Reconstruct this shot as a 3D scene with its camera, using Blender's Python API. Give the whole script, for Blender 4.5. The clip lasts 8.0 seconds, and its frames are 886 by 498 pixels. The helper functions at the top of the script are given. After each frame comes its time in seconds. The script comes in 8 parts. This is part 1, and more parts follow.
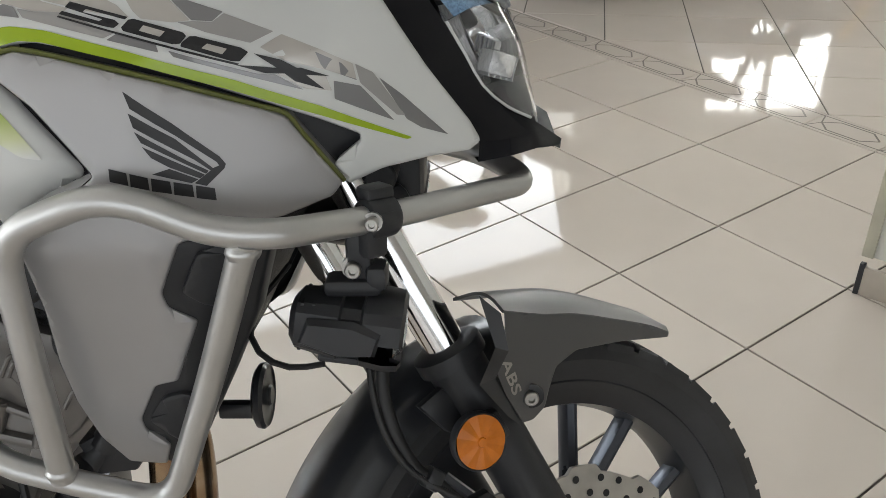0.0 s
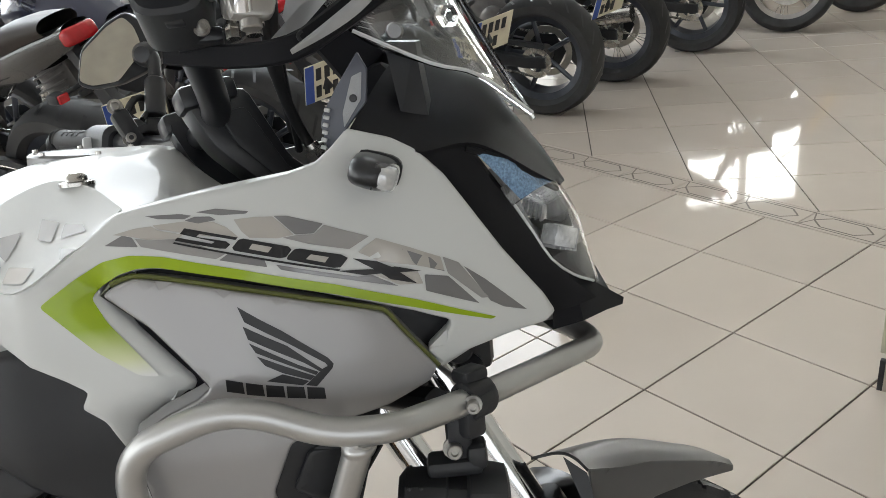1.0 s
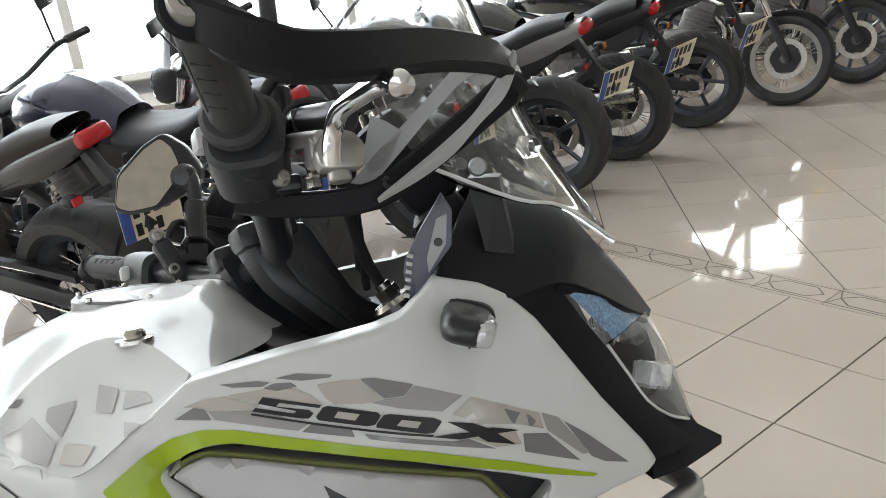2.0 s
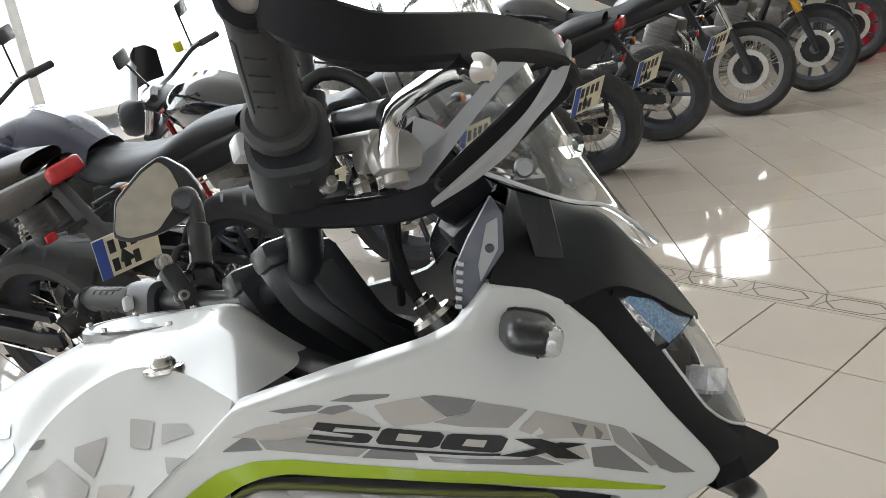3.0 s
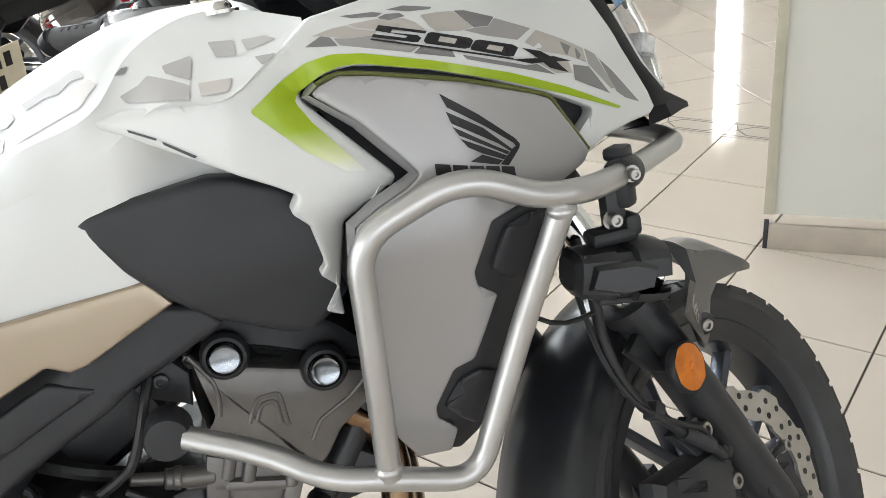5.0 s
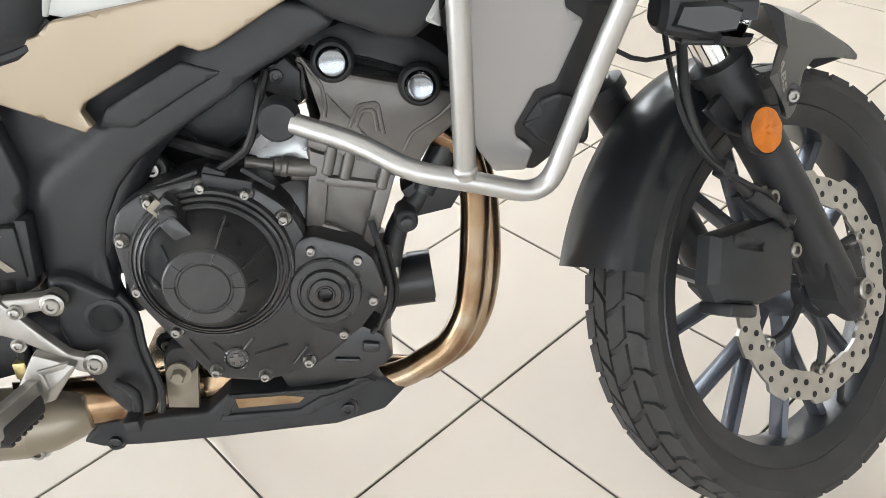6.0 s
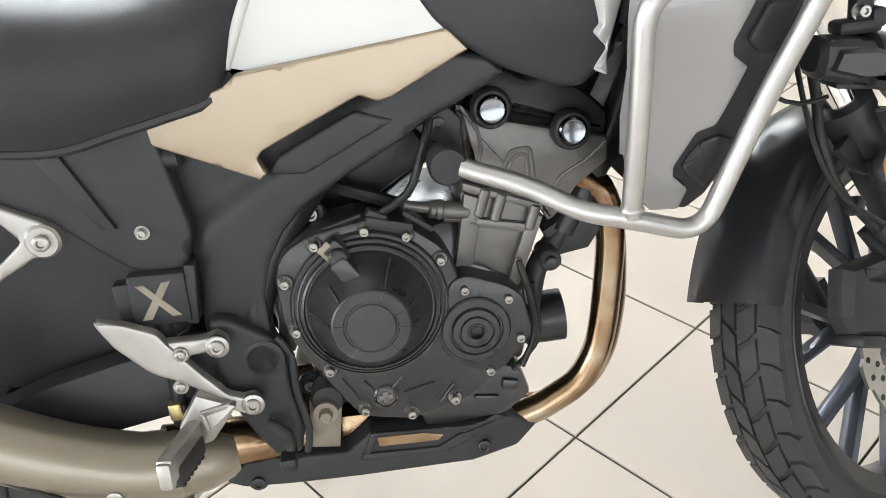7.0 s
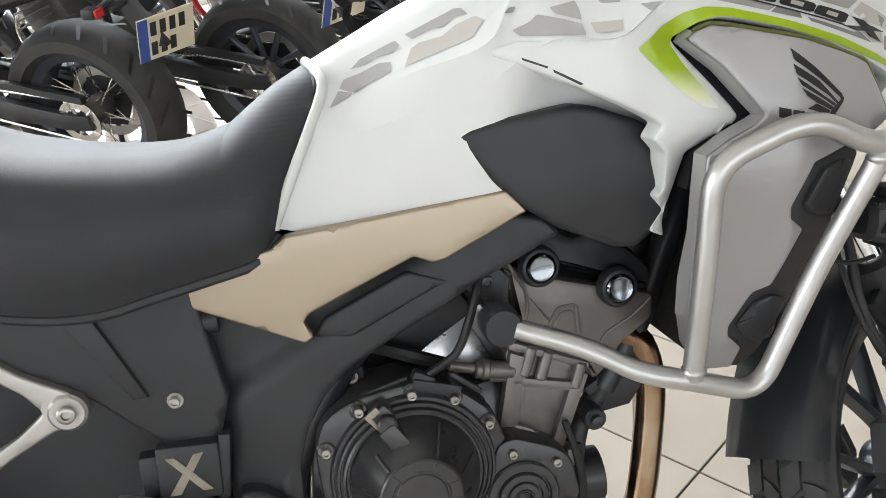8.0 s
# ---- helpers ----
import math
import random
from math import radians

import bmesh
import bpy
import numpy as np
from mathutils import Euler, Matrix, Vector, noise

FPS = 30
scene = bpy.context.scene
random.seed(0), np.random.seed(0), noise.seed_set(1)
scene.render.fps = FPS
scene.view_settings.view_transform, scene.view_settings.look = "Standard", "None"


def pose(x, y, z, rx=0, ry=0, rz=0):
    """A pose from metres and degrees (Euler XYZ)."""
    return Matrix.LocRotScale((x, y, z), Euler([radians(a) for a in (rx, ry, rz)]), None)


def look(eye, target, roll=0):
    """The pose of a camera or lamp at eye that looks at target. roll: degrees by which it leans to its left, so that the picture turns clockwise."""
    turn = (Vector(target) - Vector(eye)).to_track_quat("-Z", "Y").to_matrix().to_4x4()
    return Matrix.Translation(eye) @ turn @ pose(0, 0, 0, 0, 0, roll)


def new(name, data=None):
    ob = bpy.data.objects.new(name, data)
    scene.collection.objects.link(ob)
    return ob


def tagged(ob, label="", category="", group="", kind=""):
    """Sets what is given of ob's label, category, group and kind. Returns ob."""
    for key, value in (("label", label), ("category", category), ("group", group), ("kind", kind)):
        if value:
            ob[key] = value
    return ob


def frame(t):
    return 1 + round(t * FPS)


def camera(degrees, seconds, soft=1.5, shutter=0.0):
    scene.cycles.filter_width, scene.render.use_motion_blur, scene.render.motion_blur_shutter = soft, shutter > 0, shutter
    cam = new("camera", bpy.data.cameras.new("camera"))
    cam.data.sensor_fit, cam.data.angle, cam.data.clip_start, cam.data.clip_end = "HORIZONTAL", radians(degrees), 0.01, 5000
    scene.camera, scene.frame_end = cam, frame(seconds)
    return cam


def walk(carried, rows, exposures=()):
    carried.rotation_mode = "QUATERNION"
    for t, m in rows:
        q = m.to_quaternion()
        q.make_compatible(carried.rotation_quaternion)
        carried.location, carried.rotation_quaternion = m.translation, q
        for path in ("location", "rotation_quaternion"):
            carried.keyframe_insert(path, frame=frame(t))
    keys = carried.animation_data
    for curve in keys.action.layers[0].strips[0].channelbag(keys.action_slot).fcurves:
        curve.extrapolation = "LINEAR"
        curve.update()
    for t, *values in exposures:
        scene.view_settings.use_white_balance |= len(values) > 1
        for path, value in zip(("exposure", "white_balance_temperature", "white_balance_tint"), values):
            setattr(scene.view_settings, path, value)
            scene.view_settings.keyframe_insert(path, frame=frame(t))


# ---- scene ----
cam = camera(55.1, 8.0, soft=0.2)
PATH = [
    (0, (-0.1613, -0.5813, 1.1466), (-0.1878, 0.2714, 0.6248), -1.4),
    (0.5, (-0.2091, -0.5981, 1.1803), (-0.2206, 0.2889, 0.7188), -4.1),
    (1, (-0.2354, -0.5888, 1.2150), (-0.2409, 0.3249, 0.8085), -5.7),
    (1.5, (-0.2663, -0.5513, 1.2394), (-0.2693, 0.3817, 0.8794), -6.1),
    (1.7, (-0.2813, -0.5363, 1.2459), (-0.2793, 0.4022, 0.9005), -6.5),
    (2.8, (-0.3357, -0.4753, 1.2563), (-0.3177, 0.4786, 0.9568), -9.4),
    (3, (-0.3544, -0.4791, 1.2375), (-0.3064, 0.4724, 0.9335), -9.0),
    (3.5, (-0.4078, -0.5109, 1.2103), (-0.2549, 0.4119, 0.8569), -7.8),
    (4, (-0.4716, -0.5625, 1.1897), (-0.2571, 0.3288, 0.7903), -8.2),
    (4.2, (-0.4969, -0.5869, 1.1803), (-0.2724, 0.2951, 0.7658), -8.1),
    (5.3, (-0.5447, -0.6947, 1.1147), (-0.3688, 0.1555, 0.6184), -5.5),
    (5.5, (-0.5353, -0.7256, 1.0997), (-0.4098, 0.1085, 0.5626), -5.4),
    (6, (-0.5400, -0.7800, 1.0866), (-0.5050, 0.0096, 0.4740), -5.9),
    (6.5, (-0.6150, -0.7988, 1.0950), (-0.6105, -0.0091, 0.4814), -5.9),
    (7, (-0.7191, -0.7931, 1.1156), (-0.6631, 0.0272, 0.5464), -6.0),
    (7.5, (-0.7791, -0.7725, 1.1438), (-0.6441, 0.0853, 0.6479), -5.2),
    (8, (-0.8279, -0.7322, 1.1438), (-0.6774, 0.1476, 0.6929), -3.5),
]
EXPOSE = [(0.0, -0.12), (0.5, -0.14), (1.0, -0.12), (1.5, -0.07), (3.5, -0.08), (4.0, -0.12), (5.5, 0.72), (6.0, 0.82), (7.0, 0.85), (7.5, 0.66), (8.0, 0.44)]
walk(cam, [(t, look(eye, target, roll)) for t, eye, target, roll in PATH], EXPOSE)

# ---- light ----
world = bpy.data.worlds.new("sky")
scene.world = world
world.use_nodes = True
wn = world.node_tree
sky = wn.nodes.new("ShaderNodeTexSky")
sky.sky_type = "NISHITA"
sky.sun_disc = False
sky.sun_elevation, sky.sun_rotation = radians(48), radians(-30)
wn.links.new(sky.outputs[0], wn.nodes["Background"].inputs[0])
wn.nodes["Background"].inputs[1].default_value = 0.12
sun = new("sun", bpy.data.lights.new("sun", "SUN"))
sun.data.energy, sun.data.angle, sun.data.color = 3.5, radians(0.5), (1.0, 0.95, 0.88)
sun.matrix_world = look((-3, 12, 14), (0, 3, 0))


def area_lamp(name, eye, target, sx, sy, power, colour=(1, 1, 1)):
    ob = new(name, bpy.data.lights.new(name, "AREA"))
    ob.data.shape, ob.data.size, ob.data.size_y, ob.data.energy, ob.data.color = "RECTANGLE", sx, sy, power, colour
    ob.matrix_world = look(eye, target)
    return ob


# daylight in the glazed openings; the one behind the walk is assumed
area_lamp("daylight_front_glazing", (-2.6, 5.3, 1.9), (-1.0, 2.0, 0.4), 7.0, 2.6, 315, (0.90, 0.97, 1.05))
# Fill from the unseen side, added to brighten the near bodywork.
area_lamp("near_side_fill", (0.2, -5.9, 1.9), (-0.2, 0.0, 0.7), 10.0, 2.6, 78, (0.95, 0.98, 1.02))

area_lamp("daylight_side_glazing", (-7.6, -2.2, 1.7), (0.0, -0.4, 0.6), 8.0, 2.8, 95, (0.90, 0.97, 1.05))

# ---- materials ----


def material(name, base, rough=0.5, metal=0.0, **more):
    m = bpy.data.materials.new(name)
    m.use_nodes = True
    p = m.node_tree.nodes["Principled BSDF"]
    p.inputs["Base Color"].default_value = (*base, 1)
    p.inputs["Roughness"].default_value = rough
    p.inputs["Metallic"].default_value = metal
    for key, value in more.items():
        p.inputs[key.replace("_", " ")].default_value = value
    return m


def node(m, kind, **sets):
    n = m.node_tree.nodes.new(kind)
    for key, value in sets.items():
        if key in n.inputs:
            n.inputs[key].default_value = value
        else:
            setattr(n, key, value)
    return n


def wire(m, a, out, b, into):
    m.node_tree.links.new(a.outputs[out], b.inputs[into])


def coords(m, scale=1.0):
    tc = node(m, "ShaderNodeTexCoord")
    mp = node(m, "ShaderNodeMapping")
    mp.inputs["Scale"].default_value = (scale,) * 3 if not isinstance(scale, tuple) else scale
    wire(m, tc, "Object", mp, "Vector")
    return mp


def ramp(m, stops):
    r = node(m, "ShaderNodeValToRGB")
    e = r.color_ramp.elements
    while len(e) < len(stops):
        e.new(0.5)
    for el, (pos, col) in zip(e, stops):
        el.position, el.color = pos, (*col, 1)
    return r


def grain(m, fine=900.0, coarse=14.0, bump=0.1, dist=0.0004, vary=0.12, rough=0.5, rvary=0.12, base=(0.5, 0.5, 0.5)):
    """Two scales of variation: fine relief, and coarse change of colour and gloss."""
    p = m.node_tree.nodes["Principled BSDF"]
    mp = coords(m)
    n1 = node(m, "ShaderNodeTexNoise", Scale=fine, Detail=3.0)
    n2 = node(m, "ShaderNodeTexNoise", Scale=coarse, Detail=6.0)
    wire(m, mp, 0, n1, "Vector")
    wire(m, mp, 0, n2, "Vector")
    r = ramp(m, [(0.3, tuple(c * (1 - vary) for c in base)), (0.7, tuple(min(1, c * (1 + vary)) for c in base))])
    wire(m, n2, "Fac", r, "Fac")
    wire(m, r, "Color", p, "Base Color")
    mr = node(m, "ShaderNodeMapRange")
    mr.inputs["To Min"].default_value, mr.inputs["To Max"].default_value = max(0.02, rough - rvary), rough + rvary
    wire(m, n2, "Fac", mr, "Value")
    wire(m, mr, "Result", p, "Roughness")
    if bump:
        b = node(m, "ShaderNodeBump", Strength=bump, Distance=dist)
        wire(m, n1, "Fac", b, "Height")
        wire(m, b, "Normal", p, "Normal")
    return m


def surface(name, base, rough=0.5, metal=0.0, fine=900.0, coarse=14.0, bump=0.1, dist=0.0004, vary=0.1, rvary=0.08, **more):
    return grain(material(name, base, rough, metal, **more), fine, coarse, bump, dist, vary, rough, rvary, base)


M_WHITE = surface("pearl_white_paint", (0.685, 0.697, 0.685), 0.40, 0.0, 2500, 3, 0.03, 0.0001, 0.02, 0.04, Specular_IOR_Level=0.25, Coat_Weight=0.3, Coat_Roughness=0.04)
M_SILVER = surface("silver_paint", (0.385, 0.380, 0.382), 0.46, 0.40, 2500, 4, 0.04, 0.0001, 0.03, 0.04, Coat_Weight=0.7, Coat_Roughness=0.08)
M_GOLD = surface("champagne_silver_paint", (0.335, 0.272, 0.198), 0.34, 0.70, 2500, 4, 0.04, 0.0001, 0.03, 0.04, Coat_Weight=0.6, Coat_Roughness=0.1)
M_TUBE = surface("brushed_silver_tube", (0.52, 0.52, 0.515), 0.36, 0.82, 700, 20, 0.05, 0.0002, 0.05, 0.06)
M_BLACK = surface("matt_black_plastic", (0.027, 0.028, 0.031), 0.42, 0.0, 1600, 12, 0.25, 0.0003, 0.2, 0.08, Specular_IOR_Level=0.38)
# Same plastic, darker and less glossy to offset the strong front light.
M_NOSE = surface("dimmed_black_plastic", (0.015, 0.015, 0.017), 0.48, 0.0, 1600, 12, 0.2, 0.0003, 0.2, 0.06, Specular_IOR_Level=0.09)
M_CAP = surface("grey_anodised_cap", (0.20, 0.20, 0.20), 0.35, 0.8, 900, 30, 0.1, 0.0002, 0.1, 0.06)
M_GLOSSBLACK = surface("satin_black_paint", (0.020, 0.021, 0.024), 0.30, 0.0, 1800, 9, 0.05, 0.0002, 0.2, 0.06)
M_ENGINE = surface("dark_grey_engine_paint", (0.165, 0.156, 0.148), 0.36, 0.5, 900, 25, 0.25, 0.0004, 0.15, 0.08)
M_COVER = surface("black_engine_cover", (0.034, 0.034, 0.036), 0.30, 0.25, 1200, 20, 0.2, 0.0003, 0.2, 0.08, Coat_Weight=0.3, Coat_Roughness=0.16)
M_RUBBER = surface("tyre_rubber", (0.036, 0.036, 0.037), 0.62, 0.0, 400, 18, 0.3, 0.0006, 0.25, 0.1)
M_SEAT = surface("seat_vinyl", (0.026, 0.028, 0.032), 0.55, 0.0, 1300, 10, 0.5, 0.0006, 0.15, 0.06, Specular_IOR_Level=0.42)
M_DULL = surface("dull_bare_steel", (0.30, 0.27, 0.22), 0.55, 0.6, 500, 40, 0.15, 0.0003, 0.2, 0.08)
M_SIGHT = surface("dark_sight_glass", (0.03, 0.03, 0.03), 0.10, 0.0, 300, 30, 0.0, 0.0002, 0.2, 0.03, Coat_Weight=1.0)
M_PLUG = surface("brushed_plug", (0.30, 0.32, 0.35), 0.16, 1.0, 300, 20, 0.0, 0.0002, 0.10, 0.03)
M_CHROME = surface("chrome", (0.75, 0.75, 0.76), 0.08, 1.0, 300, 8, 0.0, 0.0002, 0.04, 0.03)
M_STEEL = surface("stainless_steel", (0.55, 0.53, 0.50), 0.26, 1.0, 500, 30, 0.08, 0.0002, 0.12, 0.08)
M_BOLT = surface("zinc_bolt", (0.36, 0.35, 0.33), 0.30, 1.0, 500, 60, 0.05, 0.0002, 0.15, 0.08)
M_SHELL = surface("champagne_silencer_paint", (0.30, 0.265, 0.21), 0.36, 0.65, 1500, 6, 0.06, 0.0001, 0.08, 0.05, Coat_Weight=0.4, Coat_Roughness=0.15)
M_MUD = surface("satin_black_mudguard", (0.040, 0.043, 0.050), 0.32, 0.0, 1800, 9, 0.05, 0.0002, 0.2, 0.06, Coat_Weight=0.9, Coat_Roughness=0.2)
M_ALU = surface("cast_aluminium", (0.42, 0.405, 0.385), 0.38, 0.8, 900, 30, 0.15, 0.0002, 0.08, 0.06)
M_DISC = surface("brake_disc_steel", (0.50, 0.48, 0.45), 0.36, 0.9, 900, 40, 0.1, 0.0002, 0.1, 0.08)
M_RIM = surface("dark_blue_grey_wheel_paint", (0.085, 0.093, 0.112), 0.30, 0.55, 1500, 20, 0.05, 0.0002, 0.15, 0.06)
M_FENDER = surface("dark_silver_matt_paint", (0.105, 0.107, 0.110), 0.38, 0.55, 2200, 6, 0.04, 0.0001, 0.06, 0.05)
M_ORANGE = surface("orange_reflector", (0.60, 0.17, 0.01), 0.22, 0.0, 900, 60, 0.3, 0.0005, 0.15, 0.05)
M_CABLE = surface("black_cable", (0.012, 0.012, 0.013), 0.5, 0.0, 900, 40, 0.1, 0.0002, 0.2, 0.08)
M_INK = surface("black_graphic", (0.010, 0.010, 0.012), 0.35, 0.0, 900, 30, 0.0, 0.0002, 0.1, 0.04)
M_RED = surface("red_lens", (0.45, 0.01, 0.015), 0.2, 0.0, 900, 30, 0.1, 0.0003, 0.15, 0.05)
M_PLATE = surface("plate_cream", (0.70, 0.65, 0.50), 0.4, 0.0, 900, 30, 0.0, 0.0002, 0.05, 0.05)
M_BLUE = surface("plate_blue", (0.03, 0.08, 0.35), 0.4, 0.0, 900, 30, 0.0, 0.0002, 0.1, 0.05)
M_WALL = surface("cream_wall_paint", (0.66, 0.655, 0.60), 0.7, 0.0, 350, 2.5, 0.15, 0.0006, 0.04, 0.05)
M_SKIRT = surface("beige_skirting_tile", (0.42, 0.37, 0.31), 0.3, 0.0, 300, 12, 0.05, 0.0003, 0.1, 0.06)
M_GROUT = surface("dark_grout", (0.085, 0.07, 0.06), 0.8, 0.0, 500, 20, 0.3, 0.0006, 0.2, 0.05)
M_TILE = surface("beige_polished_tile", (0.61, 0.545, 0.475), 0.055, 0.0, 60, 2.2, 0.010, 0.0004, 0.05, 0.02)


def random_shade(m, spread=0.06):
    """Each piece a little lighter or darker."""
    p = m.node_tree.nodes["Principled BSDF"]
    link = p.inputs["Base Color"].links[0]
    src = link.from_socket
    info = node(m, "ShaderNodeObjectInfo")
    mr = node(m, "ShaderNodeMapRange")
    mr.inputs["To Min"].default_value, mr.inputs["To Max"].default_value = 1 - spread, 1 + spread
    wire(m, info, "Random", mr, "Value")
    hsv = node(m, "ShaderNodeHueSaturation")
    m.node_tree.links.new(src, hsv.inputs["Color"])
    wire(m, mr, "Result", hsv, "Value")
    wire(m, hsv, "Color", p, "Base Color")
    return m


random_shade(M_TILE, 0.035)


def glass(name, tint=(1, 1, 1), rough=0.0):
    m = material(name, tint, rough)
    p = m.node_tree.nodes["Principled BSDF"]
    p.inputs["Transmission Weight"].default_value = 1.0
    p.inputs["IOR"].default_value = 1.45
    return m


M_GLASS = glass("clear_glass", (0.96, 0.98, 0.97))
M_SHIELD = glass("clear_screen_plastic", (0.93, 0.94, 0.94), 0.02)
M_LENS = glass("headlight_lens", (0.97, 0.98, 1.0), 0.01)
M_BLUELENS = surface("blue_tinted_lamp", (0.26, 0.44, 0.68), 0.18, 0.45, 900, 420, 0.9, 0.003, 0.35, 0.05, Coat_Weight=1.0)
M_REFLECTOR = surface("lamp_reflector", (0.80, 0.82, 0.84), 0.12, 1.0, 120, 30, 0.5, 0.003, 0.1, 0.05)
M_MIRROR = material("mirror_glass", (0.5, 0.48, 0.42), 0.03, 1.0)


M_PRISM = surface("bright_lamp_prism", (0.80, 0.81, 0.80), 0.16, 0.15, 260, 70, 0.9, 0.003, 0.25, 0.05, Coat_Weight=1.0)
M_CLEAR = surface("clear_lamp_plastic", (0.62, 0.63, 0.64), 0.10, 0.35, 160, 60, 0.5, 0.002, 0.35, 0.05, Coat_Weight=1.0)


def translucent(name, colour):
    """Thin milky plastic that lets light through."""
    m = bpy.data.materials.new(name)
    m.use_nodes = True
    t = m.node_tree
    t.nodes.remove(t.nodes["Principled BSDF"])
    d, b, x = t.nodes.new("ShaderNodeBsdfDiffuse"), t.nodes.new("ShaderNodeBsdfTranslucent"), t.nodes.new("ShaderNodeMixShader")
    d.inputs[0].default_value = b.inputs[0].default_value = (*colour, 1)
    t.links.new(d.outputs[0], x.inputs[1])
    t.links.new(b.outputs[0], x.inputs[2])
    t.links.new(x.outputs[0], t.nodes["Material Output"].inputs[0])
    return m


M_MILKY = translucent("milky_deflector_plastic", (0.60, 0.60, 0.60))


def green_fade(name):
    """Lime green film that fades to white towards its lower end."""
    m = material(name, (0.5, 0.6, 0.02), 0.3, 0.0, Coat_Weight=0.3, Coat_Roughness=0.05)
    p = m.node_tree.nodes["Principled BSDF"]
    mp = coords(m)
    sep = node(m, "ShaderNodeSeparateXYZ")
    wire(m, mp, 0, sep, 0)
    low = node(m, "ShaderNodeMath", operation="SUBTRACT")
    low.inputs[1].default_value = 0.866
    wire(m, sep, "Z", low, 0)
    mr = node(m, "ShaderNodeMath", operation="MULTIPLY")
    mr.use_clamp = True
    mr.inputs[1].default_value = 26.0
    wire(m, low, 0, mr, 0)
    side = node(m, "ShaderNodeMath", operation="GREATER_THAN")
    side.inputs[1].default_value = -0.445
    wire(m, sep, "X", side, 0)
    both = node(m, "ShaderNodeMath", operation="MAXIMUM")
    wire(m, mr, 0, both, 0)
    wire(m, side, 0, both, 1)
    r = ramp(m, [(0.0, (0.78, 0.785, 0.76)), (0.35, (0.66, 0.70, 0.40)), (1.0, (0.33, 0.47, 0.003))])
    wire(m, both, 0, r, "Fac")
    wire(m, r, "Color", p, "Base Color")
    return m


M_GREEN = green_fade("lime_green_film")
# Olive stands for the lime film mirrored in the silver edge.
M_LIPTINT = surface("olive_reflection", (0.11, 0.12, 0.03), 0.3, 0.0, 900, 20, 0.0, 0.0002, 0.05, 0.04)


def heat_steel(name):
    """Header steel tinted bronze by heat."""
    m = material(name, (0.5, 0.42, 0.3), 0.22, 1.0)
    p = m.node_tree.nodes["Principled BSDF"]
    mp = coords(m)
    n = node(m, "ShaderNodeTexNoise", Scale=16.0, Detail=5.0)
    wire(m, mp, 0, n, "Vector")
    r = ramp(m, [(0.30, (0.46, 0.38, 0.29)), (0.48, (0.33, 0.23, 0.14)), (0.62, (0.22, 0.13, 0.08)), (0.78, (0.42, 0.35, 0.27))])
    wire(m, n, "Fac", r, "Fac")
    wire(m, r, "Color", p, "Base Color")
    return m


M_HEADER = heat_steel("heat_tinted_steel")


# A surface that glows evenly, in place of daylight falling on it.
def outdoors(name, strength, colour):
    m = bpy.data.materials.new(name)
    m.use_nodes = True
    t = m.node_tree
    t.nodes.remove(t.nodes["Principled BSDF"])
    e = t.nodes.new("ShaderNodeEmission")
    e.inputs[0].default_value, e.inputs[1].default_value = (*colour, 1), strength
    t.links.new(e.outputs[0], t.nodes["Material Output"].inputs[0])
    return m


M_OUTSIDE = outdoors("street_glow", 2.7, (1.0, 0.985, 0.95))
M_DIMGLOW = outdoors("dim_street_glow", 0.9, (0.95, 0.98, 1.0))
M_COURTGLOW = outdoors("far_window_glow", 26.0, (1.0, 0.985, 0.95))
M_EDGE = surface("pale_acrylic_edge", (0.72, 0.74, 0.74), 0.18, 0.0, 900, 30, 0.05, 0.0002, 0.1, 0.05)
M_PALE = surface("pale_grey_plastic", (0.50, 0.50, 0.50), 0.35, 0.0, 900, 12, 0.1, 0.0003, 0.06, 0.05)

# ---- geometry helpers ----


from mathutils.bvhtree import BVHTree


def mesh_object(name, bm, mat, angle=38.0, smooth=True):
    me = bpy.data.meshes.new(name)
    bmesh.ops.recalc_face_normals(bm, faces=bm.faces)
    bm.to_mesh(me)
    bm.free()
    me.materials.append(mat)
    if smooth:
        me.polygons.foreach_set("use_smooth", [True] * len(me.polygons))
        me.set_sharp_from_angle(angle=radians(angle))
    return new(name, me)


def part(name, bm, mat, parent, label="", angle=38.0, m=None):
    """One mesh under a thing or a part."""
    if m is not None:
        bm.transform(m)
    ob = mesh_object(name, bm, mat, angle)
    ob.parent = parent
    if label:
        tagged(ob, label)
    return ob


def thing(name, label, category, m=None, group="", kind=""):
    ob = new(name)
    ob.empty_display_size = 0.1
    if m is not None:
        ob.matrix_world = m
    return tagged(ob, label, category, group, kind)


def join(*bms):
    """Several meshes as one."""
    out = bmesh.new()
    for b in bms:
        me = bpy.data.meshes.new("tmp")
        b.to_mesh(me)
        b.free()
        out.from_mesh(me)
        bpy.data.meshes.remove(me)
    return out


def box(size, at=(0, 0, 0), bevel=0.0, turn=(0, 0, 0), seg=2):
    bm = bmesh.new()
    bmesh.ops.create_cube(bm, size=1.0)
    bm.transform(Matrix.Diagonal((*size, 1)))
    if bevel:
        bmesh.ops.bevel(bm, geom=bm.edges[:], offset=bevel, segments=seg, affect="EDGES", profile=0.5)
    bm.transform(pose(*at, *turn))
    return bm


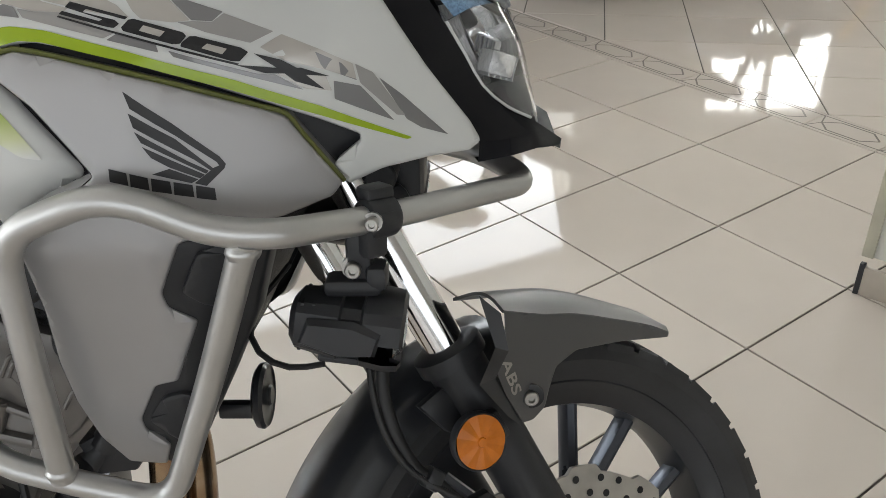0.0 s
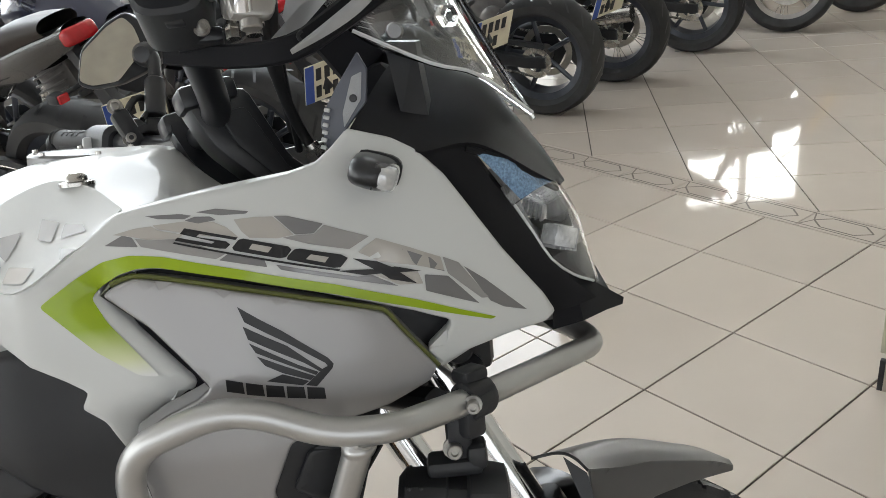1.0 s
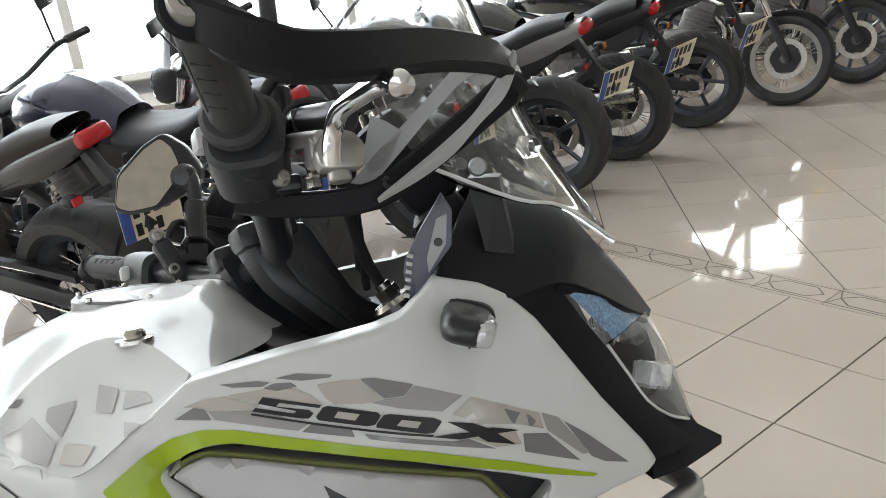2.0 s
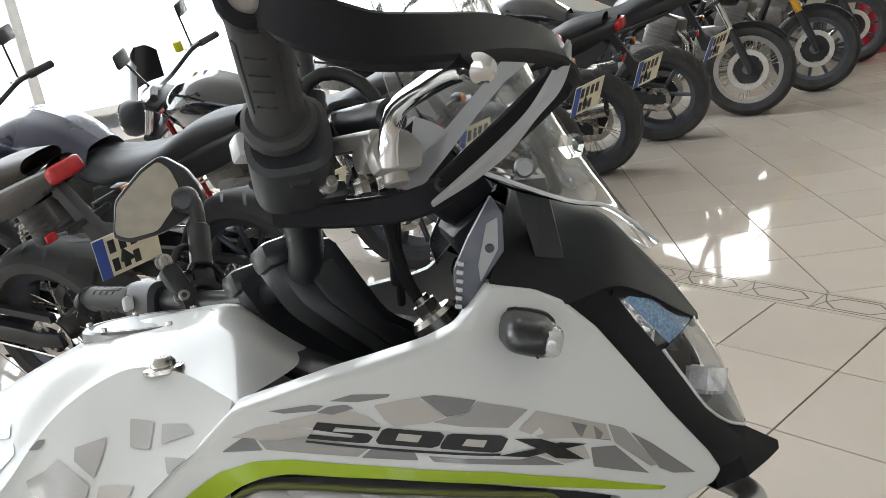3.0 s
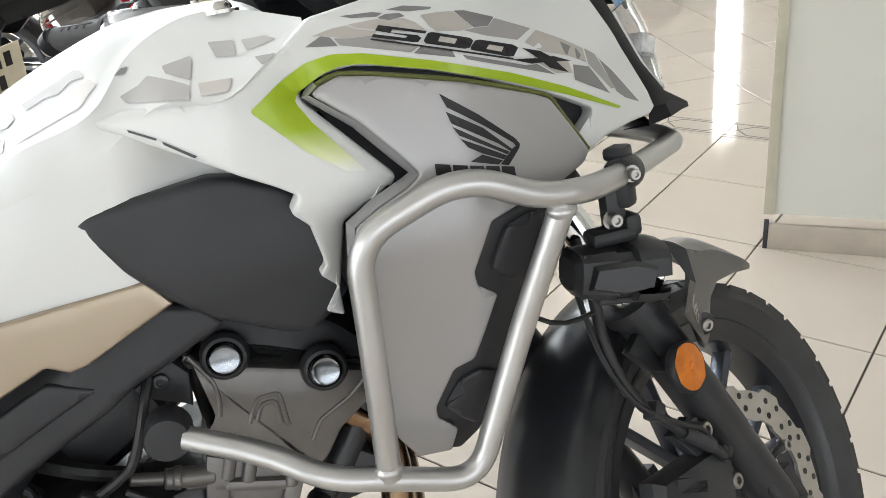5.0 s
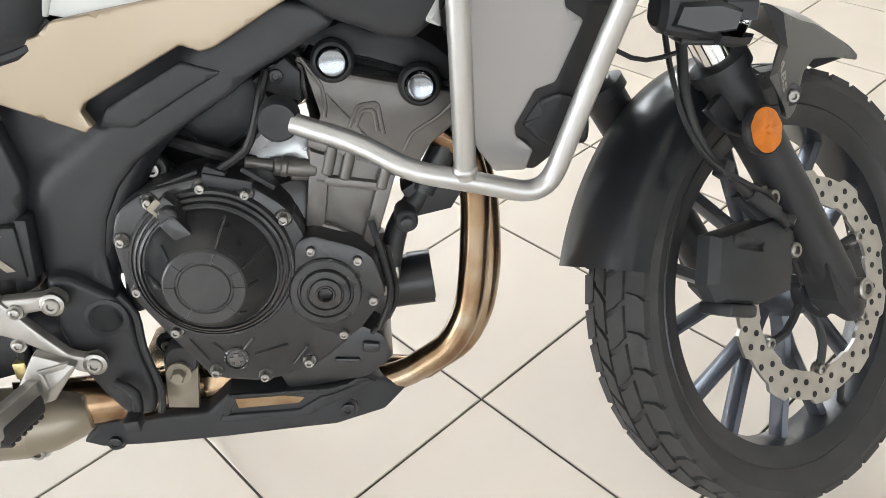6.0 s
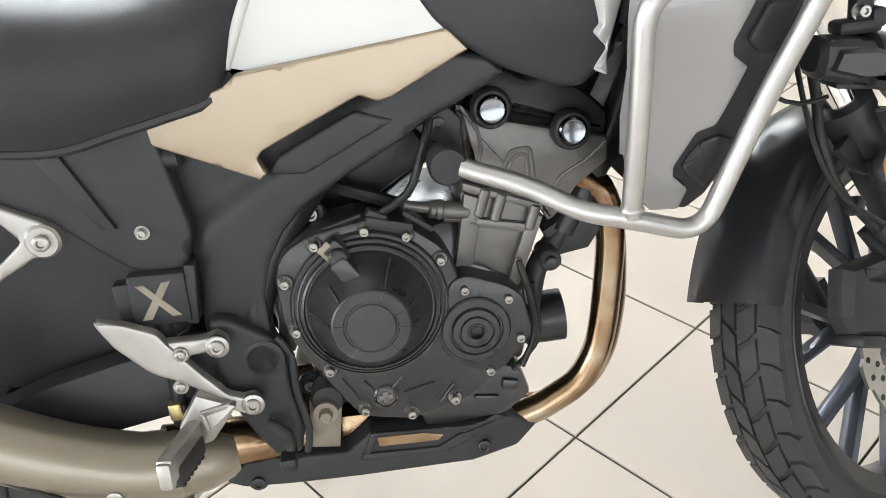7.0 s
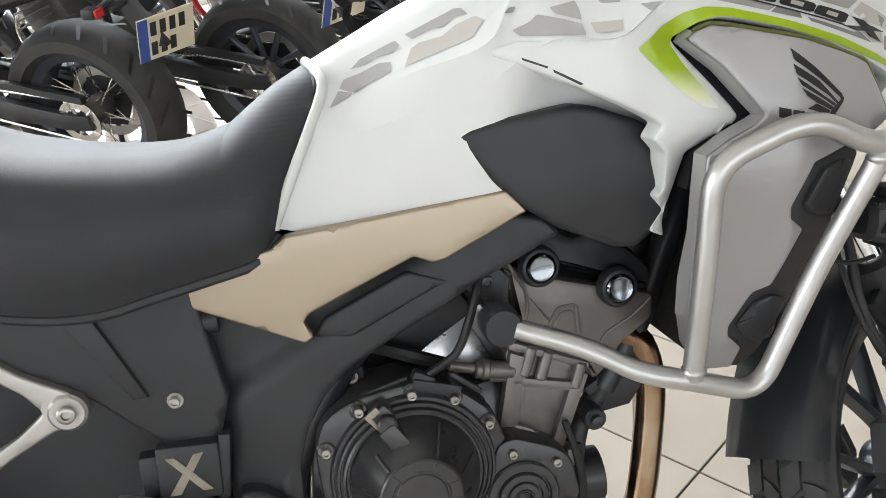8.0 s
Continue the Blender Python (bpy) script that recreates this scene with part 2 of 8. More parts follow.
def lathe(profile, at=(0, 0, 0), axis="y", seg=48, close=False, turn=None):
    """Spins a profile of (radius, place along the axis)."""
    bm = bmesh.new()
    rings = []
    for r, h in profile:
        if r < 1e-6:
            rings.append([bm.verts.new((0, 0, h))])
        else:
            rings.append([bm.verts.new((r * math.cos(2 * math.pi * i / seg), r * math.sin(2 * math.pi * i / seg), h)) for i in range(seg)])
    pairs = list(zip(rings, rings[1:])) + ([(rings[-1], rings[0])] if close else [])
    for a, b in pairs:
        for i in range(seg):
            j = (i + 1) % seg
            if len(a) == 1 and len(b) == 1:
                continue
            if len(a) == 1:
                bm.faces.new((a[0], b[i], b[j]))
            elif len(b) == 1:
                bm.faces.new((a[i], a[j], b[0]))
            else:
                bm.faces.new((a[i], a[j], b[j], b[i]))
    if axis == "y":
        bm.transform(Matrix.Rotation(radians(90), 4, "X"))
    elif axis == "x":
        bm.transform(Matrix.Rotation(radians(90), 4, "Y"))
    if turn is not None:
        bm.transform(turn)
    bm.transform(Matrix.Translation(at))
    return bm


def rod(a, b, r, r2=None, seg=20, cap=0.0):
    """A round bar from a to b."""
    a, b = Vector(a), Vector(b)
    h = (b - a).length
    r2 = r if r2 is None else r2
    c = min(r, r2) * 0.15 if not cap else cap
    bm = lathe([(0, 0), (r - c, 0), (r, c), (r2, h - c), (r2 - c, h), (0, h)], axis="z", seg=seg)
    bm.transform(Matrix.Translation(a) @ (b - a).to_track_quat("Z", "Y").to_matrix().to_4x4())
    return bm


def smooth_path(points, step=0.012):
    """A soft curve through the points (Catmull-Rom)."""
    P = [Vector(p) for p in points]
    P = [P[0] * 2 - P[1]] + P + [P[-1] * 2 - P[-2]]
    out = []
    for a, b, c, d in zip(P, P[1:], P[2:], P[3:]):
        n = max(2, int((c - b).length / step))
        for i in range(n):
            t = i / n
            out.append(0.5 * (2 * b + (c - a) * t + (2 * a - 5 * b + 4 * c - d) * t * t + (3 * b - a - 3 * c + d) * t ** 3))
    return out + [P[-2]]


def fillet(points, radius, n=6):
    """Straight legs with round bends."""
    P = [Vector(p) for p in points]
    out = [P[0]]
    for a, b, c in zip(P, P[1:], P[2:]):
        u, v = (a - b), (c - b)
        k = min(radius, u.length * 0.45, v.length * 0.45)
        s, e = b + u.normalized() * k, b + v.normalized() * k
        for i in range(n + 1):
            t = i / n
            out.append(s * (1 - t) ** 2 + b * 2 * t * (1 - t) + e * t * t)
    return out + [P[-1]]


def tube(path, r, seg=12, caps=True, radii=None):
    """A round tube along a list of places."""
    path = [Vector(p) for p in path]
    bm = bmesh.new()
    rings = []
    n = None
    for i, p in enumerate(path):
        d = (path[min(i + 1, len(path) - 1)] - path[max(i - 1, 0)]).normalized()
        if n is None:
            n = d.orthogonal().normalized()
        n = (n - d * n.dot(d)).normalized()
        b = d.cross(n)
        rr = radii[i] if radii else r
        rings.append([bm.verts.new(p + (n * math.cos(2 * math.pi * k / seg) + b * math.sin(2 * math.pi * k / seg)) * rr) for k in range(seg)])
    for a, b in zip(rings, rings[1:]):
        for k in range(seg):
            bm.faces.new((a[k], a[(k + 1) % seg], b[(k + 1) % seg], b[k]))
    if caps:
        bm.faces.new(rings[0][::-1])
        bm.faces.new(rings[-1])
    return bm


def densify(outline, step):
    out = []
    for a, b in zip(outline, outline[1:] + outline[:1]):
        n = max(1, int(math.dist(a, b) / step))
        out += [(a[0] + (b[0] - a[0]) * i / n, a[1] + (b[1] - a[1]) * i / n) for i in range(n)]
    return out


def soften(outline, k=0.006):
    """Rounds the corners of an outline in the plane."""
    out = []
    n = len(outline)
    for i in range(n):
        a, b, c = (Vector(outline[(i + d) % n]) for d in (-1, 0, 1))
        u, v = a - b, c - b
        q = min(k, u.length * 0.4, v.length * 0.4)
        s, e = b + u.normalized() * q, b + v.normalized() * q
        out += [tuple(s), tuple(s * 0.25 + b * 0.5 + e * 0.25), tuple(e)]
    return out


def panel(outline, depth, thick=0.012, step=0.014, roll=0.008, corner=0.006, side=-1, lift=0.0):
    """A shell over an outline in (x, z): its outer face lies at y = depth(x, z), its rim rolls inwards, and a wall closes it behind."""
    from mathutils.geometry import delaunay_2d_cdt
    edge = densify(soften(outline, corner), step)
    E = np.array(edge)
    lo, hi = E.min(0), E.max(0)
    inner = []
    N = len(E)
    A, Bv = E, np.roll(E, -1, 0)
    rings = [0.25 * roll, 0.6 * roll, roll] if roll > 0 else []
    gx = np.arange(lo[0], hi[0], step)
    gz = np.arange(lo[1], hi[1], step)
    pts = [(x + (step / 2 if j % 2 else 0), z) for j, z in enumerate(gz) for x in gx]

    def away(p):
        d = Bv - A
        t = np.clip(((p - A) * d).sum(1) / np.maximum((d * d).sum(1), 1e-12), 0, 1)
        return np.sqrt((((A + d * t[:, None]) - p) ** 2).sum(1).min())

    def within(p):
        x, z = p
        hit = (A[:, 1] > z) != (Bv[:, 1] > z)
        dz = np.where(hit, Bv[:, 1] - A[:, 1], 1.0)
        return (hit & (x < (Bv[:, 0] - A[:, 0]) * (z - A[:, 1]) / dz + A[:, 0])).sum() % 2 == 1

    # rows of points that follow the rim
    T = np.roll(E, -1, 0) - np.roll(E, 1, 0)
    T /= np.maximum(np.linalg.norm(T, axis=1), 1e-9)[:, None]
    area = 0.5 * (A[:, 0] * Bv[:, 1] - Bv[:, 0] * A[:, 1]).sum()
    Nn = np.stack([-T[:, 1], T[:, 0]], 1) * (1 if area > 0 else -1)
    for r in rings:
        for q in E + Nn * r:
            if within(q) and away(q) > r * 0.8:
                inner.append(tuple(q))
    for p in pts:
        p = np.array(p)
        if within(p) and away(p) > max(roll * 1.3, step * 0.5):
            inner.append(tuple(p))
    verts = [Vector(p) for p in edge] + [Vector(p) for p in inner]
    vs, _, fs, *_ = delaunay_2d_cdt(verts, [], [list(range(N))], 1, 1e-5)
    bm = bmesh.new()
    out = []
    for v in vs:
        d = away(np.array(v))
        drop = 0.0
        if roll > 0 and d < roll:
            drop = roll * 0.7 * (1 - math.sqrt(max(0, 1 - (1 - d / roll) ** 2)))
        out.append(bm.verts.new((v[0], depth(v[0], v[1]) - side * drop + side * lift, v[1])))
    for f in fs:
        if len(set(f)) > 2:
            bm.faces.new([out[i] for i in f])
    if thick:
        rim = [e for e in bm.edges if len(e.link_faces) == 1]
        made = bmesh.ops.extrude_edge_only(bm, edges=rim)["geom"]
        bmesh.ops.translate(bm, verts=[g for g in made if isinstance(g, bmesh.types.BMVert)], vec=(0, -side * thick, 0))
    return bm


def slab(outline, y0, y1, bevel=0.003, corner=0.0):
    """A plate of an outline in (x, z) between two depths."""
    bm = bmesh.new()
    o = soften(outline, corner) if corner else outline
    f = bm.faces.new([bm.verts.new((x, y0, z)) for x, z in o])
    made = bmesh.ops.extrude_face_region(bm, geom=[f])["geom"]
    bmesh.ops.translate(bm, verts=[g for g in made if isinstance(g, bmesh.types.BMVert)], vec=(0, y1 - y0, 0))
    if bevel:
        rim = [e for e in bm.edges if all(abs(v.co.y - y0) < 1e-6 for v in e.verts)]
        bmesh.ops.bevel(bm, geom=rim, offset=bevel, segments=2, affect="EDGES", profile=0.5)
    return bm


def loft(ribs, nu=5, nv=5):
    """A smooth skin through ribs that have the same number of points."""
    rows = [smooth_fixed(r, nv) for r in ribs]
    cols = [smooth_fixed([r[i] for r in rows], nu) for i in range(len(rows[0]))]
    bm = bmesh.new()
    g = [[bm.verts.new(p) for p in c] for c in cols]
    for a, b in zip(g, g[1:]):
        for i in range(len(a) - 1):
            bm.faces.new((a[i], a[i + 1], b[i + 1], b[i]))
    bmesh.ops.remove_doubles(bm, verts=bm.verts, dist=1e-5)
    return bm


def smooth_fixed(points, n):
    P = [Vector(p) for p in points]
    P = [P[0] * 2 - P[1]] + P + [P[-1] * 2 - P[-2]]
    out = []
    for a, b, c, d in zip(P, P[1:], P[2:], P[3:]):
        for i in range(n):
            t = i / n
            out.append(0.5 * (2 * b + (c - a) * t + (2 * a - 5 * b + 4 * c - d) * t * t + (3 * b - a - 3 * c + d) * t ** 3))
    return out + [P[-2]]


def facets(rows, closed=False):
    """A crisp skin through rows of points; closed rows make a capped body."""
    bm = bmesh.new()
    vs = [[bm.verts.new(p) for p in r] for r in rows]
    n = len(rows[0])
    for a, b in zip(vs, vs[1:]):
        for i in range(n if closed else n - 1):
            j = (i + 1) % n
            bm.faces.new((a[i], a[j], b[j], b[i]))
    if closed:
        bm.faces.new(vs[0])
        bm.faces.new(vs[-1])
    return bm


def rounded(x, z, a, b, y, n=20):
    """A ring like a rounded rectangle, half sizes a and b, at depth y."""
    ring = []
    for k in range(n):
        c, d = math.cos(2 * math.pi * k / n), math.sin(2 * math.pi * k / n)
        ring.append((x + a * math.copysign(abs(c) ** 0.62, c), y, z + b * math.copysign(abs(d) ** 0.62, d)))
    return ring


def mirrored(bm):
    """The other side's twin."""
    c = bm.copy()
    c.transform(Matrix.Diagonal((1, -1, 1, 1)))
    return c


def bolt(at, r=0.007, depth=0.007, side=-1, socket=True):
    """A cap screw that faces sideways."""
    x, y, z = at
    bm = lathe([(0, -depth * 0.45), (r * 0.42, -depth * 0.45), (r * 0.5, -depth), (r * 0.85, -depth), (r, -depth * 0.8), (r, 0.004), (r * 1.5, 0.004), (r * 1.5, 0.007), (0, 0.007)] if socket
               else [(0, -depth), (r * 0.8, -depth), (r, -depth * 0.8), (r, 0.004), (0, 0.004)], axis="z", seg=12)
    bm.transform(Matrix.Rotation(radians(-90 if side < 0 else 90), 4, "X"))
    bm.transform(Matrix.Translation(at))
    return bm


def letters(text, height, m, thick=0.0006, shear=0.0, space=1.0, bold=0.0):
    """Raised lettering from the built-in font, its foot at the origin of m, reading along x and standing along y."""
    cu = bpy.data.curves.new("lettering", "FONT")
    cu.body, cu.size, cu.extrude, cu.shear, cu.space_character = text, height, thick, shear, space
    cu.resolution_u = 3
    cu.offset = bold
    ob = bpy.data.objects.new("lettering", cu)
    scene.collection.objects.link(ob)
    me = ob.to_mesh()
    bm = bmesh.new()
    bm.from_mesh(me)
    ob.to_mesh_clear()
    bpy.data.objects.remove(ob)
    bpy.data.curves.remove(cu)
    bm.transform(m)
    return bm

# ---- the showroom ----
TILE, TURN37 = 0.375, radians(37)
ORIGIN = (0.2147, 1.1728)


def grid(i, j):
    """The corner of the floor's tiles that lies i and j tiles from a first one."""
    return (ORIGIN[0] + TILE * (i * math.sin(TURN37) + j * math.cos(TURN37)), ORIGIN[1] + TILE * (-i * math.cos(TURN37) + j * math.sin(TURN37)))


def flat(outline, z0, z1):
    """A plate of an outline in (x, y) between two heights."""
    bm = bmesh.new()
    f = bm.faces.new([bm.verts.new((x, y, z0)) for x, y in outline])
    made = bmesh.ops.extrude_face_region(bm, geom=[f])["geom"]
    bmesh.ops.translate(bm, verts=[g for g in made if isinstance(g, bmesh.types.BMVert)], vec=(0, 0, z1 - z0))
    return bm


floor = tagged(mesh_object("floor", box((17, 16, 0.2), (0.5, 1.5, -0.104)), M_GROUT), "beige polished ceramic tiles laid with dark grout joints", "floor", kind="structure")


def wall(name, a, b, z0, z1, thick=0.2, mat=M_WALL, label="cream painted plaster wall"):
    a, b = Vector((*a, 0)), Vector((*b, 0))
    d = b - a
    bm = box((d.length, thick, z1 - z0), (0, 0, (z0 + z1) / 2))
    bm.transform(Matrix.Translation((a + b) / 2) @ Matrix.Rotation(math.atan2(d.y, d.x), 4, "Z"))
    return tagged(mesh_object(name, bm, mat), label, "wall", kind="structure")


# far wall with a window and a narrow glazed door
FAR = 7.6
wall("wall_far", (1.0, FAR), (2.25, FAR), 0, 3.2)
wall("wall_far_sill", (2.25, FAR), (3.45, FAR), 0, 1.0)
wall("wall_far_head", (2.25, FAR), (3.45, FAR), 2.28, 3.2)
wall("wall_far_middle", (3.45, FAR), (4.72, FAR), 0, 3.2)
wall("wall_far_lintel", (4.72, FAR), (5.12, FAR), 2.75, 3.2)
wall("wall_far_end", (5.12, FAR), (9.0, FAR), 0, 3.2)
wall("wall_right", (8.9, FAR), (8.9, -6.4), 0, 3.2)
wall("wall_behind", (8.9, -6.4), (5.0, -6.4), 0, 3.2)
tagged(mesh_object("ceiling", box((17, 16, 0.2), (0.5, 1.5, 3.3)), surface("white_ceiling", (0.78, 0.77, 0.74), 0.8)), "plain white plaster ceiling", "ceiling", kind="structure")

# glazed street front, in line with the parked row
FRONT_A, FRONT_B = Vector((-7.8, 1.9, 0)), Vector((1.0, FAR, 0))
along = (FRONT_B - FRONT_A).normalized()


def window_frame(name, a, b, z0, z1, bays, label):
    a, b = Vector(a), Vector(b)
    d = b - a
    rot = Matrix.Rotation(math.atan2(d.y, d.x), 4, "Z")
    win = thing(name, label, "window", Matrix.Translation((a + b) / 2) @ rot, kind="structure")
    w = d.length
    white = surface("white_frame_paint", (0.72, 0.71, 0.68), 0.4)
    for k in range(bays + 1):
        part("mullion", box((0.07, 0.09, z1 - z0), (-w / 2 + w * k / bays, 0, (z0 + z1) / 2), 0.006), white, win)
    for z in (z0 + 0.035, z1 - 0.035):
        part("rail", box((w, 0.08, 0.07), (0, 0, z), 0.006), white, win)
    for k in range(bays):
        p = part("pane", box((w / bays - 0.075, 0.008, z1 - z0 - 0.14), (-w / 2 + w * (k + 0.5) / bays, 0, (z0 + z1) / 2)), M_GLASS, win)
        p.visible_shadow = False
    return win


window_frame("window_1", FRONT_A, FRONT_B, 0.0, 3.2, 5, "tall clear shopfront glazing with slim white frames")
window_frame("window_2", (2.25, FAR, 0), (3.45, FAR, 0), 1.0, 2.28, 2, "clear window with a white frame in the far wall")
window_frame("window_3", (4.72, FAR, 0), (5.12, FAR, 0), 0.0, 2.75, 1, "narrow glazed door with a white frame")
# Out of view: added as an opening for the near-side fill.
window_frame("window_4", (-7.9, -6.4, 0), (5.0, -6.4, 0), 0.0, 3.2, 7, "wide clear shopfront glazing assumed behind the walk, out of view")

window_frame("window_5", (-7.9, -6.4, 0), (-7.9, 2.0, 0), 0.0, 3.2, 5, "tall clear side glazing with slim white frames")

# street outside
tagged(mesh_object("ground", flat([(-60, -60), (60, -60), (60, 60), (-60, 60)], -0.25, -0.21), surface("pale_paving", (0.45, 0.43, 0.40), 0.8, 0.0, 90, 0.6)), "pale sunlit paving and road outside", "ground", kind="structure")
# The street backdrop emits its own light instead of being lit by the sun.
tagged(mesh_object("backdrop", join(box((70, 0.2, 14), (-8, 30, 6)), box((0.2, 60, 14), (-34, 0, 6))), M_OUTSIDE), "glowing panels that stand in for sunlit street facades", "backdrop", kind="structure")

# Unseen panel behind the walk; its weak glow is set for soft reflections.
tagged(mesh_object("backdrop_rear", box((70, 0.2, 14), (0, -26, 6)), M_DIMGLOW), "dimly glowing panel in place of the unseen street behind", "backdrop", kind="structure")
# Added glow behind the far windows, strong enough to mirror in the tiles.
tagged(mesh_object("backdrop_far_glow", box((5.0, 0.2, 3.4), (3.8, FAR + 1.6, 1.5)), M_COURTGLOW), "strongly glowing panel added behind the far windows", "backdrop", kind="structure")

# column with skirting
cx, cy = grid(1, 1)
col_d = Vector((0.966 - 0.753, 0.918 - 1.086, 0)).normalized()
col_n = Vector((-col_d.y, col_d.x, 0))
colm = Matrix(((col_d.x, col_n.x, 0, 0.753), (col_d.y, col_n.y, 0, 1.086), (0, 0, 1, 0), (0, 0, 0, 1)))
column = thing("partition_wall", "cream painted partition end with beige tile skirting", "wall", colm, kind="structure")
part("plaster", box((2.4, 0.16, 3.1), (1.2, 0.08, 1.65)), M_WALL, column)
part("skirting", box((2.4, 0.012, 0.075), (1.208, -0.005, 0.0375), 0.002), M_SKIRT, column, "beige ceramic skirting tile")
part("corner_bead", box((0.026, 0.012, 3.1), (0.006, -0.002, 1.65), 0.002), surface("aged_cream_bead", (0.50, 0.48, 0.38), 0.6), column, "aged cream corner strip")
part("foot_strip", box((0.012, 0.014, 0.082), (0.002, -0.004, 0.041), 0.001), M_BLACK, column, "dark metal foot strip")
# ---- the motorcycle ----
LEAN = 12.8
moto = thing("motorcycle", "white and silver adventure motorcycle with lime green stripe, leaning", "motorcycle", pose(0, 0, 0, -LEAN))

# steering: everything in front turns left about the raked axis
RAKE, LOCK = radians(27.5), radians(30)
AXLE = Vector((-0.045, 0, 0.315))
AHEAD = Vector((math.cos(RAKE), 0, math.sin(RAKE)))
STEM = Vector((-math.sin(RAKE), 0, math.cos(RAKE)))
PIVOT = AXLE - AHEAD * 0.057
STEER = Matrix.Translation(PIVOT) @ Matrix.Rotation(LOCK, 4, STEM) @ Matrix.Translation(-PIVOT)


def fork_at(h, w, ahead=-0.02):
    """A place h metres up the fork from the axle, w to the left, before it turns."""
    return AXLE + STEM * h + Vector((0, w, 0)) + AHEAD * ahead


def wheel(parent, at, tyre_r, width, rim_r, m, front=True, disc=0.155, name="front_wheel"):
    """A cast wheel with tyre, spokes and brake disc."""
    T = m @ Matrix.Translation(at)
    h = width / 2
    rim = part(name, lathe([(rim_r - 0.026, -h * .55), (rim_r - 0.010, -h * .62), (rim_r, -h * .74), (rim_r + 0.004, -h * .70), (rim_r - 0.006, -h * .5), (rim_r - 0.018, 0), (rim_r - 0.006, h * .5),
                            (rim_r + 0.004, h * .70), (rim_r, h * .74), (rim_r - 0.010, h * .62), (rim_r - 0.026, h * .55), (rim_r - 0.032, 0)], close=True, seg=96), M_GLOSSBLACK, parent, "black cast wheel rim with blue-grey spokes", m=T)
    crown = [(rim_r + 0.002, -h * .72), (rim_r + 0.018, -h * .93), (rim_r + (tyre_r - rim_r) * .45, -h), (rim_r + (tyre_r - rim_r) * .72, -h * .93), (tyre_r - 0.016, -h * .72), (tyre_r - 0.006, -h * .4), (tyre_r - 0.003, 0)]
    crown += [(r, -y) for r, y in crown[-2::-1]]
    part("tyre", lathe(crown, seg=112), M_RUBBER, rim, "black rubber tyre with block tread", m=T)
    # tread blocks in four staggered rows
    blocks = bmesh.new()
    n = 40 if front else 34
    dr = 0.0045

    def crown_at(y):
        ys = [c[1] for c in crown]
        return float(np.interp(y, ys[3:-3], [c[0] for c in crown][3:-3]))

    for k in range(n):
        for row, (y0, y1, off, skew) in enumerate(((-h * .96, -h * .50, 0.0, 0.30), (-h * .46, -h * .02, 0.5, -0.55), (h * .02, h * .46, 0.0, 0.55), (h * .50, h * .96, 0.5, -0.30))):
            a0 = 2 * math.pi * (k + off + 0.04) / n
            a1 = 2 * math.pi * (k + off + 0.91) / n
            mid = (a0 + a1) / 2
            w = (a1 - a0)
            ring = []
            for y, aa in ((y0, a0 + skew * w * .5), (y0, a1 + skew * w * .5), ((y0 + y1) / 2, a1), (y1, a1 - skew * w * .3), (y1, a0 - skew * w * .3), ((y0 + y1) / 2, a0)):
                r = crown_at(y)
                ring.append((r, y, aa))
            lo = [blocks.verts.new(((r - 0.004) * math.cos(a), y, (r - 0.004) * math.sin(a))) for r, y, a in ring]
            ym = (y0 + y1) / 2
            hi = [blocks.verts.new(((r + dr) * math.cos(mid + (a - mid) * .93), ym + (y - ym) * .93, (r + dr) * math.sin(mid + (a - mid) * .93))) for r, y, a in ring]
            blocks.faces.new(hi)
            for i in range(6):
                blocks.faces.new((lo[i], lo[(i + 1) % 6], hi[(i + 1) % 6], hi[i]))
    tagged(part("tread", blocks, M_RUBBER, rim, "black rubber tread blocks", angle=25, m=T), kind="stuff")
    hub = lathe([(0.0, -0.05), (0.03, -0.05), (0.034, -0.046), (0.040, -0.03), (0.040, 0.03), (0.034, 0.046), (0.03, 0.05), (0, 0.05)], seg=32)
    part("hub", hub, M_RIM, rim, m=T)
    spokes = 7 if front else 5
    for k in range(spokes):
        a = 2 * math.pi * k / spokes + 0.2
        for s in (-1, 1):
            b = a + s * 0.21
            pts = [Vector((0.030 * math.cos(a), 0, 0.030 * math.sin(a))), Vector((0.085 * math.cos(a + s * .05), 0, 0.085 * math.sin(a + s * .05))), Vector(((rim_r - 0.026) * math.cos(b), 0, (rim_r - 0.026) * math.sin(b)))]
            bm = tube(smooth_path(pts, 0.02), 0.0088, 8, radii=None)
            bm.transform(Matrix.Diagonal((1, 1.7, 1, 1)))
            part("spoke", bm, M_RIM, rim, m=T)
    if disc:
        yd = -0.062
        nn = 60
        bm = bmesh.new()
        rings = []
        for y in (yd - 0.0025, yd + 0.0025):
            outer = []
            inner = []
            for i in range(nn * 2):
                a = math.pi * i / nn
                wave = 0.0035 * (1 if math.sin(a * 10) > 0.2 else -1)
                outer.append(bm.verts.new(((disc + wave) * math.cos(a), y, (disc + wave) * math.sin(a))))
                inner.append(bm.verts.new(((disc - 0.038 + wave * .5) * math.cos(a), y, (disc - 0.038 + wave * .5) * math.sin(a))))
            rings.append((outer, inner))
        for i in range(nn * 2):
            j = (i + 1) % (nn * 2)
            for outer, inner in rings:
                bm.faces.new((outer[i], outer[j], inner[j], inner[i]))
            bm.faces.new((rings[0][0][i], rings[0][0][j], rings[1][0][j], rings[1][0][i]))
            bm.faces.new((rings[0][1][i], rings[0][1][j], rings[1][1][j], rings[1][1][i]))
        dob = part("brake_disc", bm, M_DISC, rim, "perforated wave-edged steel brake disc", angle=30, m=T)
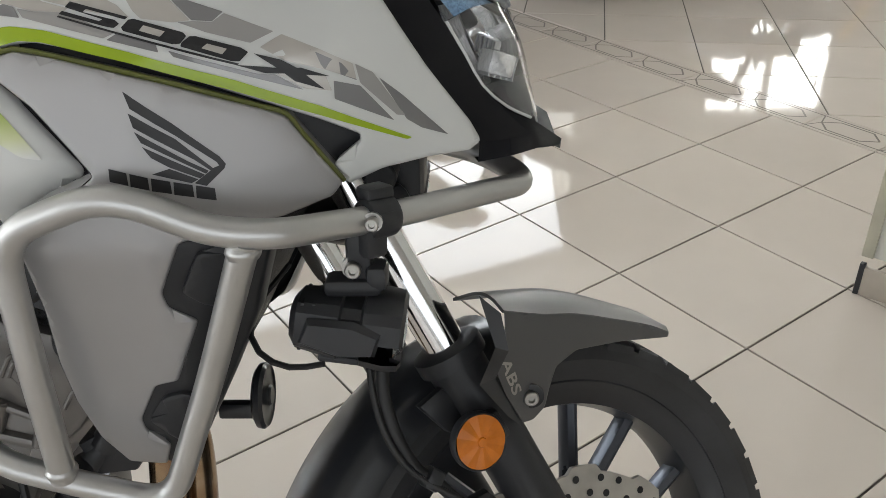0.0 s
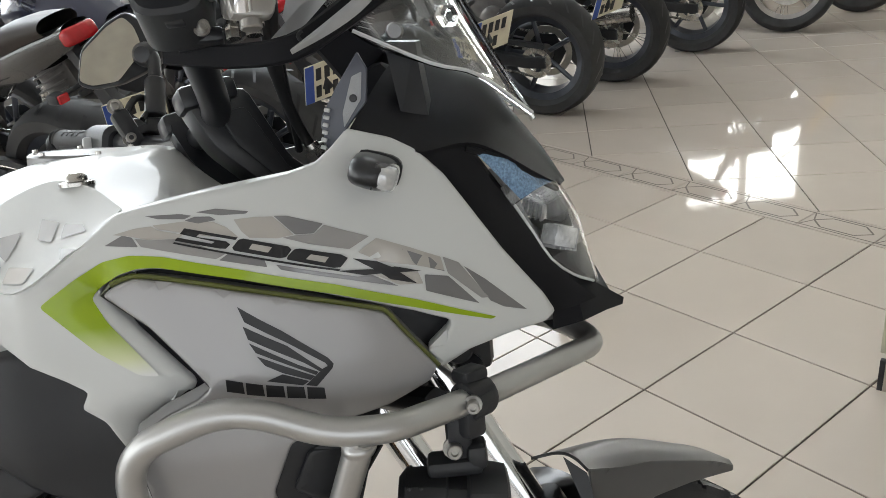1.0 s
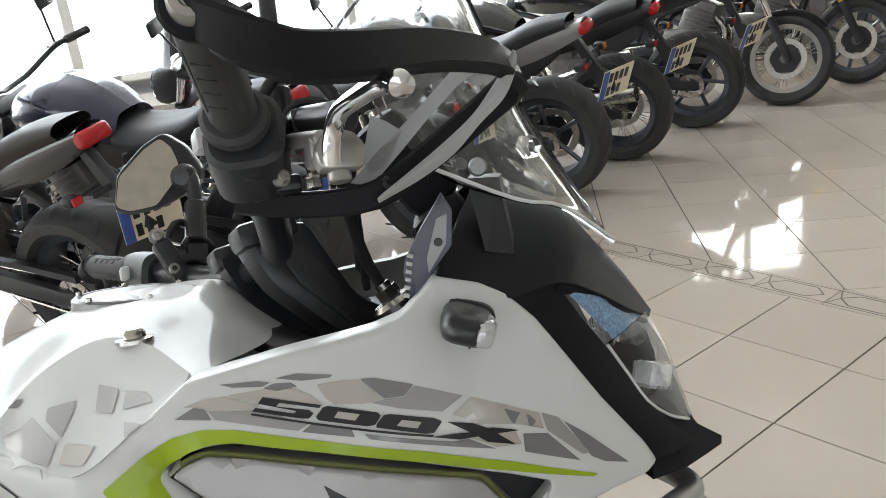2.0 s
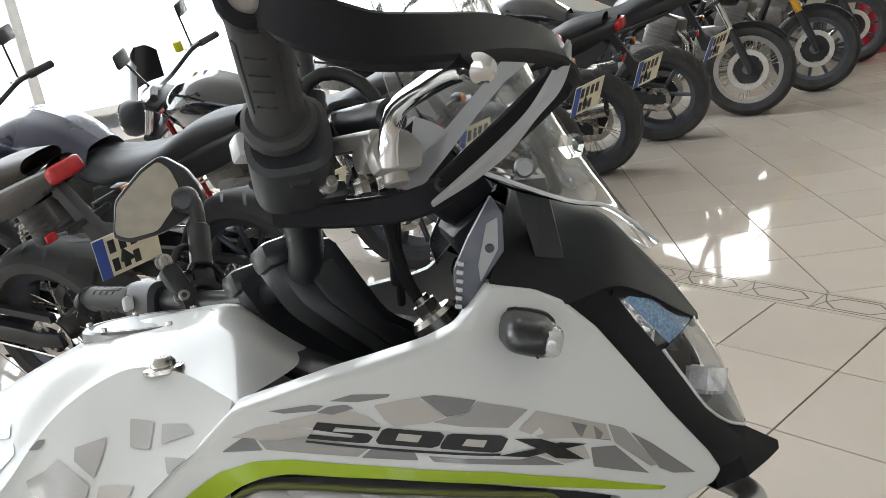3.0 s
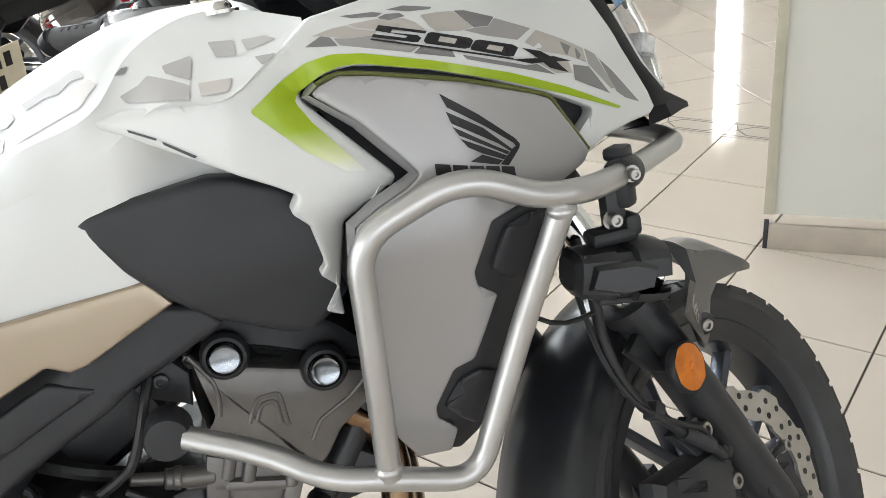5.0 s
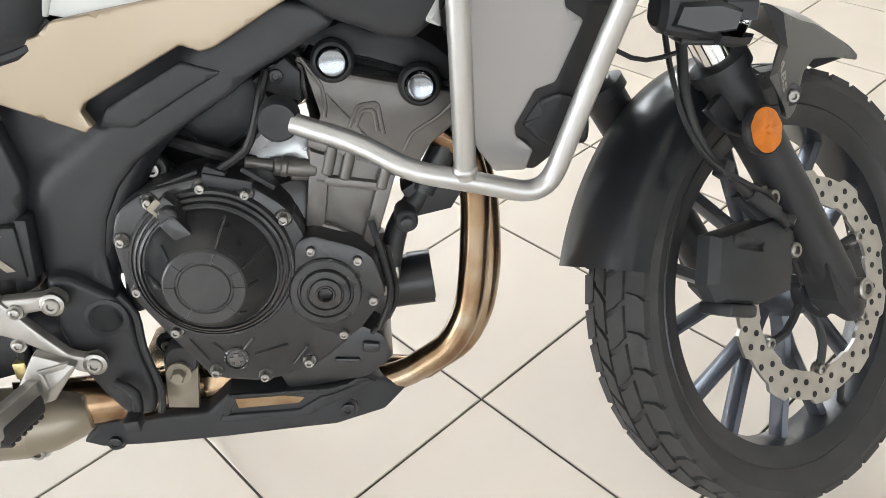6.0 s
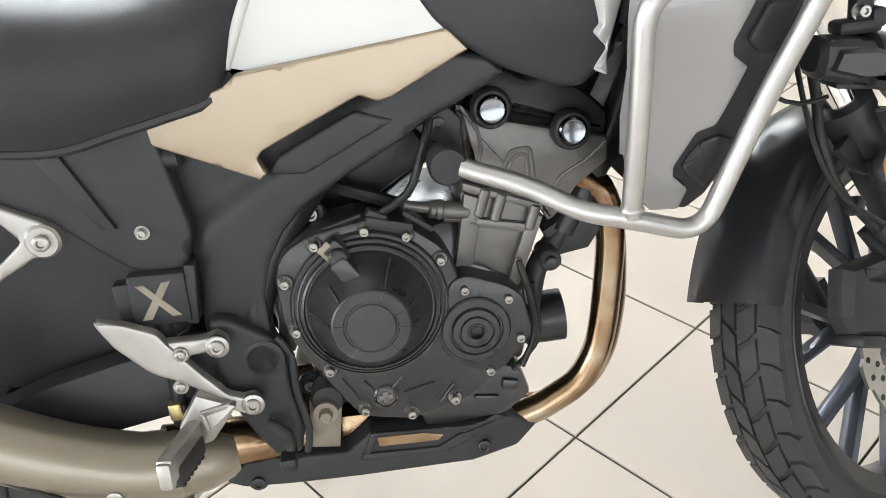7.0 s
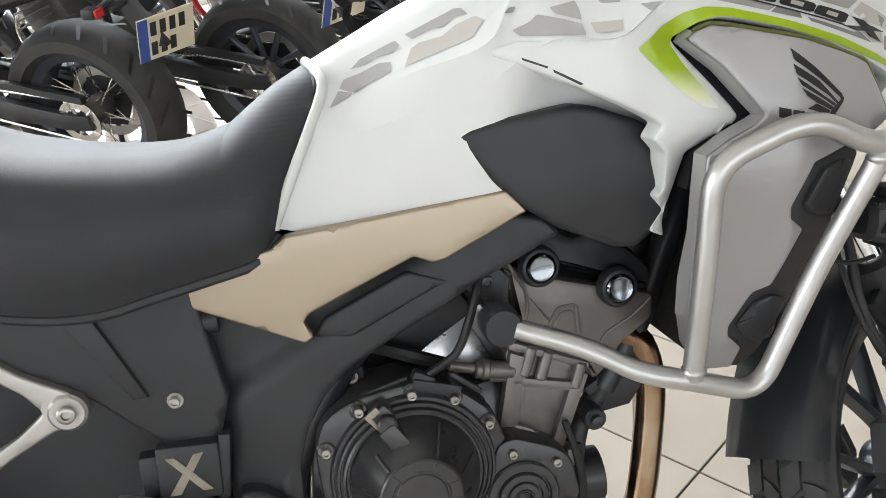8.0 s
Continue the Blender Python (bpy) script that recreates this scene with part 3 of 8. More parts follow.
        holes = bmesh.new()
        for k in range(30):
            a = 2 * math.pi * k / 30
            for q, rr in enumerate((disc - 0.010, disc - 0.026)):
                aa = a + q * 0.10 + (0.03 if k % 2 else 0)
                c = lathe([(0, yd * -1 + 0.0031), (0.0042, yd * -1 + 0.0031), (0.0042, yd * -1 + 0.0021)], seg=8)
                c.transform(Matrix.Translation((rr * math.cos(aa), 0, rr * math.sin(aa))))
                holes = join(holes, c)
        tagged(part("disc_perforation", holes, M_INK, rim, "drilled dark perforation of the brake disc", m=T), kind="stuff")
        for k in range(6):
            a = 2 * math.pi * k / 6 + 0.35
            c, s = math.cos(a), math.sin(a)
            part("disc_arm", tube(smooth_path([(0.035 * c, yd, 0.035 * s), (0.075 * math.cos(a + .15), yd, 0.075 * math.sin(a + .15)), ((disc - 0.04) * c, yd, (disc - 0.04) * s)], 0.02), 0.0055, 8), M_BLACK, rim, m=T)
            part("disc_rivet", bolt(((disc - 0.040) * c, yd - 0.002, (disc - 0.040) * s), 0.0072, 0.005), M_BOLT, rim, m=T)
    return rim


# the turned front wheel: its axle's place, and its heading and tilt
FRONT = Matrix.Translation((-0.0657, -0.0235, 0.3145)) @ Matrix.Rotation(radians(28.9), 4, "Z") @ Matrix.Rotation(radians(-16.6), 4, "X")


def leg_at(h, w, ahead=0.0):
    """A place h metres up the fork leg from the axle, w to the left, in the wheel's frame."""
    return Vector((-0.391 * h + 0.921 * ahead, w, 0.921 * h + 0.391 * ahead))


fw = wheel(moto, Vector((0, 0, 0)), 0.294, 0.108, 0.237, FRONT, disc=0.147)
part("valve_stem", rod((0.07, -0.015, -0.20), (0.06, -0.03, -0.165), 0.005), M_RUBBER, fw, m=FRONT)
part("axle", rod((0, -0.10, 0), (0, 0.11, 0), 0.010), M_STEEL, moto, m=FRONT)
part("axle_nut", bolt((0.006, -0.122, 0.002), 0.0135, 0.012), M_BOLT, moto, "silver axle nut", m=FRONT)
REAR = Vector((-1.472, 0, 0.316))
rw = wheel(moto, REAR, 0.316, 0.160, 0.216, Matrix.Identity(4), front=False, disc=0.12, name="rear_wheel")

# fork
for w in (-0.100, 0.100):
    part("fork_slider", tube([leg_at(h, w) for h in (-0.040, -0.02, 0.03, 0.10, 0.13, 0.135, 0.315, 0.327, 0.329, 0.344, 0.348)], 0.03, 28, radii=[0.014, 0.023, 0.026, 0.0265, 0.0265, 0.0275, 0.0285, 0.029, 0.0345, 0.0345, 0.024]), M_BLACK, moto, "black fork slider with dust seal", m=FRONT)
    part("fork_tube", rod(leg_at(0.32, w), leg_at(0.70, w), 0.0205, seg=28), M_CHROME, moto, "polished chrome fork tube", m=FRONT)
    part("axle_clamp", facets([[(x, w + dy, z) for x, z in ((-0.042, 0.050), (0.012, 0.055), (0.026, 0.010), (0.016, -0.022), (-0.016, -0.026), (-0.034, 0.0))] for dy in (-0.020, 0.020)], True), M_BLACK, moto, angle=20, m=FRONT)
for h, name in ((0.50, "lower_yoke"), (0.70, "upper_yoke")):
    bm = box((0.075, 0.275, 0.032), (0, 0, 0), 0.012)
    bm.transform(Matrix.Translation(fork_at(h, 0, -0.02)) @ Matrix.Rotation(-RAKE, 4, "Y"))
    part(name, bm, M_GLOSSBLACK, moto, m=STEER)
RP = Vector((-0.137, -0.142, 0.235))
refl = part("reflector", lathe([(0.0, -0.004), (0.026, -0.004), (0.027, 0.0), (0.027, 0.006), (0.0258, 0.008), (0.0245, 0.0065)], seg=36, at=RP), M_BLACK, moto, "round orange reflector in a black holder", m=FRONT)
part("reflector_foot", box((0.03, 0.03, 0.03), (-0.118, -0.125, 0.238), 0.004, (0, -23, 0)), M_BLACK, refl, m=FRONT)
lens = bmesh.new()
mid = lens.verts.new((RP.x, RP.y - 0.0098, RP.z))
ring = [lens.verts.new((RP.x + 0.0246 * math.cos(k * math.pi / 24), RP.y - 0.0074 - 0.0010 * abs(k % 6 - 3) / 3, RP.z + 0.0246 * math.sin(k * math.pi / 24))) for k in range(48)]
for k in range(48):
    lens.faces.new((mid, ring[k], ring[(k + 1) % 48]))
part("reflector_lens", lens, M_ORANGE, refl, "orange prismatic reflector lens", angle=3, m=FRONT)
part("reflector_boss", lathe([(0.005, 0.009), (0.004, 0.0115), (0, 0.012)], seg=12, at=RP), M_ORANGE, refl, m=FRONT)


def arc_skin(r, a0, a1, half, skirt, n=28, flare=0.0, tip=0.0, thick=0.004):
    """A mudguard: an arc over the wheel with down-turned sides."""
    bm = bmesh.new()
    rows = []
    cross = [(-1.0, -skirt), (-1.0, -skirt * .5), (-.97, -0.010), (-.85, -0.002), (-.5, 0.003), (0, 0.006), (.5, 0.003), (.85, -0.002), (.97, -0.010), (1.0, -skirt * .5), (1.0, -skirt)]
    for i in range(n + 1):
        t = i / n
        a = a0 + (a1 - a0) * t
        w = half * (1 - tip * max(0, (t - .55) / .45) ** 1.5)
        rr = r + flare * max(0, (t - .5) / .5) ** 2
        rows.append([bm.verts.new(((rr + dz * (1 - .75 * tip * t)) * math.cos(a), w * s, (rr + dz * (1 - .75 * tip * t)) * math.sin(a))) for s, dz in cross])
    for p, q in zip(rows, rows[1:]):
        for i in range(len(cross) - 1):
            bm.faces.new((p[i], p[i + 1], q[i + 1], q[i]))
    bmesh.ops.solidify(bm, geom=bm.faces[:], thickness=thick)
    return bm


def guard_side(x, z):
    """The near side of the turned front mudguard."""
    return -0.108 + 0.99 * (x + 0.102)


CREASE = [((-0.128, 0.700), (-0.152, -0.104, 0.706)), ((-0.091, 0.681), (-0.096, -0.047, 0.687)), ((-0.055, 0.666), (-0.060, -0.012, 0.669)), ((-0.010, 0.641), (-0.016, 0.031, 0.641)), ((0.036, 0.614), (0.024, 0.071, 0.613)), ((0.066, 0.592), (0.062, 0.080, 0.588))]
rows = []
for (x, z), top in CREASE:
    e, top = Vector((x, guard_side(x, z), z)), Vector(top)
    rows.append([e, e.lerp(top, 0.45) + Vector((0, 0, 0.005)), top, top + Vector((-0.022, 0.040, -0.022))])
bm = loft(rows, 6, 5)
bmesh.ops.solidify(bm, geom=bm.faces[:], thickness=0.003)
fender = part("front_fender", bm, M_FENDER, moto, "dark silver front mudguard", angle=50)
part("fender_side", panel([(0.066, 0.585), (0.001, 0.610), (-0.053, 0.626), (-0.075, 0.619), (-0.082, 0.598), (-0.086, 0.581), (-0.098, 0.574), (-0.109, 0.577), (-0.126, 0.616), (-0.136, 0.646), (-0.126, 0.666), (-0.128, 0.700), (-0.091, 0.681), (-0.055, 0.666), (-0.010, 0.641), (0.036, 0.614), (0.067, 0.592)], guard_side, 0.008, 0.010, 0.002, 0.003), M_FENDER, fender, "dark silver mudguard side plate")
part("fender_brace", facets([[(-0.150, -0.128, 0.712), (-0.131, -0.140, 0.700)], [(-0.136, -0.150, 0.672), (-0.124, -0.140, 0.664)], [(-0.150, -0.158, 0.640), (-0.136, -0.146, 0.640)], [(-0.124, -0.142, 0.600), (-0.110, -0.122, 0.578)]]), M_GLOSSBLACK, fender, "black mudguard brace", angle=15)
part("fender_bolt", bolt((-0.101, -0.1095, 0.602), 0.0072, 0.006), M_BOLT, fender)
part("bolt_recess", lathe([(0.013, 0.001), (0.0125, 0.0025), (0.010, 0.003), (0, 0.003)], seg=24, at=(-0.101, -0.106, 0.602), turn=Matrix.Rotation(radians(0), 4, "Z")), M_INK, fender)
txt = letters("ABS", 0.019, Matrix.Identity(4), 0.0, 0.20, 1.0, 0.0004)
for v in txt.verts:
    u, w = v.co.x, v.co.y
    x, z = -0.131 + u * 0.40 + w * 0.55, 0.652 - u * 1.28 + w * 0.35
    v.co = (x, guard_side(x, z) - 0.0012, z)
part("lettering", txt, M_ALU, fender, "silver lettering ABS")
part("fender_rear", arc_skin(0.320, radians(98), radians(157), 0.060, 0.042, flare=0.006), M_MUD, fender, "satin black rear section of the mudguard", m=FRONT)

# brake caliper and hoses
CAL = [(-0.201, 0.136), (-0.221, 0.085), (-0.214, 0.062), (-0.150, 0.036), (-0.100, 0.034), (-0.074, 0.105), (-0.100, 0.128), (-0.135, 0.131)]
cm = Vector((-0.150, 0.088))
shape = [[(cm.x + (x - cm.x) * k, y, cm.y + (z - cm.y) * k) for x, z in CAL] for y, k in ((-0.082, 0.96), (-0.084, 1.0), (-0.102, 1.0), (-0.114, 0.90), (-0.119, 0.62))]
cal = part("brake_caliper", facets(shape, True), M_BLACK, moto, "black brake caliper", angle=25, m=FRONT)
part("caliper_rib", box((0.052, 0.010, 0.020), (-0.160, -0.114, 0.112), 0.004, (0, 24, 0)), M_BLACK, cal, m=FRONT)
part("caliper_foot", box((0.045, 0.05, 0.016), (-0.180, -0.085, 0.040), 0.005, (0, 22, 0)), M_BLACK, cal, m=FRONT)
part("caliper_bracket", slab([(-0.15, 0.165), (-0.115, 0.172), (-0.085, 0.140), (-0.066, 0.080), (-0.075, 0.060), (-0.10, 0.075), (-0.125, 0.13)], -0.106, -0.094, 0.003), M_BLACK, cal, m=FRONT)
for q in ((-0.104, -0.108, 0.151), (-0.084, -0.108, 0.081)):
    part("caliper_bolt", bolt(q, 0.0095, 0.009), M_BOLT, cal, m=FRONT)
part("pad_pin", bolt((-0.172, -0.098, 0.046), 0.005, 0.006), M_BOLT, cal, m=FRONT)
part("banjo_bolt", rod((-0.098, -0.120, 0.117), (-0.090, -0.120, 0.124), 0.008), M_GLOSSBLACK, cal, m=FRONT)
part("brake_hose", tube(smooth_path([(-0.190, -0.11, 0.40), (-0.200, -0.115, 0.339), (-0.208, -0.115, 0.299), (-0.204, -0.115, 0.255), (-0.188, -0.115, 0.216), (-0.174, -0.115, 0.203), (-0.143, -0.118, 0.164), (-0.112, -0.120, 0.135), (-0.097, -0.120, 0.117)]), 0.0062, 10), M_CABLE, moto, "black brake hose", m=FRONT)
part("sensor_cable", tube(smooth_path([(-0.200, -0.10, 0.40), (-0.216, -0.11, 0.32), (-0.214, -0.115, 0.26), (-0.194, -0.12, 0.216), (-0.150, -0.125, 0.178), (-0.112, -0.12, 0.150), (-0.09, -0.11, 0.09), (-0.06, -0.095, 0.03)]), 0.0032, 8), M_CABLE, moto, m=FRONT)
part("hose_sleeve", tube([(-0.146, -0.118, 0.168), (-0.112, -0.120, 0.136)], 0.0085, 12), M_BLACK, moto, m=FRONT)
part("hose_clip", box((0.016, 0.018, 0.020), (-0.175, -0.116, 0.204), 0.003, (0, 40, 0)), M_BLACK, moto, m=FRONT)
part("hose_bracket", slab([(-0.175, 0.27), (-0.150, 0.282), (-0.112, 0.250), (-0.120, 0.225), (-0.15, 0.24)], -0.112, -0.102, 0.003), M_BLACK, moto, m=FRONT)
part("sensor_ring", lathe([(0.028, 0.072), (0.037, 0.072), (0.037, 0.075), (0.028, 0.075)], seg=40, close=True), M_BLACK, moto, m=FRONT)

# ---- bodywork ----


SINK = np.array([(-0.490, 0.930), (-0.456, 0.900), (-0.428, 0.870), (-0.422, 0.850), (-0.449, 0.835), (-0.474, 0.822), (-0.487, 0.755)])


def sunk(x, z):
    """How far the fairing dips towards the shroud's rear edge."""
    p = np.array((x, z))
    d = SINK[1:] - SINK[:-1]
    t = np.clip(((p - SINK[:-1]) * d).sum(1) / (d * d).sum(1), 0, 1)
    gap = math.sqrt((((SINK[:-1] + d * t[:, None]) - p) ** 2).sum(1).min())
    return 0.015 * max(0.0, 1 - gap / 0.030) ** 1.6


def fair(x, z):
    """How far out the right-hand fairing lies."""
    u = max(0, x + 0.47)
    return sunk(x, z) - 0.254 - 0.037 * u + 1.222 * u * u + 0.295 * max(0, z - 0.93) + (0.42 * max(0, 0.85 - z) if x < -0.45 else 0) + 0.64 * max(0, -0.545 - x)


def plate(x, z):
    """How far out the silver radiator shroud lies."""
    u = max(0, x + 0.38)
    return -0.265 + 0.232 * u + 1.46 * u * u + 0.307 * max(0, 0.80 - z) + 0.123 * max(0, z - 0.86)


FAIRING = [(-0.472, 0.983), (-0.412, 0.992), (-0.349, 0.998), (-0.329, 1.003), (-0.315, 1.014), (-0.303, 1.026), (-0.272, 1.0155), (-0.2535, 1.0045), (-0.233, 0.982), (-0.217, 0.957), (-0.190, 0.914), (-0.157, 0.868), (-0.148, 0.851),
           (-0.157, 0.845), (-0.188, 0.845), (-0.224, 0.841), (-0.249, 0.832), (-0.259, 0.849), (-0.240, 0.863), (-0.239, 0.869), (-0.268, 0.8835), (-0.298, 0.896), (-0.345, 0.915), (-0.387, 0.929), (-0.426, 0.939),
           (-0.447, 0.943), (-0.463, 0.942), (-0.478, 0.9375), (-0.491, 0.931), (-0.488, 0.923), (-0.467, 0.899), (-0.440, 0.868), (-0.429, 0.856), (-0.431, 0.848), (-0.450, 0.8365), (-0.475, 0.8245), (-0.486, 0.765),
           (-0.487, 0.739), (-0.502, 0.747), (-0.488, 0.767), (-0.502, 0.784), (-0.495, 0.791), (-0.502, 0.829), (-0.515, 0.843), (-0.507, 0.856), (-0.522, 0.866), (-0.558, 0.886), (-0.60, 0.908), (-0.650, 0.933), (-0.62, 0.940), (-0.58, 0.937), (-0.545, 0.936), (-0.508, 0.956)]
GREEN = [(-0.529, 0.924), (-0.504, 0.94), (-0.482, 0.951), (-0.462, 0.954), (-0.439, 0.951), (-0.385, 0.936), (-0.32, 0.915), (-0.265, 0.893), (-0.201, 0.8625), (-0.205, 0.8615), (-0.266, 0.8865), (-0.322, 0.908), (-0.387, 0.9295), (-0.441, 0.9435), (-0.457, 0.9445), (-0.471, 0.941), (-0.490, 0.931),
         (-0.495, 0.925), (-0.485, 0.907), (-0.467, 0.884), (-0.452, 0.864), (-0.467, 0.867), (-0.494, 0.887), (-0.512, 0.906)]
SHROUD = [(-0.483, 0.928), (-0.476, 0.933), (-0.46, 0.938), (-0.429, 0.932), (-0.366, 0.916), (-0.304, 0.895), (-0.288, 0.888), (-0.279, 0.875), (-0.252, 0.836), (-0.259, 0.827), (-0.292, 0.817), (-0.323, 0.814), (-0.363, 0.805), (-0.382, 0.765), (-0.38, 0.752), (-0.362, 0.738), (-0.388, 0.681),
          (-0.407, 0.676), (-0.427, 0.64), (-0.426, 0.628), (-0.409, 0.611), (-0.417, 0.588), (-0.448, 0.591), (-0.465, 0.62), (-0.474, 0.66), (-0.476, 0.70), (-0.472, 0.75), (-0.474, 0.80), (-0.471, 0.824), (-0.450, 0.836), (-0.424, 0.847), (-0.414, 0.855), (-0.427, 0.872), (-0.452, 0.902)]
DUCT = [(-0.366, 0.806), (-0.318, 0.815), (-0.300, 0.806), (-0.322, 0.735), (-0.352, 0.672), (-0.388, 0.602), (-0.408, 0.586), (-0.420, 0.590), (-0.411, 0.611), (-0.430, 0.628), (-0.431, 0.641), (-0.409, 0.679), (-0.390, 0.683), (-0.364, 0.738), (-0.384, 0.752), (-0.386, 0.766)]
# facets of the camouflage film on the fairing, by tone
FACETS = (
    ("dark", [(-0.449, 0.98), (-0.424, 0.979), (-0.416, 0.977), (-0.421, 0.975), (-0.44, 0.977)]),
    ("dark", [(-0.414, 0.976), (-0.403, 0.975), (-0.399, 0.972), (-0.412, 0.971), (-0.421, 0.974)]),
    ("dark", [(-0.413, 0.979), (-0.399, 0.980), (-0.376, 0.9755), (-0.378, 0.974), (-0.396, 0.975)]),
    ("dark", [(-0.479, 0.962), (-0.466, 0.968), (-0.459, 0.966), (-0.455, 0.959)]),
    ("dark", [(-0.399, 0.944), (-0.392, 0.948), (-0.368, 0.941), (-0.366, 0.935)]),
    ("dark", [(-0.359, 0.97), (-0.35, 0.969), (-0.325, 0.96), (-0.332, 0.954), (-0.345, 0.955)]),
    ("dark", [(-0.27, 0.933), (-0.249, 0.922), (-0.239, 0.909), (-0.261, 0.919)]),
    ("dark", [(-0.224, 0.91), (-0.208, 0.896), (-0.174, 0.861), (-0.194, 0.869), (-0.205, 0.877)]),
    ("dark", [(-0.255, 0.91), (-0.237, 0.905), (-0.214, 0.877), (-0.255, 0.897)]),
    ("dark", [(-0.36, 0.936), (-0.304, 0.918), (-0.293, 0.917), (-0.275, 0.905), (-0.357, 0.932)]),
    ("mid", [(-0.457, 0.965), (-0.446, 0.963), (-0.424, 0.962), (-0.406, 0.953), (-0.394, 0.948), (-0.401, 0.945), (-0.453, 0.959)]),
    ("mid", [(-0.344, 0.9545), (-0.332, 0.9535), (-0.3245, 0.959), (-0.293, 0.946), (-0.308, 0.939), (-0.336, 0.947), (-0.354, 0.954)]),
    ("mid", [(-0.24, 0.921), (-0.228, 0.914), (-0.206, 0.880), (-0.212, 0.881), (-0.237, 0.907)]),
    ("light", [(-0.444, 0.973), (-0.421, 0.9735), (-0.401, 0.971), (-0.392, 0.966), (-0.384, 0.958), (-0.404, 0.961), (-0.44, 0.97)]),
    ("light", [(-0.473, 0.969), (-0.457, 0.972), (-0.445, 0.9725), (-0.440, 0.9692), (-0.423, 0.9645), (-0.427, 0.962), (-0.448, 0.9635), (-0.461, 0.967)]),
    ("light", [(-0.387, 0.971), (-0.373, 0.971), (-0.3598, 0.9698), (-0.346, 0.955), (-0.357, 0.954), (-0.377, 0.957), (-0.382, 0.962)]),
    ("light", [(-0.288, 0.944), (-0.264, 0.933), (-0.2415, 0.9212), (-0.2395, 0.910), (-0.261, 0.9185), (-0.286, 0.926), (-0.302, 0.936)]),
    ("light", [(-0.295, 0.922), (-0.26, 0.914), (-0.2565, 0.903), (-0.2745, 0.906), (-0.291, 0.917)]),
)
TONES = {tone: surface("camouflage_film_" + tone, base, 0.30, 0.25, 2500, 5, 0.02, 0.0001, 0.04, 0.04, Coat_Weight=1.0, Coat_Roughness=0.05) for tone, base in (("dark", (0.215, 0.212, 0.218)), ("mid", (0.36, 0.352, 0.345)), ("light", (0.50, 0.475, 0.44)))}
for s in (-1, 1):
    out = (lambda x, z, s=s: -s * fair(x, z))
    face = (lambda x, z, s=s: -s * plate(x, z))
    fairing = part("side_fairing", panel(FAIRING, out, 0.03, 0.010, 0.005, 0.003, side=s), M_WHITE, moto, "pearl white side fairing with camouflage and lime green film")
    for tone, outline in FACETS:
        part("film_facet", panel(outline, out, 0, 0.010, 0, 0.0008, side=s, lift=0.0006), TONES[tone], fairing, tone + " grey camouflage film facet")
    part("green_film", panel(GREEN, out, 0, 0.006, 0, 0.003, side=s, lift=0.0008), M_GREEN, fairing, "lime green film fading to white")
    shroud = part("radiator_shroud", panel(SHROUD, face, 0.026, 0.010, 0.003, 0.003, side=s), M_SILVER, moto, "satin silver radiator shroud with black emblem")
    part("air_slot", panel([(-0.47, 0.945), (-0.375, 0.932), (-0.31, 0.908), (-0.250, 0.887), (-0.230, 0.870), (-0.232, 0.845), (-0.25, 0.83), (-0.285, 0.868), (-0.38, 0.895), (-0.46, 0.915)], lambda x, z, s=s: -s * (fair(x, z) + 0.022), 0.02, 0.014, 0.0, 0.003, side=s), M_BLACK, moto, "black recessed air slot")
    # Black panel set behind the open gap, in place of its shade.
    part("shroud_gap_fill", panel([(-0.488, 0.930), (-0.470, 0.934), (-0.410, 0.872), (-0.400, 0.850), (-0.440, 0.832), (-0.462, 0.80), (-0.480, 0.79), (-0.474, 0.825), (-0.434, 0.850)], lambda x, z, s=s: -s * (plate(x, z) + 0.024), 0.02, 0.014, 0.0, 0.003, side=s), M_NOSE, moto, "black panel that darkens the gap behind the shroud")
    duct = part("shroud_insert", panel(DUCT, lambda x, z, s=s: -s * (plate(x, z) + 0.003), 0.03, 0.012, 0.004, 0.004, side=s), M_BLACK, moto, "black air duct insert")
    for outline in ([(-0.352, 0.797), (-0.322, 0.804), (-0.312, 0.797), (-0.330, 0.745), (-0.355, 0.752), (-0.368, 0.765)], [(-0.402, 0.666), (-0.385, 0.671), (-0.366, 0.662), (-0.392, 0.612), (-0.405, 0.622), (-0.420, 0.640)]):
        part("duct_facet", panel(outline, lambda x, z, s=s: -s * (plate(x, z) - 0.003), 0.008, 0.012, 0.005, 0.004, side=s), M_BLACK, duct)
    T = Matrix.Translation((-0.284, 0, 0.993)) @ Matrix.Rotation(radians(20), 4, "Y") @ Matrix.Diagonal((0.88, -s, 0.74, 1))
    wk = part("turn_signal", facets([rounded(0.000, 0.0, 0.0205, 0.0165, -0.180), rounded(-0.001, 0.0, 0.0200, 0.0165, -0.205), rounded(-0.002, 0.0, 0.0185, 0.0155, -0.232), rounded(-0.003, 0.0, 0.0160, 0.0130, -0.241), rounded(-0.003, 0.0, 0.0115, 0.0090, -0.2465), rounded(-0.003, 0.0, 0.005, 0.004, -0.249)], True), M_GLOSSBLACK, moto, "black rounded turn signal with clear lens", angle=50, m=T)
    part("signal_lens", facets([rounded(0.0115, -0.0005, 0.0095, 0.0135, -0.203), rounded(0.0115, -0.0005, 0.0098, 0.0138, -0.231), rounded(0.0100, 0.0, 0.0072, 0.0100, -0.2445), rounded(0.0090, 0.0, 0.0030, 0.0045, -0.2485)], True), M_CLEAR, wk, "clear turn signal lens", angle=45, m=T)
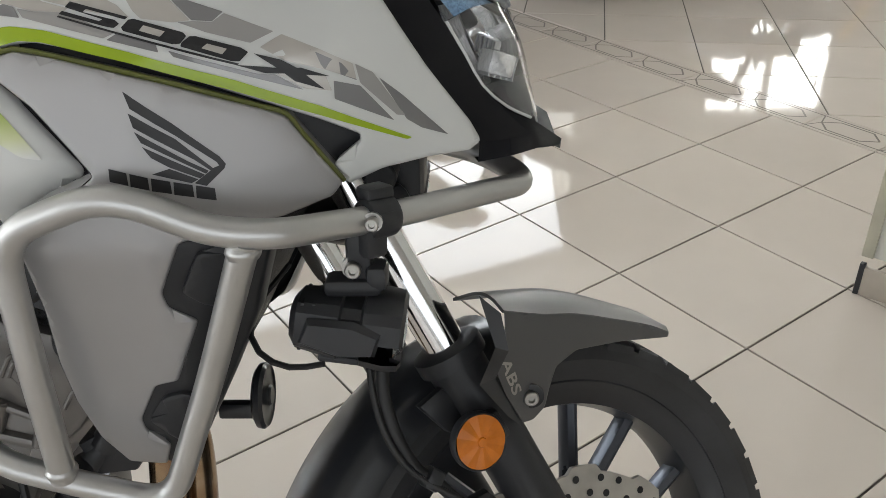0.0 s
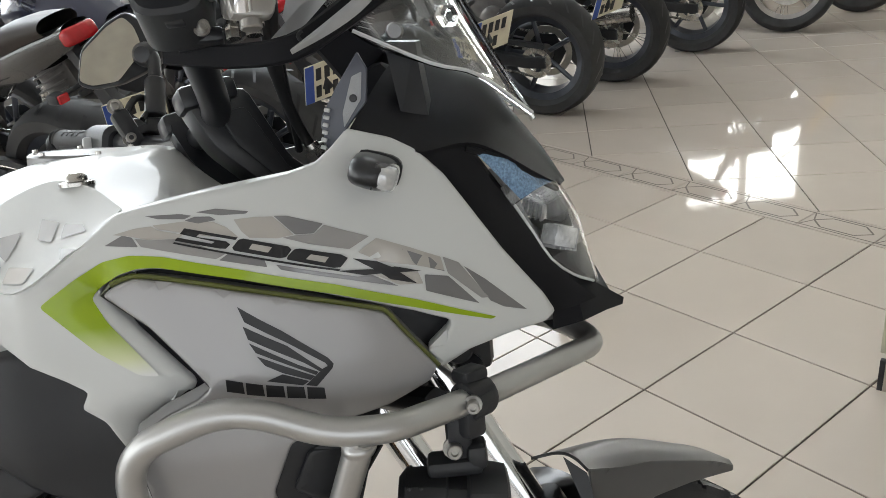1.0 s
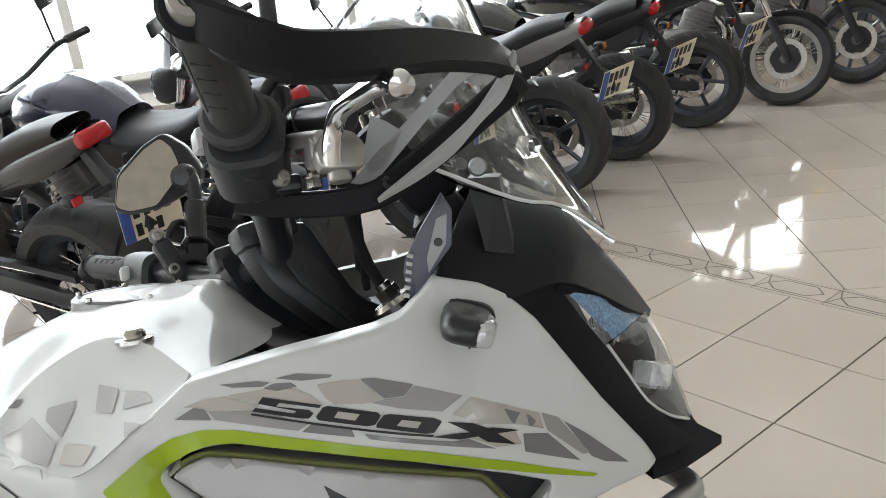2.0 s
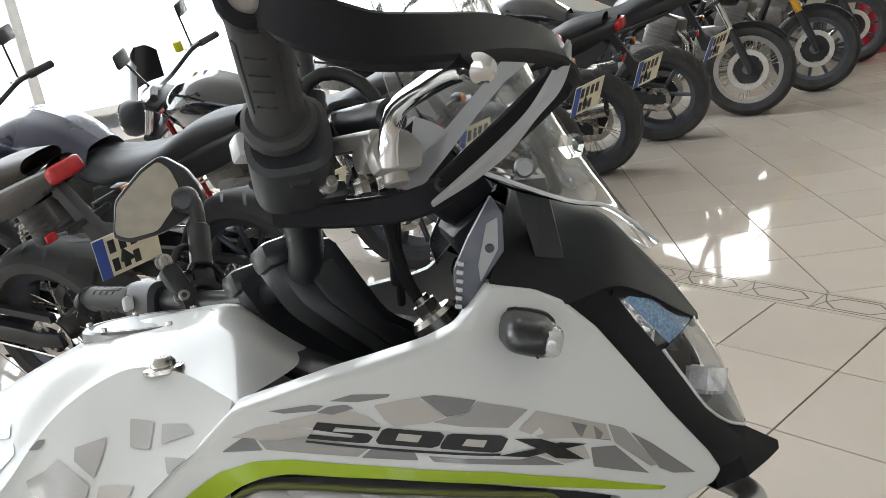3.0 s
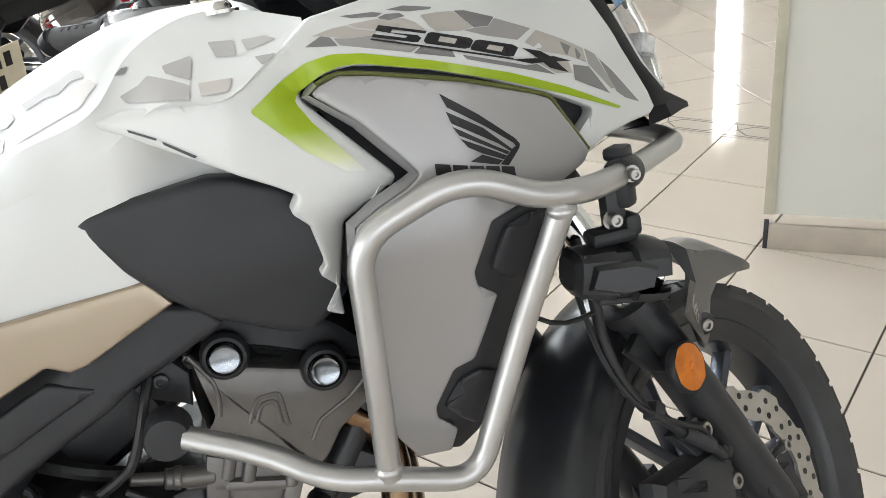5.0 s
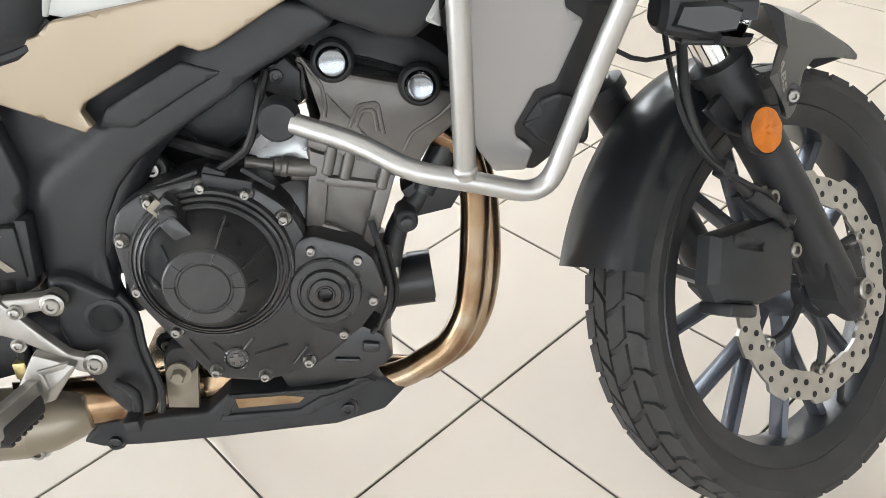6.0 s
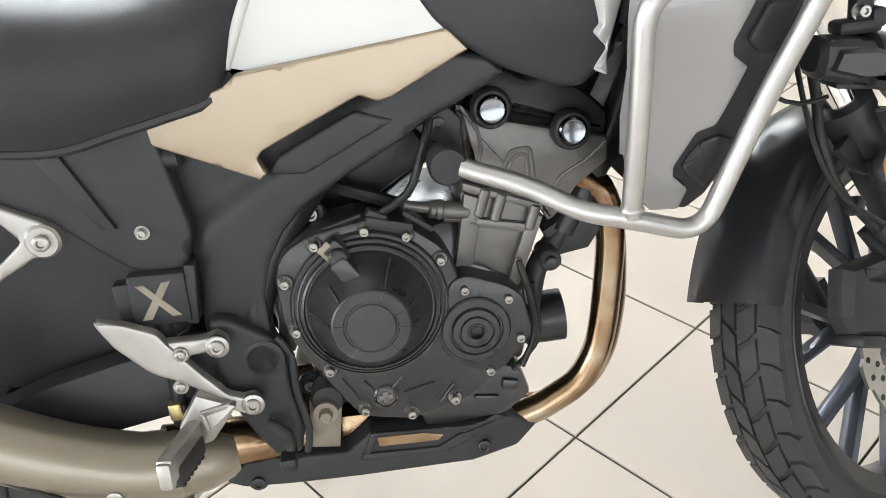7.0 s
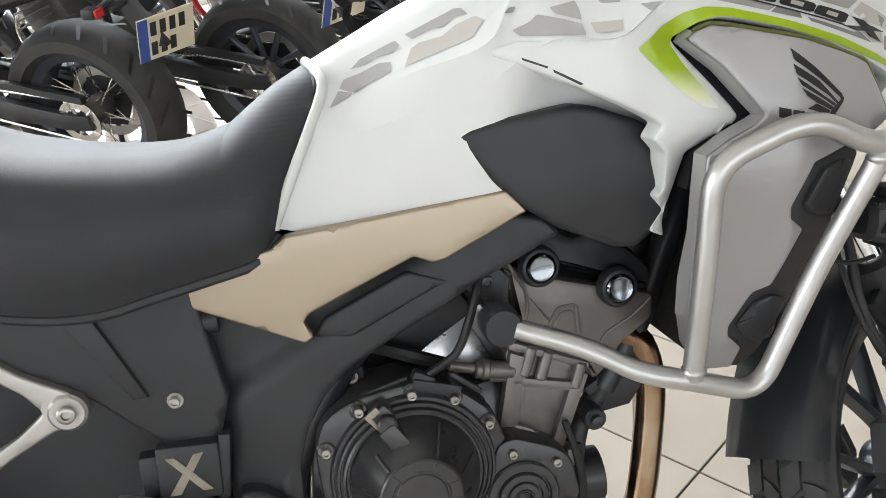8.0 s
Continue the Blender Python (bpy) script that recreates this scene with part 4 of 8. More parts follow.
    part("signal_gasket", facets([rounded(0.0, 0.0, 0.0230, 0.019, -0.185), rounded(0.0, 0.0, 0.0225, 0.0185, -0.199), rounded(0.0, 0.0, 0.018, 0.0145, -0.202)], True), M_BLACK, wk, "black rubber gasket", m=T)
    part("signal_slit", box((0.0014, 0.034, 0.026), (0.0020, -0.229, 0.0), 0.0), M_INK, wk, m=T)
    # the shroud's bevelled rear edge, and a top lip painted with the green's reflection
    bevel = []
    for x, z, nx, nz in ((-0.477, 0.9335, -0.45, 0.89), (-0.4845, 0.928, -0.95, -0.25), (-0.4525, 0.902, -0.66, -0.75), (-0.4275, 0.872, -0.77, -0.64), (-0.4150, 0.855, -0.95, 0.10), (-0.4245, 0.8475, -0.45, 0.89), (-0.4505, 0.8365, -0.45, 0.89), (-0.4715, 0.8245, -0.85, 0.50), (-0.4745, 0.80, -1.0, 0.05), (-0.4725, 0.75, -1.0, 0.0), (-0.4765, 0.70, -1.0, 0.0), (-0.4745, 0.66, -1.0, -0.2)):
        a = Vector((x, -s * (plate(x, z) + 0.0022), z))
        bevel.append([a, a + Vector((nx * 0.0020, s * -0.0045, nz * 0.0020)), a + Vector((nx * 0.0052, s * -0.0150, nz * 0.0052))])
    bm = facets(bevel)
    part("shroud_bevel", bm, M_SILVER, shroud, "silver bevelled edge of the shroud", angle=30)
    part("reflection_lip", tube(smooth_path([(x, -s * (plate(x, z) + 0.004), z) for x, z in ((-0.477, 0.9345), (-0.46, 0.9395), (-0.429, 0.9335), (-0.366, 0.9175), (-0.304, 0.8965), (-0.287, 0.8895), (-0.2775, 0.8755), (-0.2510, 0.8365))]), 0.0019, 8), M_LIPTINT, shroud, "thin lip with the green film's reflection painted in olive")

# emblem: plain wing-like bars and a row of blocks
WING = ([(-0.388, 0.9117), (-0.3589, 0.8899), (-0.3302, 0.8651), (-0.3265, 0.8597), (-0.3277, 0.8565), (-0.3399, 0.8453), (-0.3473, 0.8479), (-0.3341, 0.8578), (-0.3308, 0.8589), (-0.3322, 0.8615), (-0.3565, 0.8809), (-0.3841, 0.9003)],
        [(-0.3856, 0.8974), (-0.357, 0.879), (-0.3343, 0.857), (-0.3365, 0.856), (-0.3464, 0.8644), (-0.3829, 0.8878)],
        [(-0.3826, 0.8852), (-0.3513, 0.8643), (-0.3376, 0.8559), (-0.3395, 0.8539), (-0.3528, 0.8622), (-0.3785, 0.8776)],
        [(-0.3782, 0.8751), (-0.3606, 0.8651), (-0.3402, 0.8533), (-0.3436, 0.851), (-0.3619, 0.8601), (-0.373, 0.8673)],
        [(-0.3621, 0.8593), (-0.3447, 0.8505), (-0.3492, 0.8481), (-0.3734, 0.8562)])
emblem = join(*[panel(w, plate, 0, 0.012, 0, 0.0004, lift=0.0006) for w in WING])
part("emblem", emblem, M_INK, moto, "black wing-shaped emblem")
for k in range(5):
    x = -0.4020 + 0.0138 * k
    z = 0.8607 - 0.0036 * k
    part("emblem_block", panel([(x, z), (x + 0.0118, z - 0.0031), (x + 0.0122, z - 0.0119), (x - 0.0003, z - 0.0090)], plate, 0, 0.02, 0, 0.0, lift=0.0006), M_INK, moto, "black block under the emblem")
# model number: wide square glyphs
GLYPHS = ([(-0.4214, 0.9689), (-0.3848, 0.9583), (-0.3865, 0.9567), (-0.4112, 0.9639), (-0.4134, 0.962), (-0.393, 0.9566), (-0.3903, 0.954), (-0.3936, 0.9515), (-0.3977, 0.9521), (-0.4288, 0.9611), (-0.4266, 0.963), (-0.4029, 0.9561), (-0.4009, 0.9572), (-0.4248, 0.9653)],
          [(-0.3059, 0.9322), (-0.2886, 0.927), (-0.2788, 0.9209), (-0.2609, 0.9043), (-0.2804, 0.9115), (-0.2901, 0.9203)],
          [(-0.2844, 0.9209), (-0.276, 0.9207), (-0.257, 0.9134), (-0.2743, 0.9157), (-0.2869, 0.9173), (-0.2987, 0.9182), (-0.3181, 0.925), (-0.3029, 0.9232), (-0.2899, 0.9212)],
          [(-0.4291, 0.9602), (-0.3154, 0.9258), (-0.3166, 0.9246), (-0.4301, 0.9592)])
ZEROS = (([(-0.3812, 0.9571), (-0.3502, 0.9475), (-0.3482, 0.945), (-0.3524, 0.9402), (-0.3571, 0.9401), (-0.3878, 0.9494), (-0.3892, 0.9517), (-0.3844, 0.9566)], [(-0.375, 0.9528), (-0.3614, 0.9485), (-0.3647, 0.9452), (-0.3777, 0.9494)]),
         ([(-0.3426, 0.9449), (-0.3139, 0.9363), (-0.3093, 0.9331), (-0.315, 0.9272), (-0.32, 0.9276), (-0.3521, 0.9385), (-0.3513, 0.9408), (-0.3463, 0.9449)], [(-0.3351, 0.9398), (-0.3226, 0.9359), (-0.3257, 0.9325), (-0.3388, 0.9369)]))
number = [panel(g, fair, 0, 0.012, 0, 0.0003, lift=0.0012 + 0.0001 * k) for k, g in enumerate(GLYPHS)] + [panel(o, fair, 0, 0.012, 0, 0.0006, lift=0.0012) for o, _ in ZEROS]
part("model_number", join(*number), M_INK, moto, "black slanted model number 500X on the fairing")
for _, hole in ZEROS:
    part("number_counter", panel(hole, fair, 0, 0.012, 0, 0.0004, lift=0.0016), TONES["light"], moto)

# fuel tank, side covers, cap
TANK = [
    [(-0.806, 0, 0.938), (-0.800, -0.05, 0.932), (-0.794, -0.090, 0.914), (-0.812, -0.122, 0.878), (-0.834, -0.138, 0.838), (-0.860, -0.135, 0.785)],
    [(-0.755, 0, 0.962), (-0.755, -0.060, 0.952), (-0.757, -0.115, 0.902), (-0.772, -0.146, 0.868), (-0.785, -0.152, 0.828), (-0.800, -0.149, 0.774)],
    [(-0.700, 0, 0.988), (-0.700, -0.075, 0.977), (-0.702, -0.152, 0.921), (-0.708, -0.170, 0.885), (-0.712, -0.171, 0.840), (-0.718, -0.166, 0.786)],
    [(-0.640, 0, 1.010), (-0.640, -0.085, 1.000), (-0.646, -0.184, 0.940), (-0.648, -0.186, 0.905), (-0.645, -0.185, 0.860), (-0.642, -0.182, 0.800)],
    [(-0.600, 0, 1.019), (-0.600, -0.080, 1.011), (-0.606, -0.150, 0.980), (-0.592, -0.216, 0.938), (-0.590, -0.180, 0.895), (-0.585, -0.172, 0.815)],
    [(-0.565, 0, 1.021), (-0.565, -0.075, 1.015), (-0.560, -0.140, 1.000), (-0.545, -0.245, 0.936), (-0.545, -0.185, 0.895), (-0.545, -0.170, 0.815)],
    [(-0.510, 0, 1.014), (-0.510, -0.065, 1.011), (-0.515, -0.165, 0.996), (-0.508, -0.239, 0.956), (-0.508, -0.185, 0.895), (-0.510, -0.170, 0.815)],
    [(-0.458, 0, 0.968), (-0.456, -0.060, 0.968), (-0.474, -0.212, 0.981), (-0.474, -0.232, 0.974), (-0.476, -0.185, 0.895), (-0.480, -0.170, 0.815)],
]


def both_sides(bm):
    t = mirrored(bm)
    return join(bm, t)


# camouflage facets on the tank's flank and on the side cover
COVER_FACETS = (
    ("mid", [(-0.547, 0.979), (-0.528, 0.977), (-0.528, 0.965), (-0.543, 0.966)]),
    ("mid", [(-0.585, 0.967), (-0.562, 0.971), (-0.562, 0.964), (-0.565, 0.953), (-0.583, 0.961)]),
    ("mid", [(-0.621, 0.95), (-0.605, 0.956), (-0.597, 0.962), (-0.578, 0.955), (-0.567, 0.950), (-0.568, 0.940), (-0.616, 0.944)]),
    ("dark", [(-0.623, 0.966), (-0.617, 0.971), (-0.611, 0.971), (-0.615, 0.966)]),
    ("mid", [(-0.522, 0.976), (-0.504, 0.976), (-0.497, 0.972), (-0.512, 0.969), (-0.520, 0.967)]),
    ("mid", [(-0.516, 0.962), (-0.500, 0.962), (-0.507, 0.958), (-0.512, 0.955)]),
    ("light", [(-0.560, 0.950), (-0.535, 0.950), (-0.540, 0.941), (-0.560, 0.941)]),
    ("mid", [(-0.793, 0.893), (-0.774, 0.918), (-0.757, 0.923), (-0.738, 0.931), (-0.727, 0.931), (-0.729, 0.922)]),
    ("mid", [(-0.766, 0.927), (-0.755, 0.936), (-0.732, 0.946), (-0.719, 0.951), (-0.716, 0.946), (-0.723, 0.940), (-0.741, 0.936), (-0.749, 0.931)]),
    ("light", [(-0.716, 0.926), (-0.707, 0.942), (-0.698, 0.947), (-0.678, 0.951), (-0.664, 0.960), (-0.645, 0.967), (-0.639, 0.962), (-0.647, 0.955), (-0.654, 0.947)]),
    ("mid", [(-0.709, 0.956), (-0.704, 0.951), (-0.684, 0.959), (-0.674, 0.959), (-0.662, 0.968), (-0.650, 0.969), (-0.654, 0.976), (-0.660, 0.976)]),
)
tank = part("fuel_tank", both_sides(loft([r[:3] for r in TANK], 6, 5)), M_WHITE, moto, "pearl white fuel tank", angle=60)
for s in (-1, 1):
    bm = loft([[Vector(p) * 1.0 for p in r[2:4]] for r in TANK], 6, 6)
    low = loft([r[3:] for r in TANK], 6, 5)
    shell = join(bm, low)
    bmesh.ops.remove_doubles(shell, verts=shell.verts, dist=1e-4)
    bmesh.ops.solidify(shell, geom=shell.faces[:], thickness=0.004)
    if s > 0:
        shell.transform(Matrix.Diagonal((1, -1, 1, 1)))
    keep = both_sides(loft([r[:3] for r in TANK], 6, 5))
    keep = join(keep, shell.copy())
    cov = part("tank_side_cover", shell, M_WHITE, moto, "pearl white tank side cover with camouflage film", angle=24)
    skin = BVHTree.FromBMesh(keep)

    def lie(x, z, s=s, skin=skin):
        """The side of the tank as seen from beside it."""
        hit = skin.ray_cast(Vector((x, s * 0.6, z)), Vector((0, -s, 0)))[0]
        return hit.y if hit else s * 0.2

    for tone, outline in COVER_FACETS:
        part("film_facet", panel(outline, lie, 0, 0.010, 0, 0.0012, side=s, lift=0.0014), TONES[tone], cov, tone + " grey camouflage film facet")
    part("cover_screw", lathe([(0, 0.006), (0.006, 0.006), (0.0085, 0.003), (0.009, 0), (0.014, -0.001), (0.014, -0.004), (0, -0.004)], axis="z", seg=16, at=(-0.530, s * 0.152, 1.0035)), M_STEEL, cov, "steel screw with washer")
for outline in ([(-0.620, 0.9255), (-0.599, 0.9155), (-0.600, 0.914), (-0.619, 0.923)], [(-0.596, 0.913), (-0.573, 0.8985), (-0.575, 0.897), (-0.595, 0.910)]):
    part("side_slot", panel(outline, fair, 0, 0.012, 0, 0.0003, lift=0.0008), M_INK, moto, "slim dark slot in the side cover")
part("rear_edge_trim", both_sides(tube(smooth_path([Vector(p) + Vector((-0.002, -0.004 if k > 1 else 0.0, 0)) for k, p in enumerate(TANK[0])]), 0.0055, 12)), M_WHITE, moto, "rounded white rear lip of the tank")
capm = Matrix.Translation((-0.578, 0, 1.0185)) @ Matrix.Rotation(radians(4), 4, "Y")
cap = part("fuel_cap", lathe([(0.056, -0.014), (0.0555, -0.001), (0.053, 0.0012), (0.050, 0.0012), (0.048, -0.001), (0.046, 0.0010), (0.030, 0.0015), (0.0, 0.0015)], axis="z", seg=48, turn=capm), M_CAP, moto, "round grey fuel filler cap")
for k in range(6):
    part("cap_screw", lathe([(0.003, 0.004), (0.003, 0.001), (0, 0.005)], axis="z", seg=8, turn=capm @ Matrix.Translation((0.052 * math.cos(k * 1.05), 0.052 * math.sin(k * 1.05), 0.0))), M_STEEL, cap)

# seat
SEAT = [
    [(-0.810, 0, 0.936), (-0.806, -0.05, 0.927), (-0.806, -0.086, 0.907), (-0.821, -0.120, 0.867), (-0.841, -0.138, 0.827), (-0.860, -0.142, 0.782)],
    [(-0.850, 0, 0.915), (-0.852, -0.06, 0.908), (-0.858, -0.115, 0.880), (-0.872, -0.155, 0.838), (-0.880, -0.165, 0.795), (-0.880, -0.155, 0.762)],
    [(-0.900, 0, 0.880), (-0.900, -0.08, 0.876), (-0.905, -0.135, 0.856), (-0.915, -0.168, 0.825), (-0.925, -0.172, 0.785), (-0.925, -0.158, 0.752)],
    [(-0.960, 0, 0.865), (-0.960, -0.09, 0.862), (-0.965, -0.148, 0.846), (-0.970, -0.175, 0.815), (-0.975, -0.176, 0.775), (-0.975, -0.160, 0.743)],
    [(-1.040, 0, 0.868), (-1.040, -0.10, 0.866), (-1.040, -0.155, 0.850), (-1.042, -0.180, 0.815), (-1.045, -0.178, 0.770), (-1.045, -0.160, 0.732)],
    [(-1.130, 0, 0.888), (-1.130, -0.10, 0.886), (-1.130, -0.155, 0.868), (-1.130, -0.180, 0.830), (-1.130, -0.176, 0.790), (-1.130, -0.155, 0.745)],
    [(-1.240, 0, 0.930), (-1.240, -0.095, 0.928), (-1.240, -0.145, 0.908), (-1.240, -0.165, 0.870), (-1.240, -0.160, 0.835), (-1.240, -0.140, 0.790)],
    [(-1.420, 0, 0.945), (-1.420, -0.085, 0.942), (-1.420, -0.125, 0.92), (-1.420, -0.140, 0.890), (-1.420, -0.135, 0.860), (-1.420, -0.120, 0.84)],
    [(-1.560, 0, 0.930), (-1.560, -0.060, 0.925), (-1.560, -0.080, 0.91), (-1.560, -0.085, 0.890), (-1.560, -0.080, 0.870), (-1.560, -0.070, 0.86)],
]
ribbed = surface("ribbed_seat_vinyl", (0.026, 0.028, 0.032), 0.55, 0.0, 1300, 10, 0.3, 0.0005, 0.15, 0.06, Specular_IOR_Level=0.42)
wv = node(ribbed, "ShaderNodeTexWave", Scale=70.0)
wv.bands_direction = "Z"
wire(ribbed, coords(ribbed), 0, wv, "Vector")
bp = node(ribbed, "ShaderNodeBump", Strength=0.10, Distance=0.0008)
wire(ribbed, wv, "Fac", bp, "Height")
wire(ribbed, bp, "Normal", ribbed.node_tree.nodes["Principled BSDF"], "Normal")
seat = part("seat", both_sides(loft(SEAT[:3], 6, 5)), ribbed, moto, "black ribbed vinyl rider seat", angle=70)
part("seat_rear", both_sides(loft(SEAT[2:], 6, 5)), M_SEAT, moto, "black grained vinyl seat", angle=70)
part("seat_base", both_sides(tube(smooth_path([Vector(r[5]) + Vector((0, 0.006, -0.004)) for r in SEAT]), 0.007, 8)), M_BLACK, moto)
part("tail_cowl", join(box((0.42, 0.20, 0.12), (-1.42, 0, 0.80), 0.03, (0, 10, 0)), box((0.16, 0.05, 0.2), (-1.66, 0, 0.70), 0.01, (0, 35, 0))), M_BLACK, moto, "black tail unit")


def crease_x(z):
    """Where the frame cover folds back."""
    return -0.843 - 0.075 * (0.66 - z) / 0.045 if z > 0.615 else -0.918 - 0.025 * (0.615 - z) / 0.10


def flank(x, z):
    """How far out the lower side panels lie."""
    return -0.192 + 0.146 * max(-0.05, -0.627 - x)


for s in (-1, 1):
    part("knee_cover", panel([(-0.682, 0.8585), (-0.670, 0.8655), (-0.631, 0.872), (-0.572, 0.878), (-0.551, 0.874), (-0.504, 0.854), (-0.497, 0.843), (-0.488, 0.827), (-0.484, 0.779), (-0.479, 0.76), (-0.498, 0.742), (-0.514, 0.731), (-0.535, 0.733), (-0.561, 0.746), (-0.593, 0.761), (-0.624, 0.784), (-0.653, 0.814)],
                             lambda x, z, s=s: -s * (max(-0.206, -0.143 - 0.225 * (x + 0.863)) + 0.12 * max(0, 0.80 - z)), 0.03, 0.012, 0.008, 0.004, side=s), M_BLACK, moto, "matt black knee cover")
    part("side_panel", panel([(-0.968, 0.747), (-0.867, 0.769), (-0.852, 0.780), (-0.639, 0.803), (-0.621, 0.781), (-0.701, 0.742), (-0.715, 0.739), (-0.733, 0.747), (-0.840, 0.700), (-0.846, 0.692), (-0.838, 0.676), (-0.847, 0.670), (-0.950, 0.717), (-0.961, 0.724)],
                             lambda x, z, s=s: -s * flank(x, z), 0.012, 0.012, 0.003, 0.002, side=s), M_GOLD, moto, "champagne silver side panel")
    frame_cover = part("frame_cover", panel([(-0.600, 0.770), (-0.585, 0.752), (-0.640, 0.724), (-0.672, 0.710), (-0.697, 0.693), (-0.762, 0.659), (-0.809, 0.631), (-0.837, 0.604), (-0.856, 0.572), (-0.869, 0.532), (-0.871, 0.490), (-0.864, 0.450), (-0.90, 0.44), (-0.945, 0.44),
                               (-0.945, 0.51), (-0.94, 0.56), (-0.995, 0.655), (-1.04, 0.712), (-1.02, 0.728), (-0.955, 0.745), (-0.84, 0.775), (-0.70, 0.792)], lambda x, z, s=s: -s * (flank(x, z) + 0.014 + min(0.014, 0.40 * max(0, crease_x(z) - x))), 0.02, 0.010, 0.008, 0.006, side=s), M_BLACK, moto, "matt black frame cover")
    part("frame_recess", panel([(-0.838, 0.672), (-0.826, 0.690), (-0.740, 0.730), (-0.700, 0.716), (-0.735, 0.700), (-0.800, 0.668)], lambda x, z, s=s: -s * (flank(x, z) + 0.0115), 0.004, 0.010, 0.004, 0.005, side=s), M_BLACK, frame_cover, "shallow pressed panel")
    pivot = part("pivot_cover", panel([(-0.935, 0.519), (-0.912, 0.517), (-0.866, 0.483), (-0.858, 0.46), (-0.86, 0.416), (-0.854, 0.361), (-0.862, 0.33), (-0.891, 0.329), (-0.913, 0.368), (-0.93, 0.409), (-0.938, 0.455)], lambda x, z, s=s: s * 0.156, 0.02, 0.010, 0.008, 0.008, side=s), M_BLACK, moto, "black swingarm pivot cover")
    part("pivot_edge", tube(smooth_path([(x, s * 0.152, z) for x, z in ((-0.866, 0.486), (-0.853, 0.46), (-0.855, 0.416), (-0.849, 0.361), (-0.856, 0.330))]), 0.0045, 8), M_BLACK, pivot)
part("pivot_cap", lathe([(0.024, 0), (0.024, 0.003), (0.019, 0.004), (0.017, 0.002), (0, 0.002)], seg=28, at=(-0.8835, -0.154, 0.4615)), M_BLACK, moto, "round black pivot cap")
for q in ((-0.982, -0.150, 0.627),):
    part("frame_bolt", bolt(q, 0.0055, 0.004), M_BOLT, moto)

# crash bars, both sides
bar_up = [(-0.205, -0.045, 0.838), (-0.140, -0.058, 0.822), (-0.104, -0.094, 0.806), (-0.223, -0.215, 0.810), (-0.288, -0.281, 0.818), (-0.330, -0.289, 0.823), (-0.392, -0.298, 0.853), (-0.475, -0.285, 0.820), (-0.478, -0.2695, 0.720), (-0.482, -0.246, 0.606)]
bar_low = [(-0.6395, -0.189, 0.6626), (-0.579, -0.216, 0.643), (-0.531, -0.2440, 0.617), (-0.482, -0.244, 0.602), (-0.404, -0.230, 0.570), (-0.351, -0.250, 0.703), (-0.3085, -0.283, 0.815)]
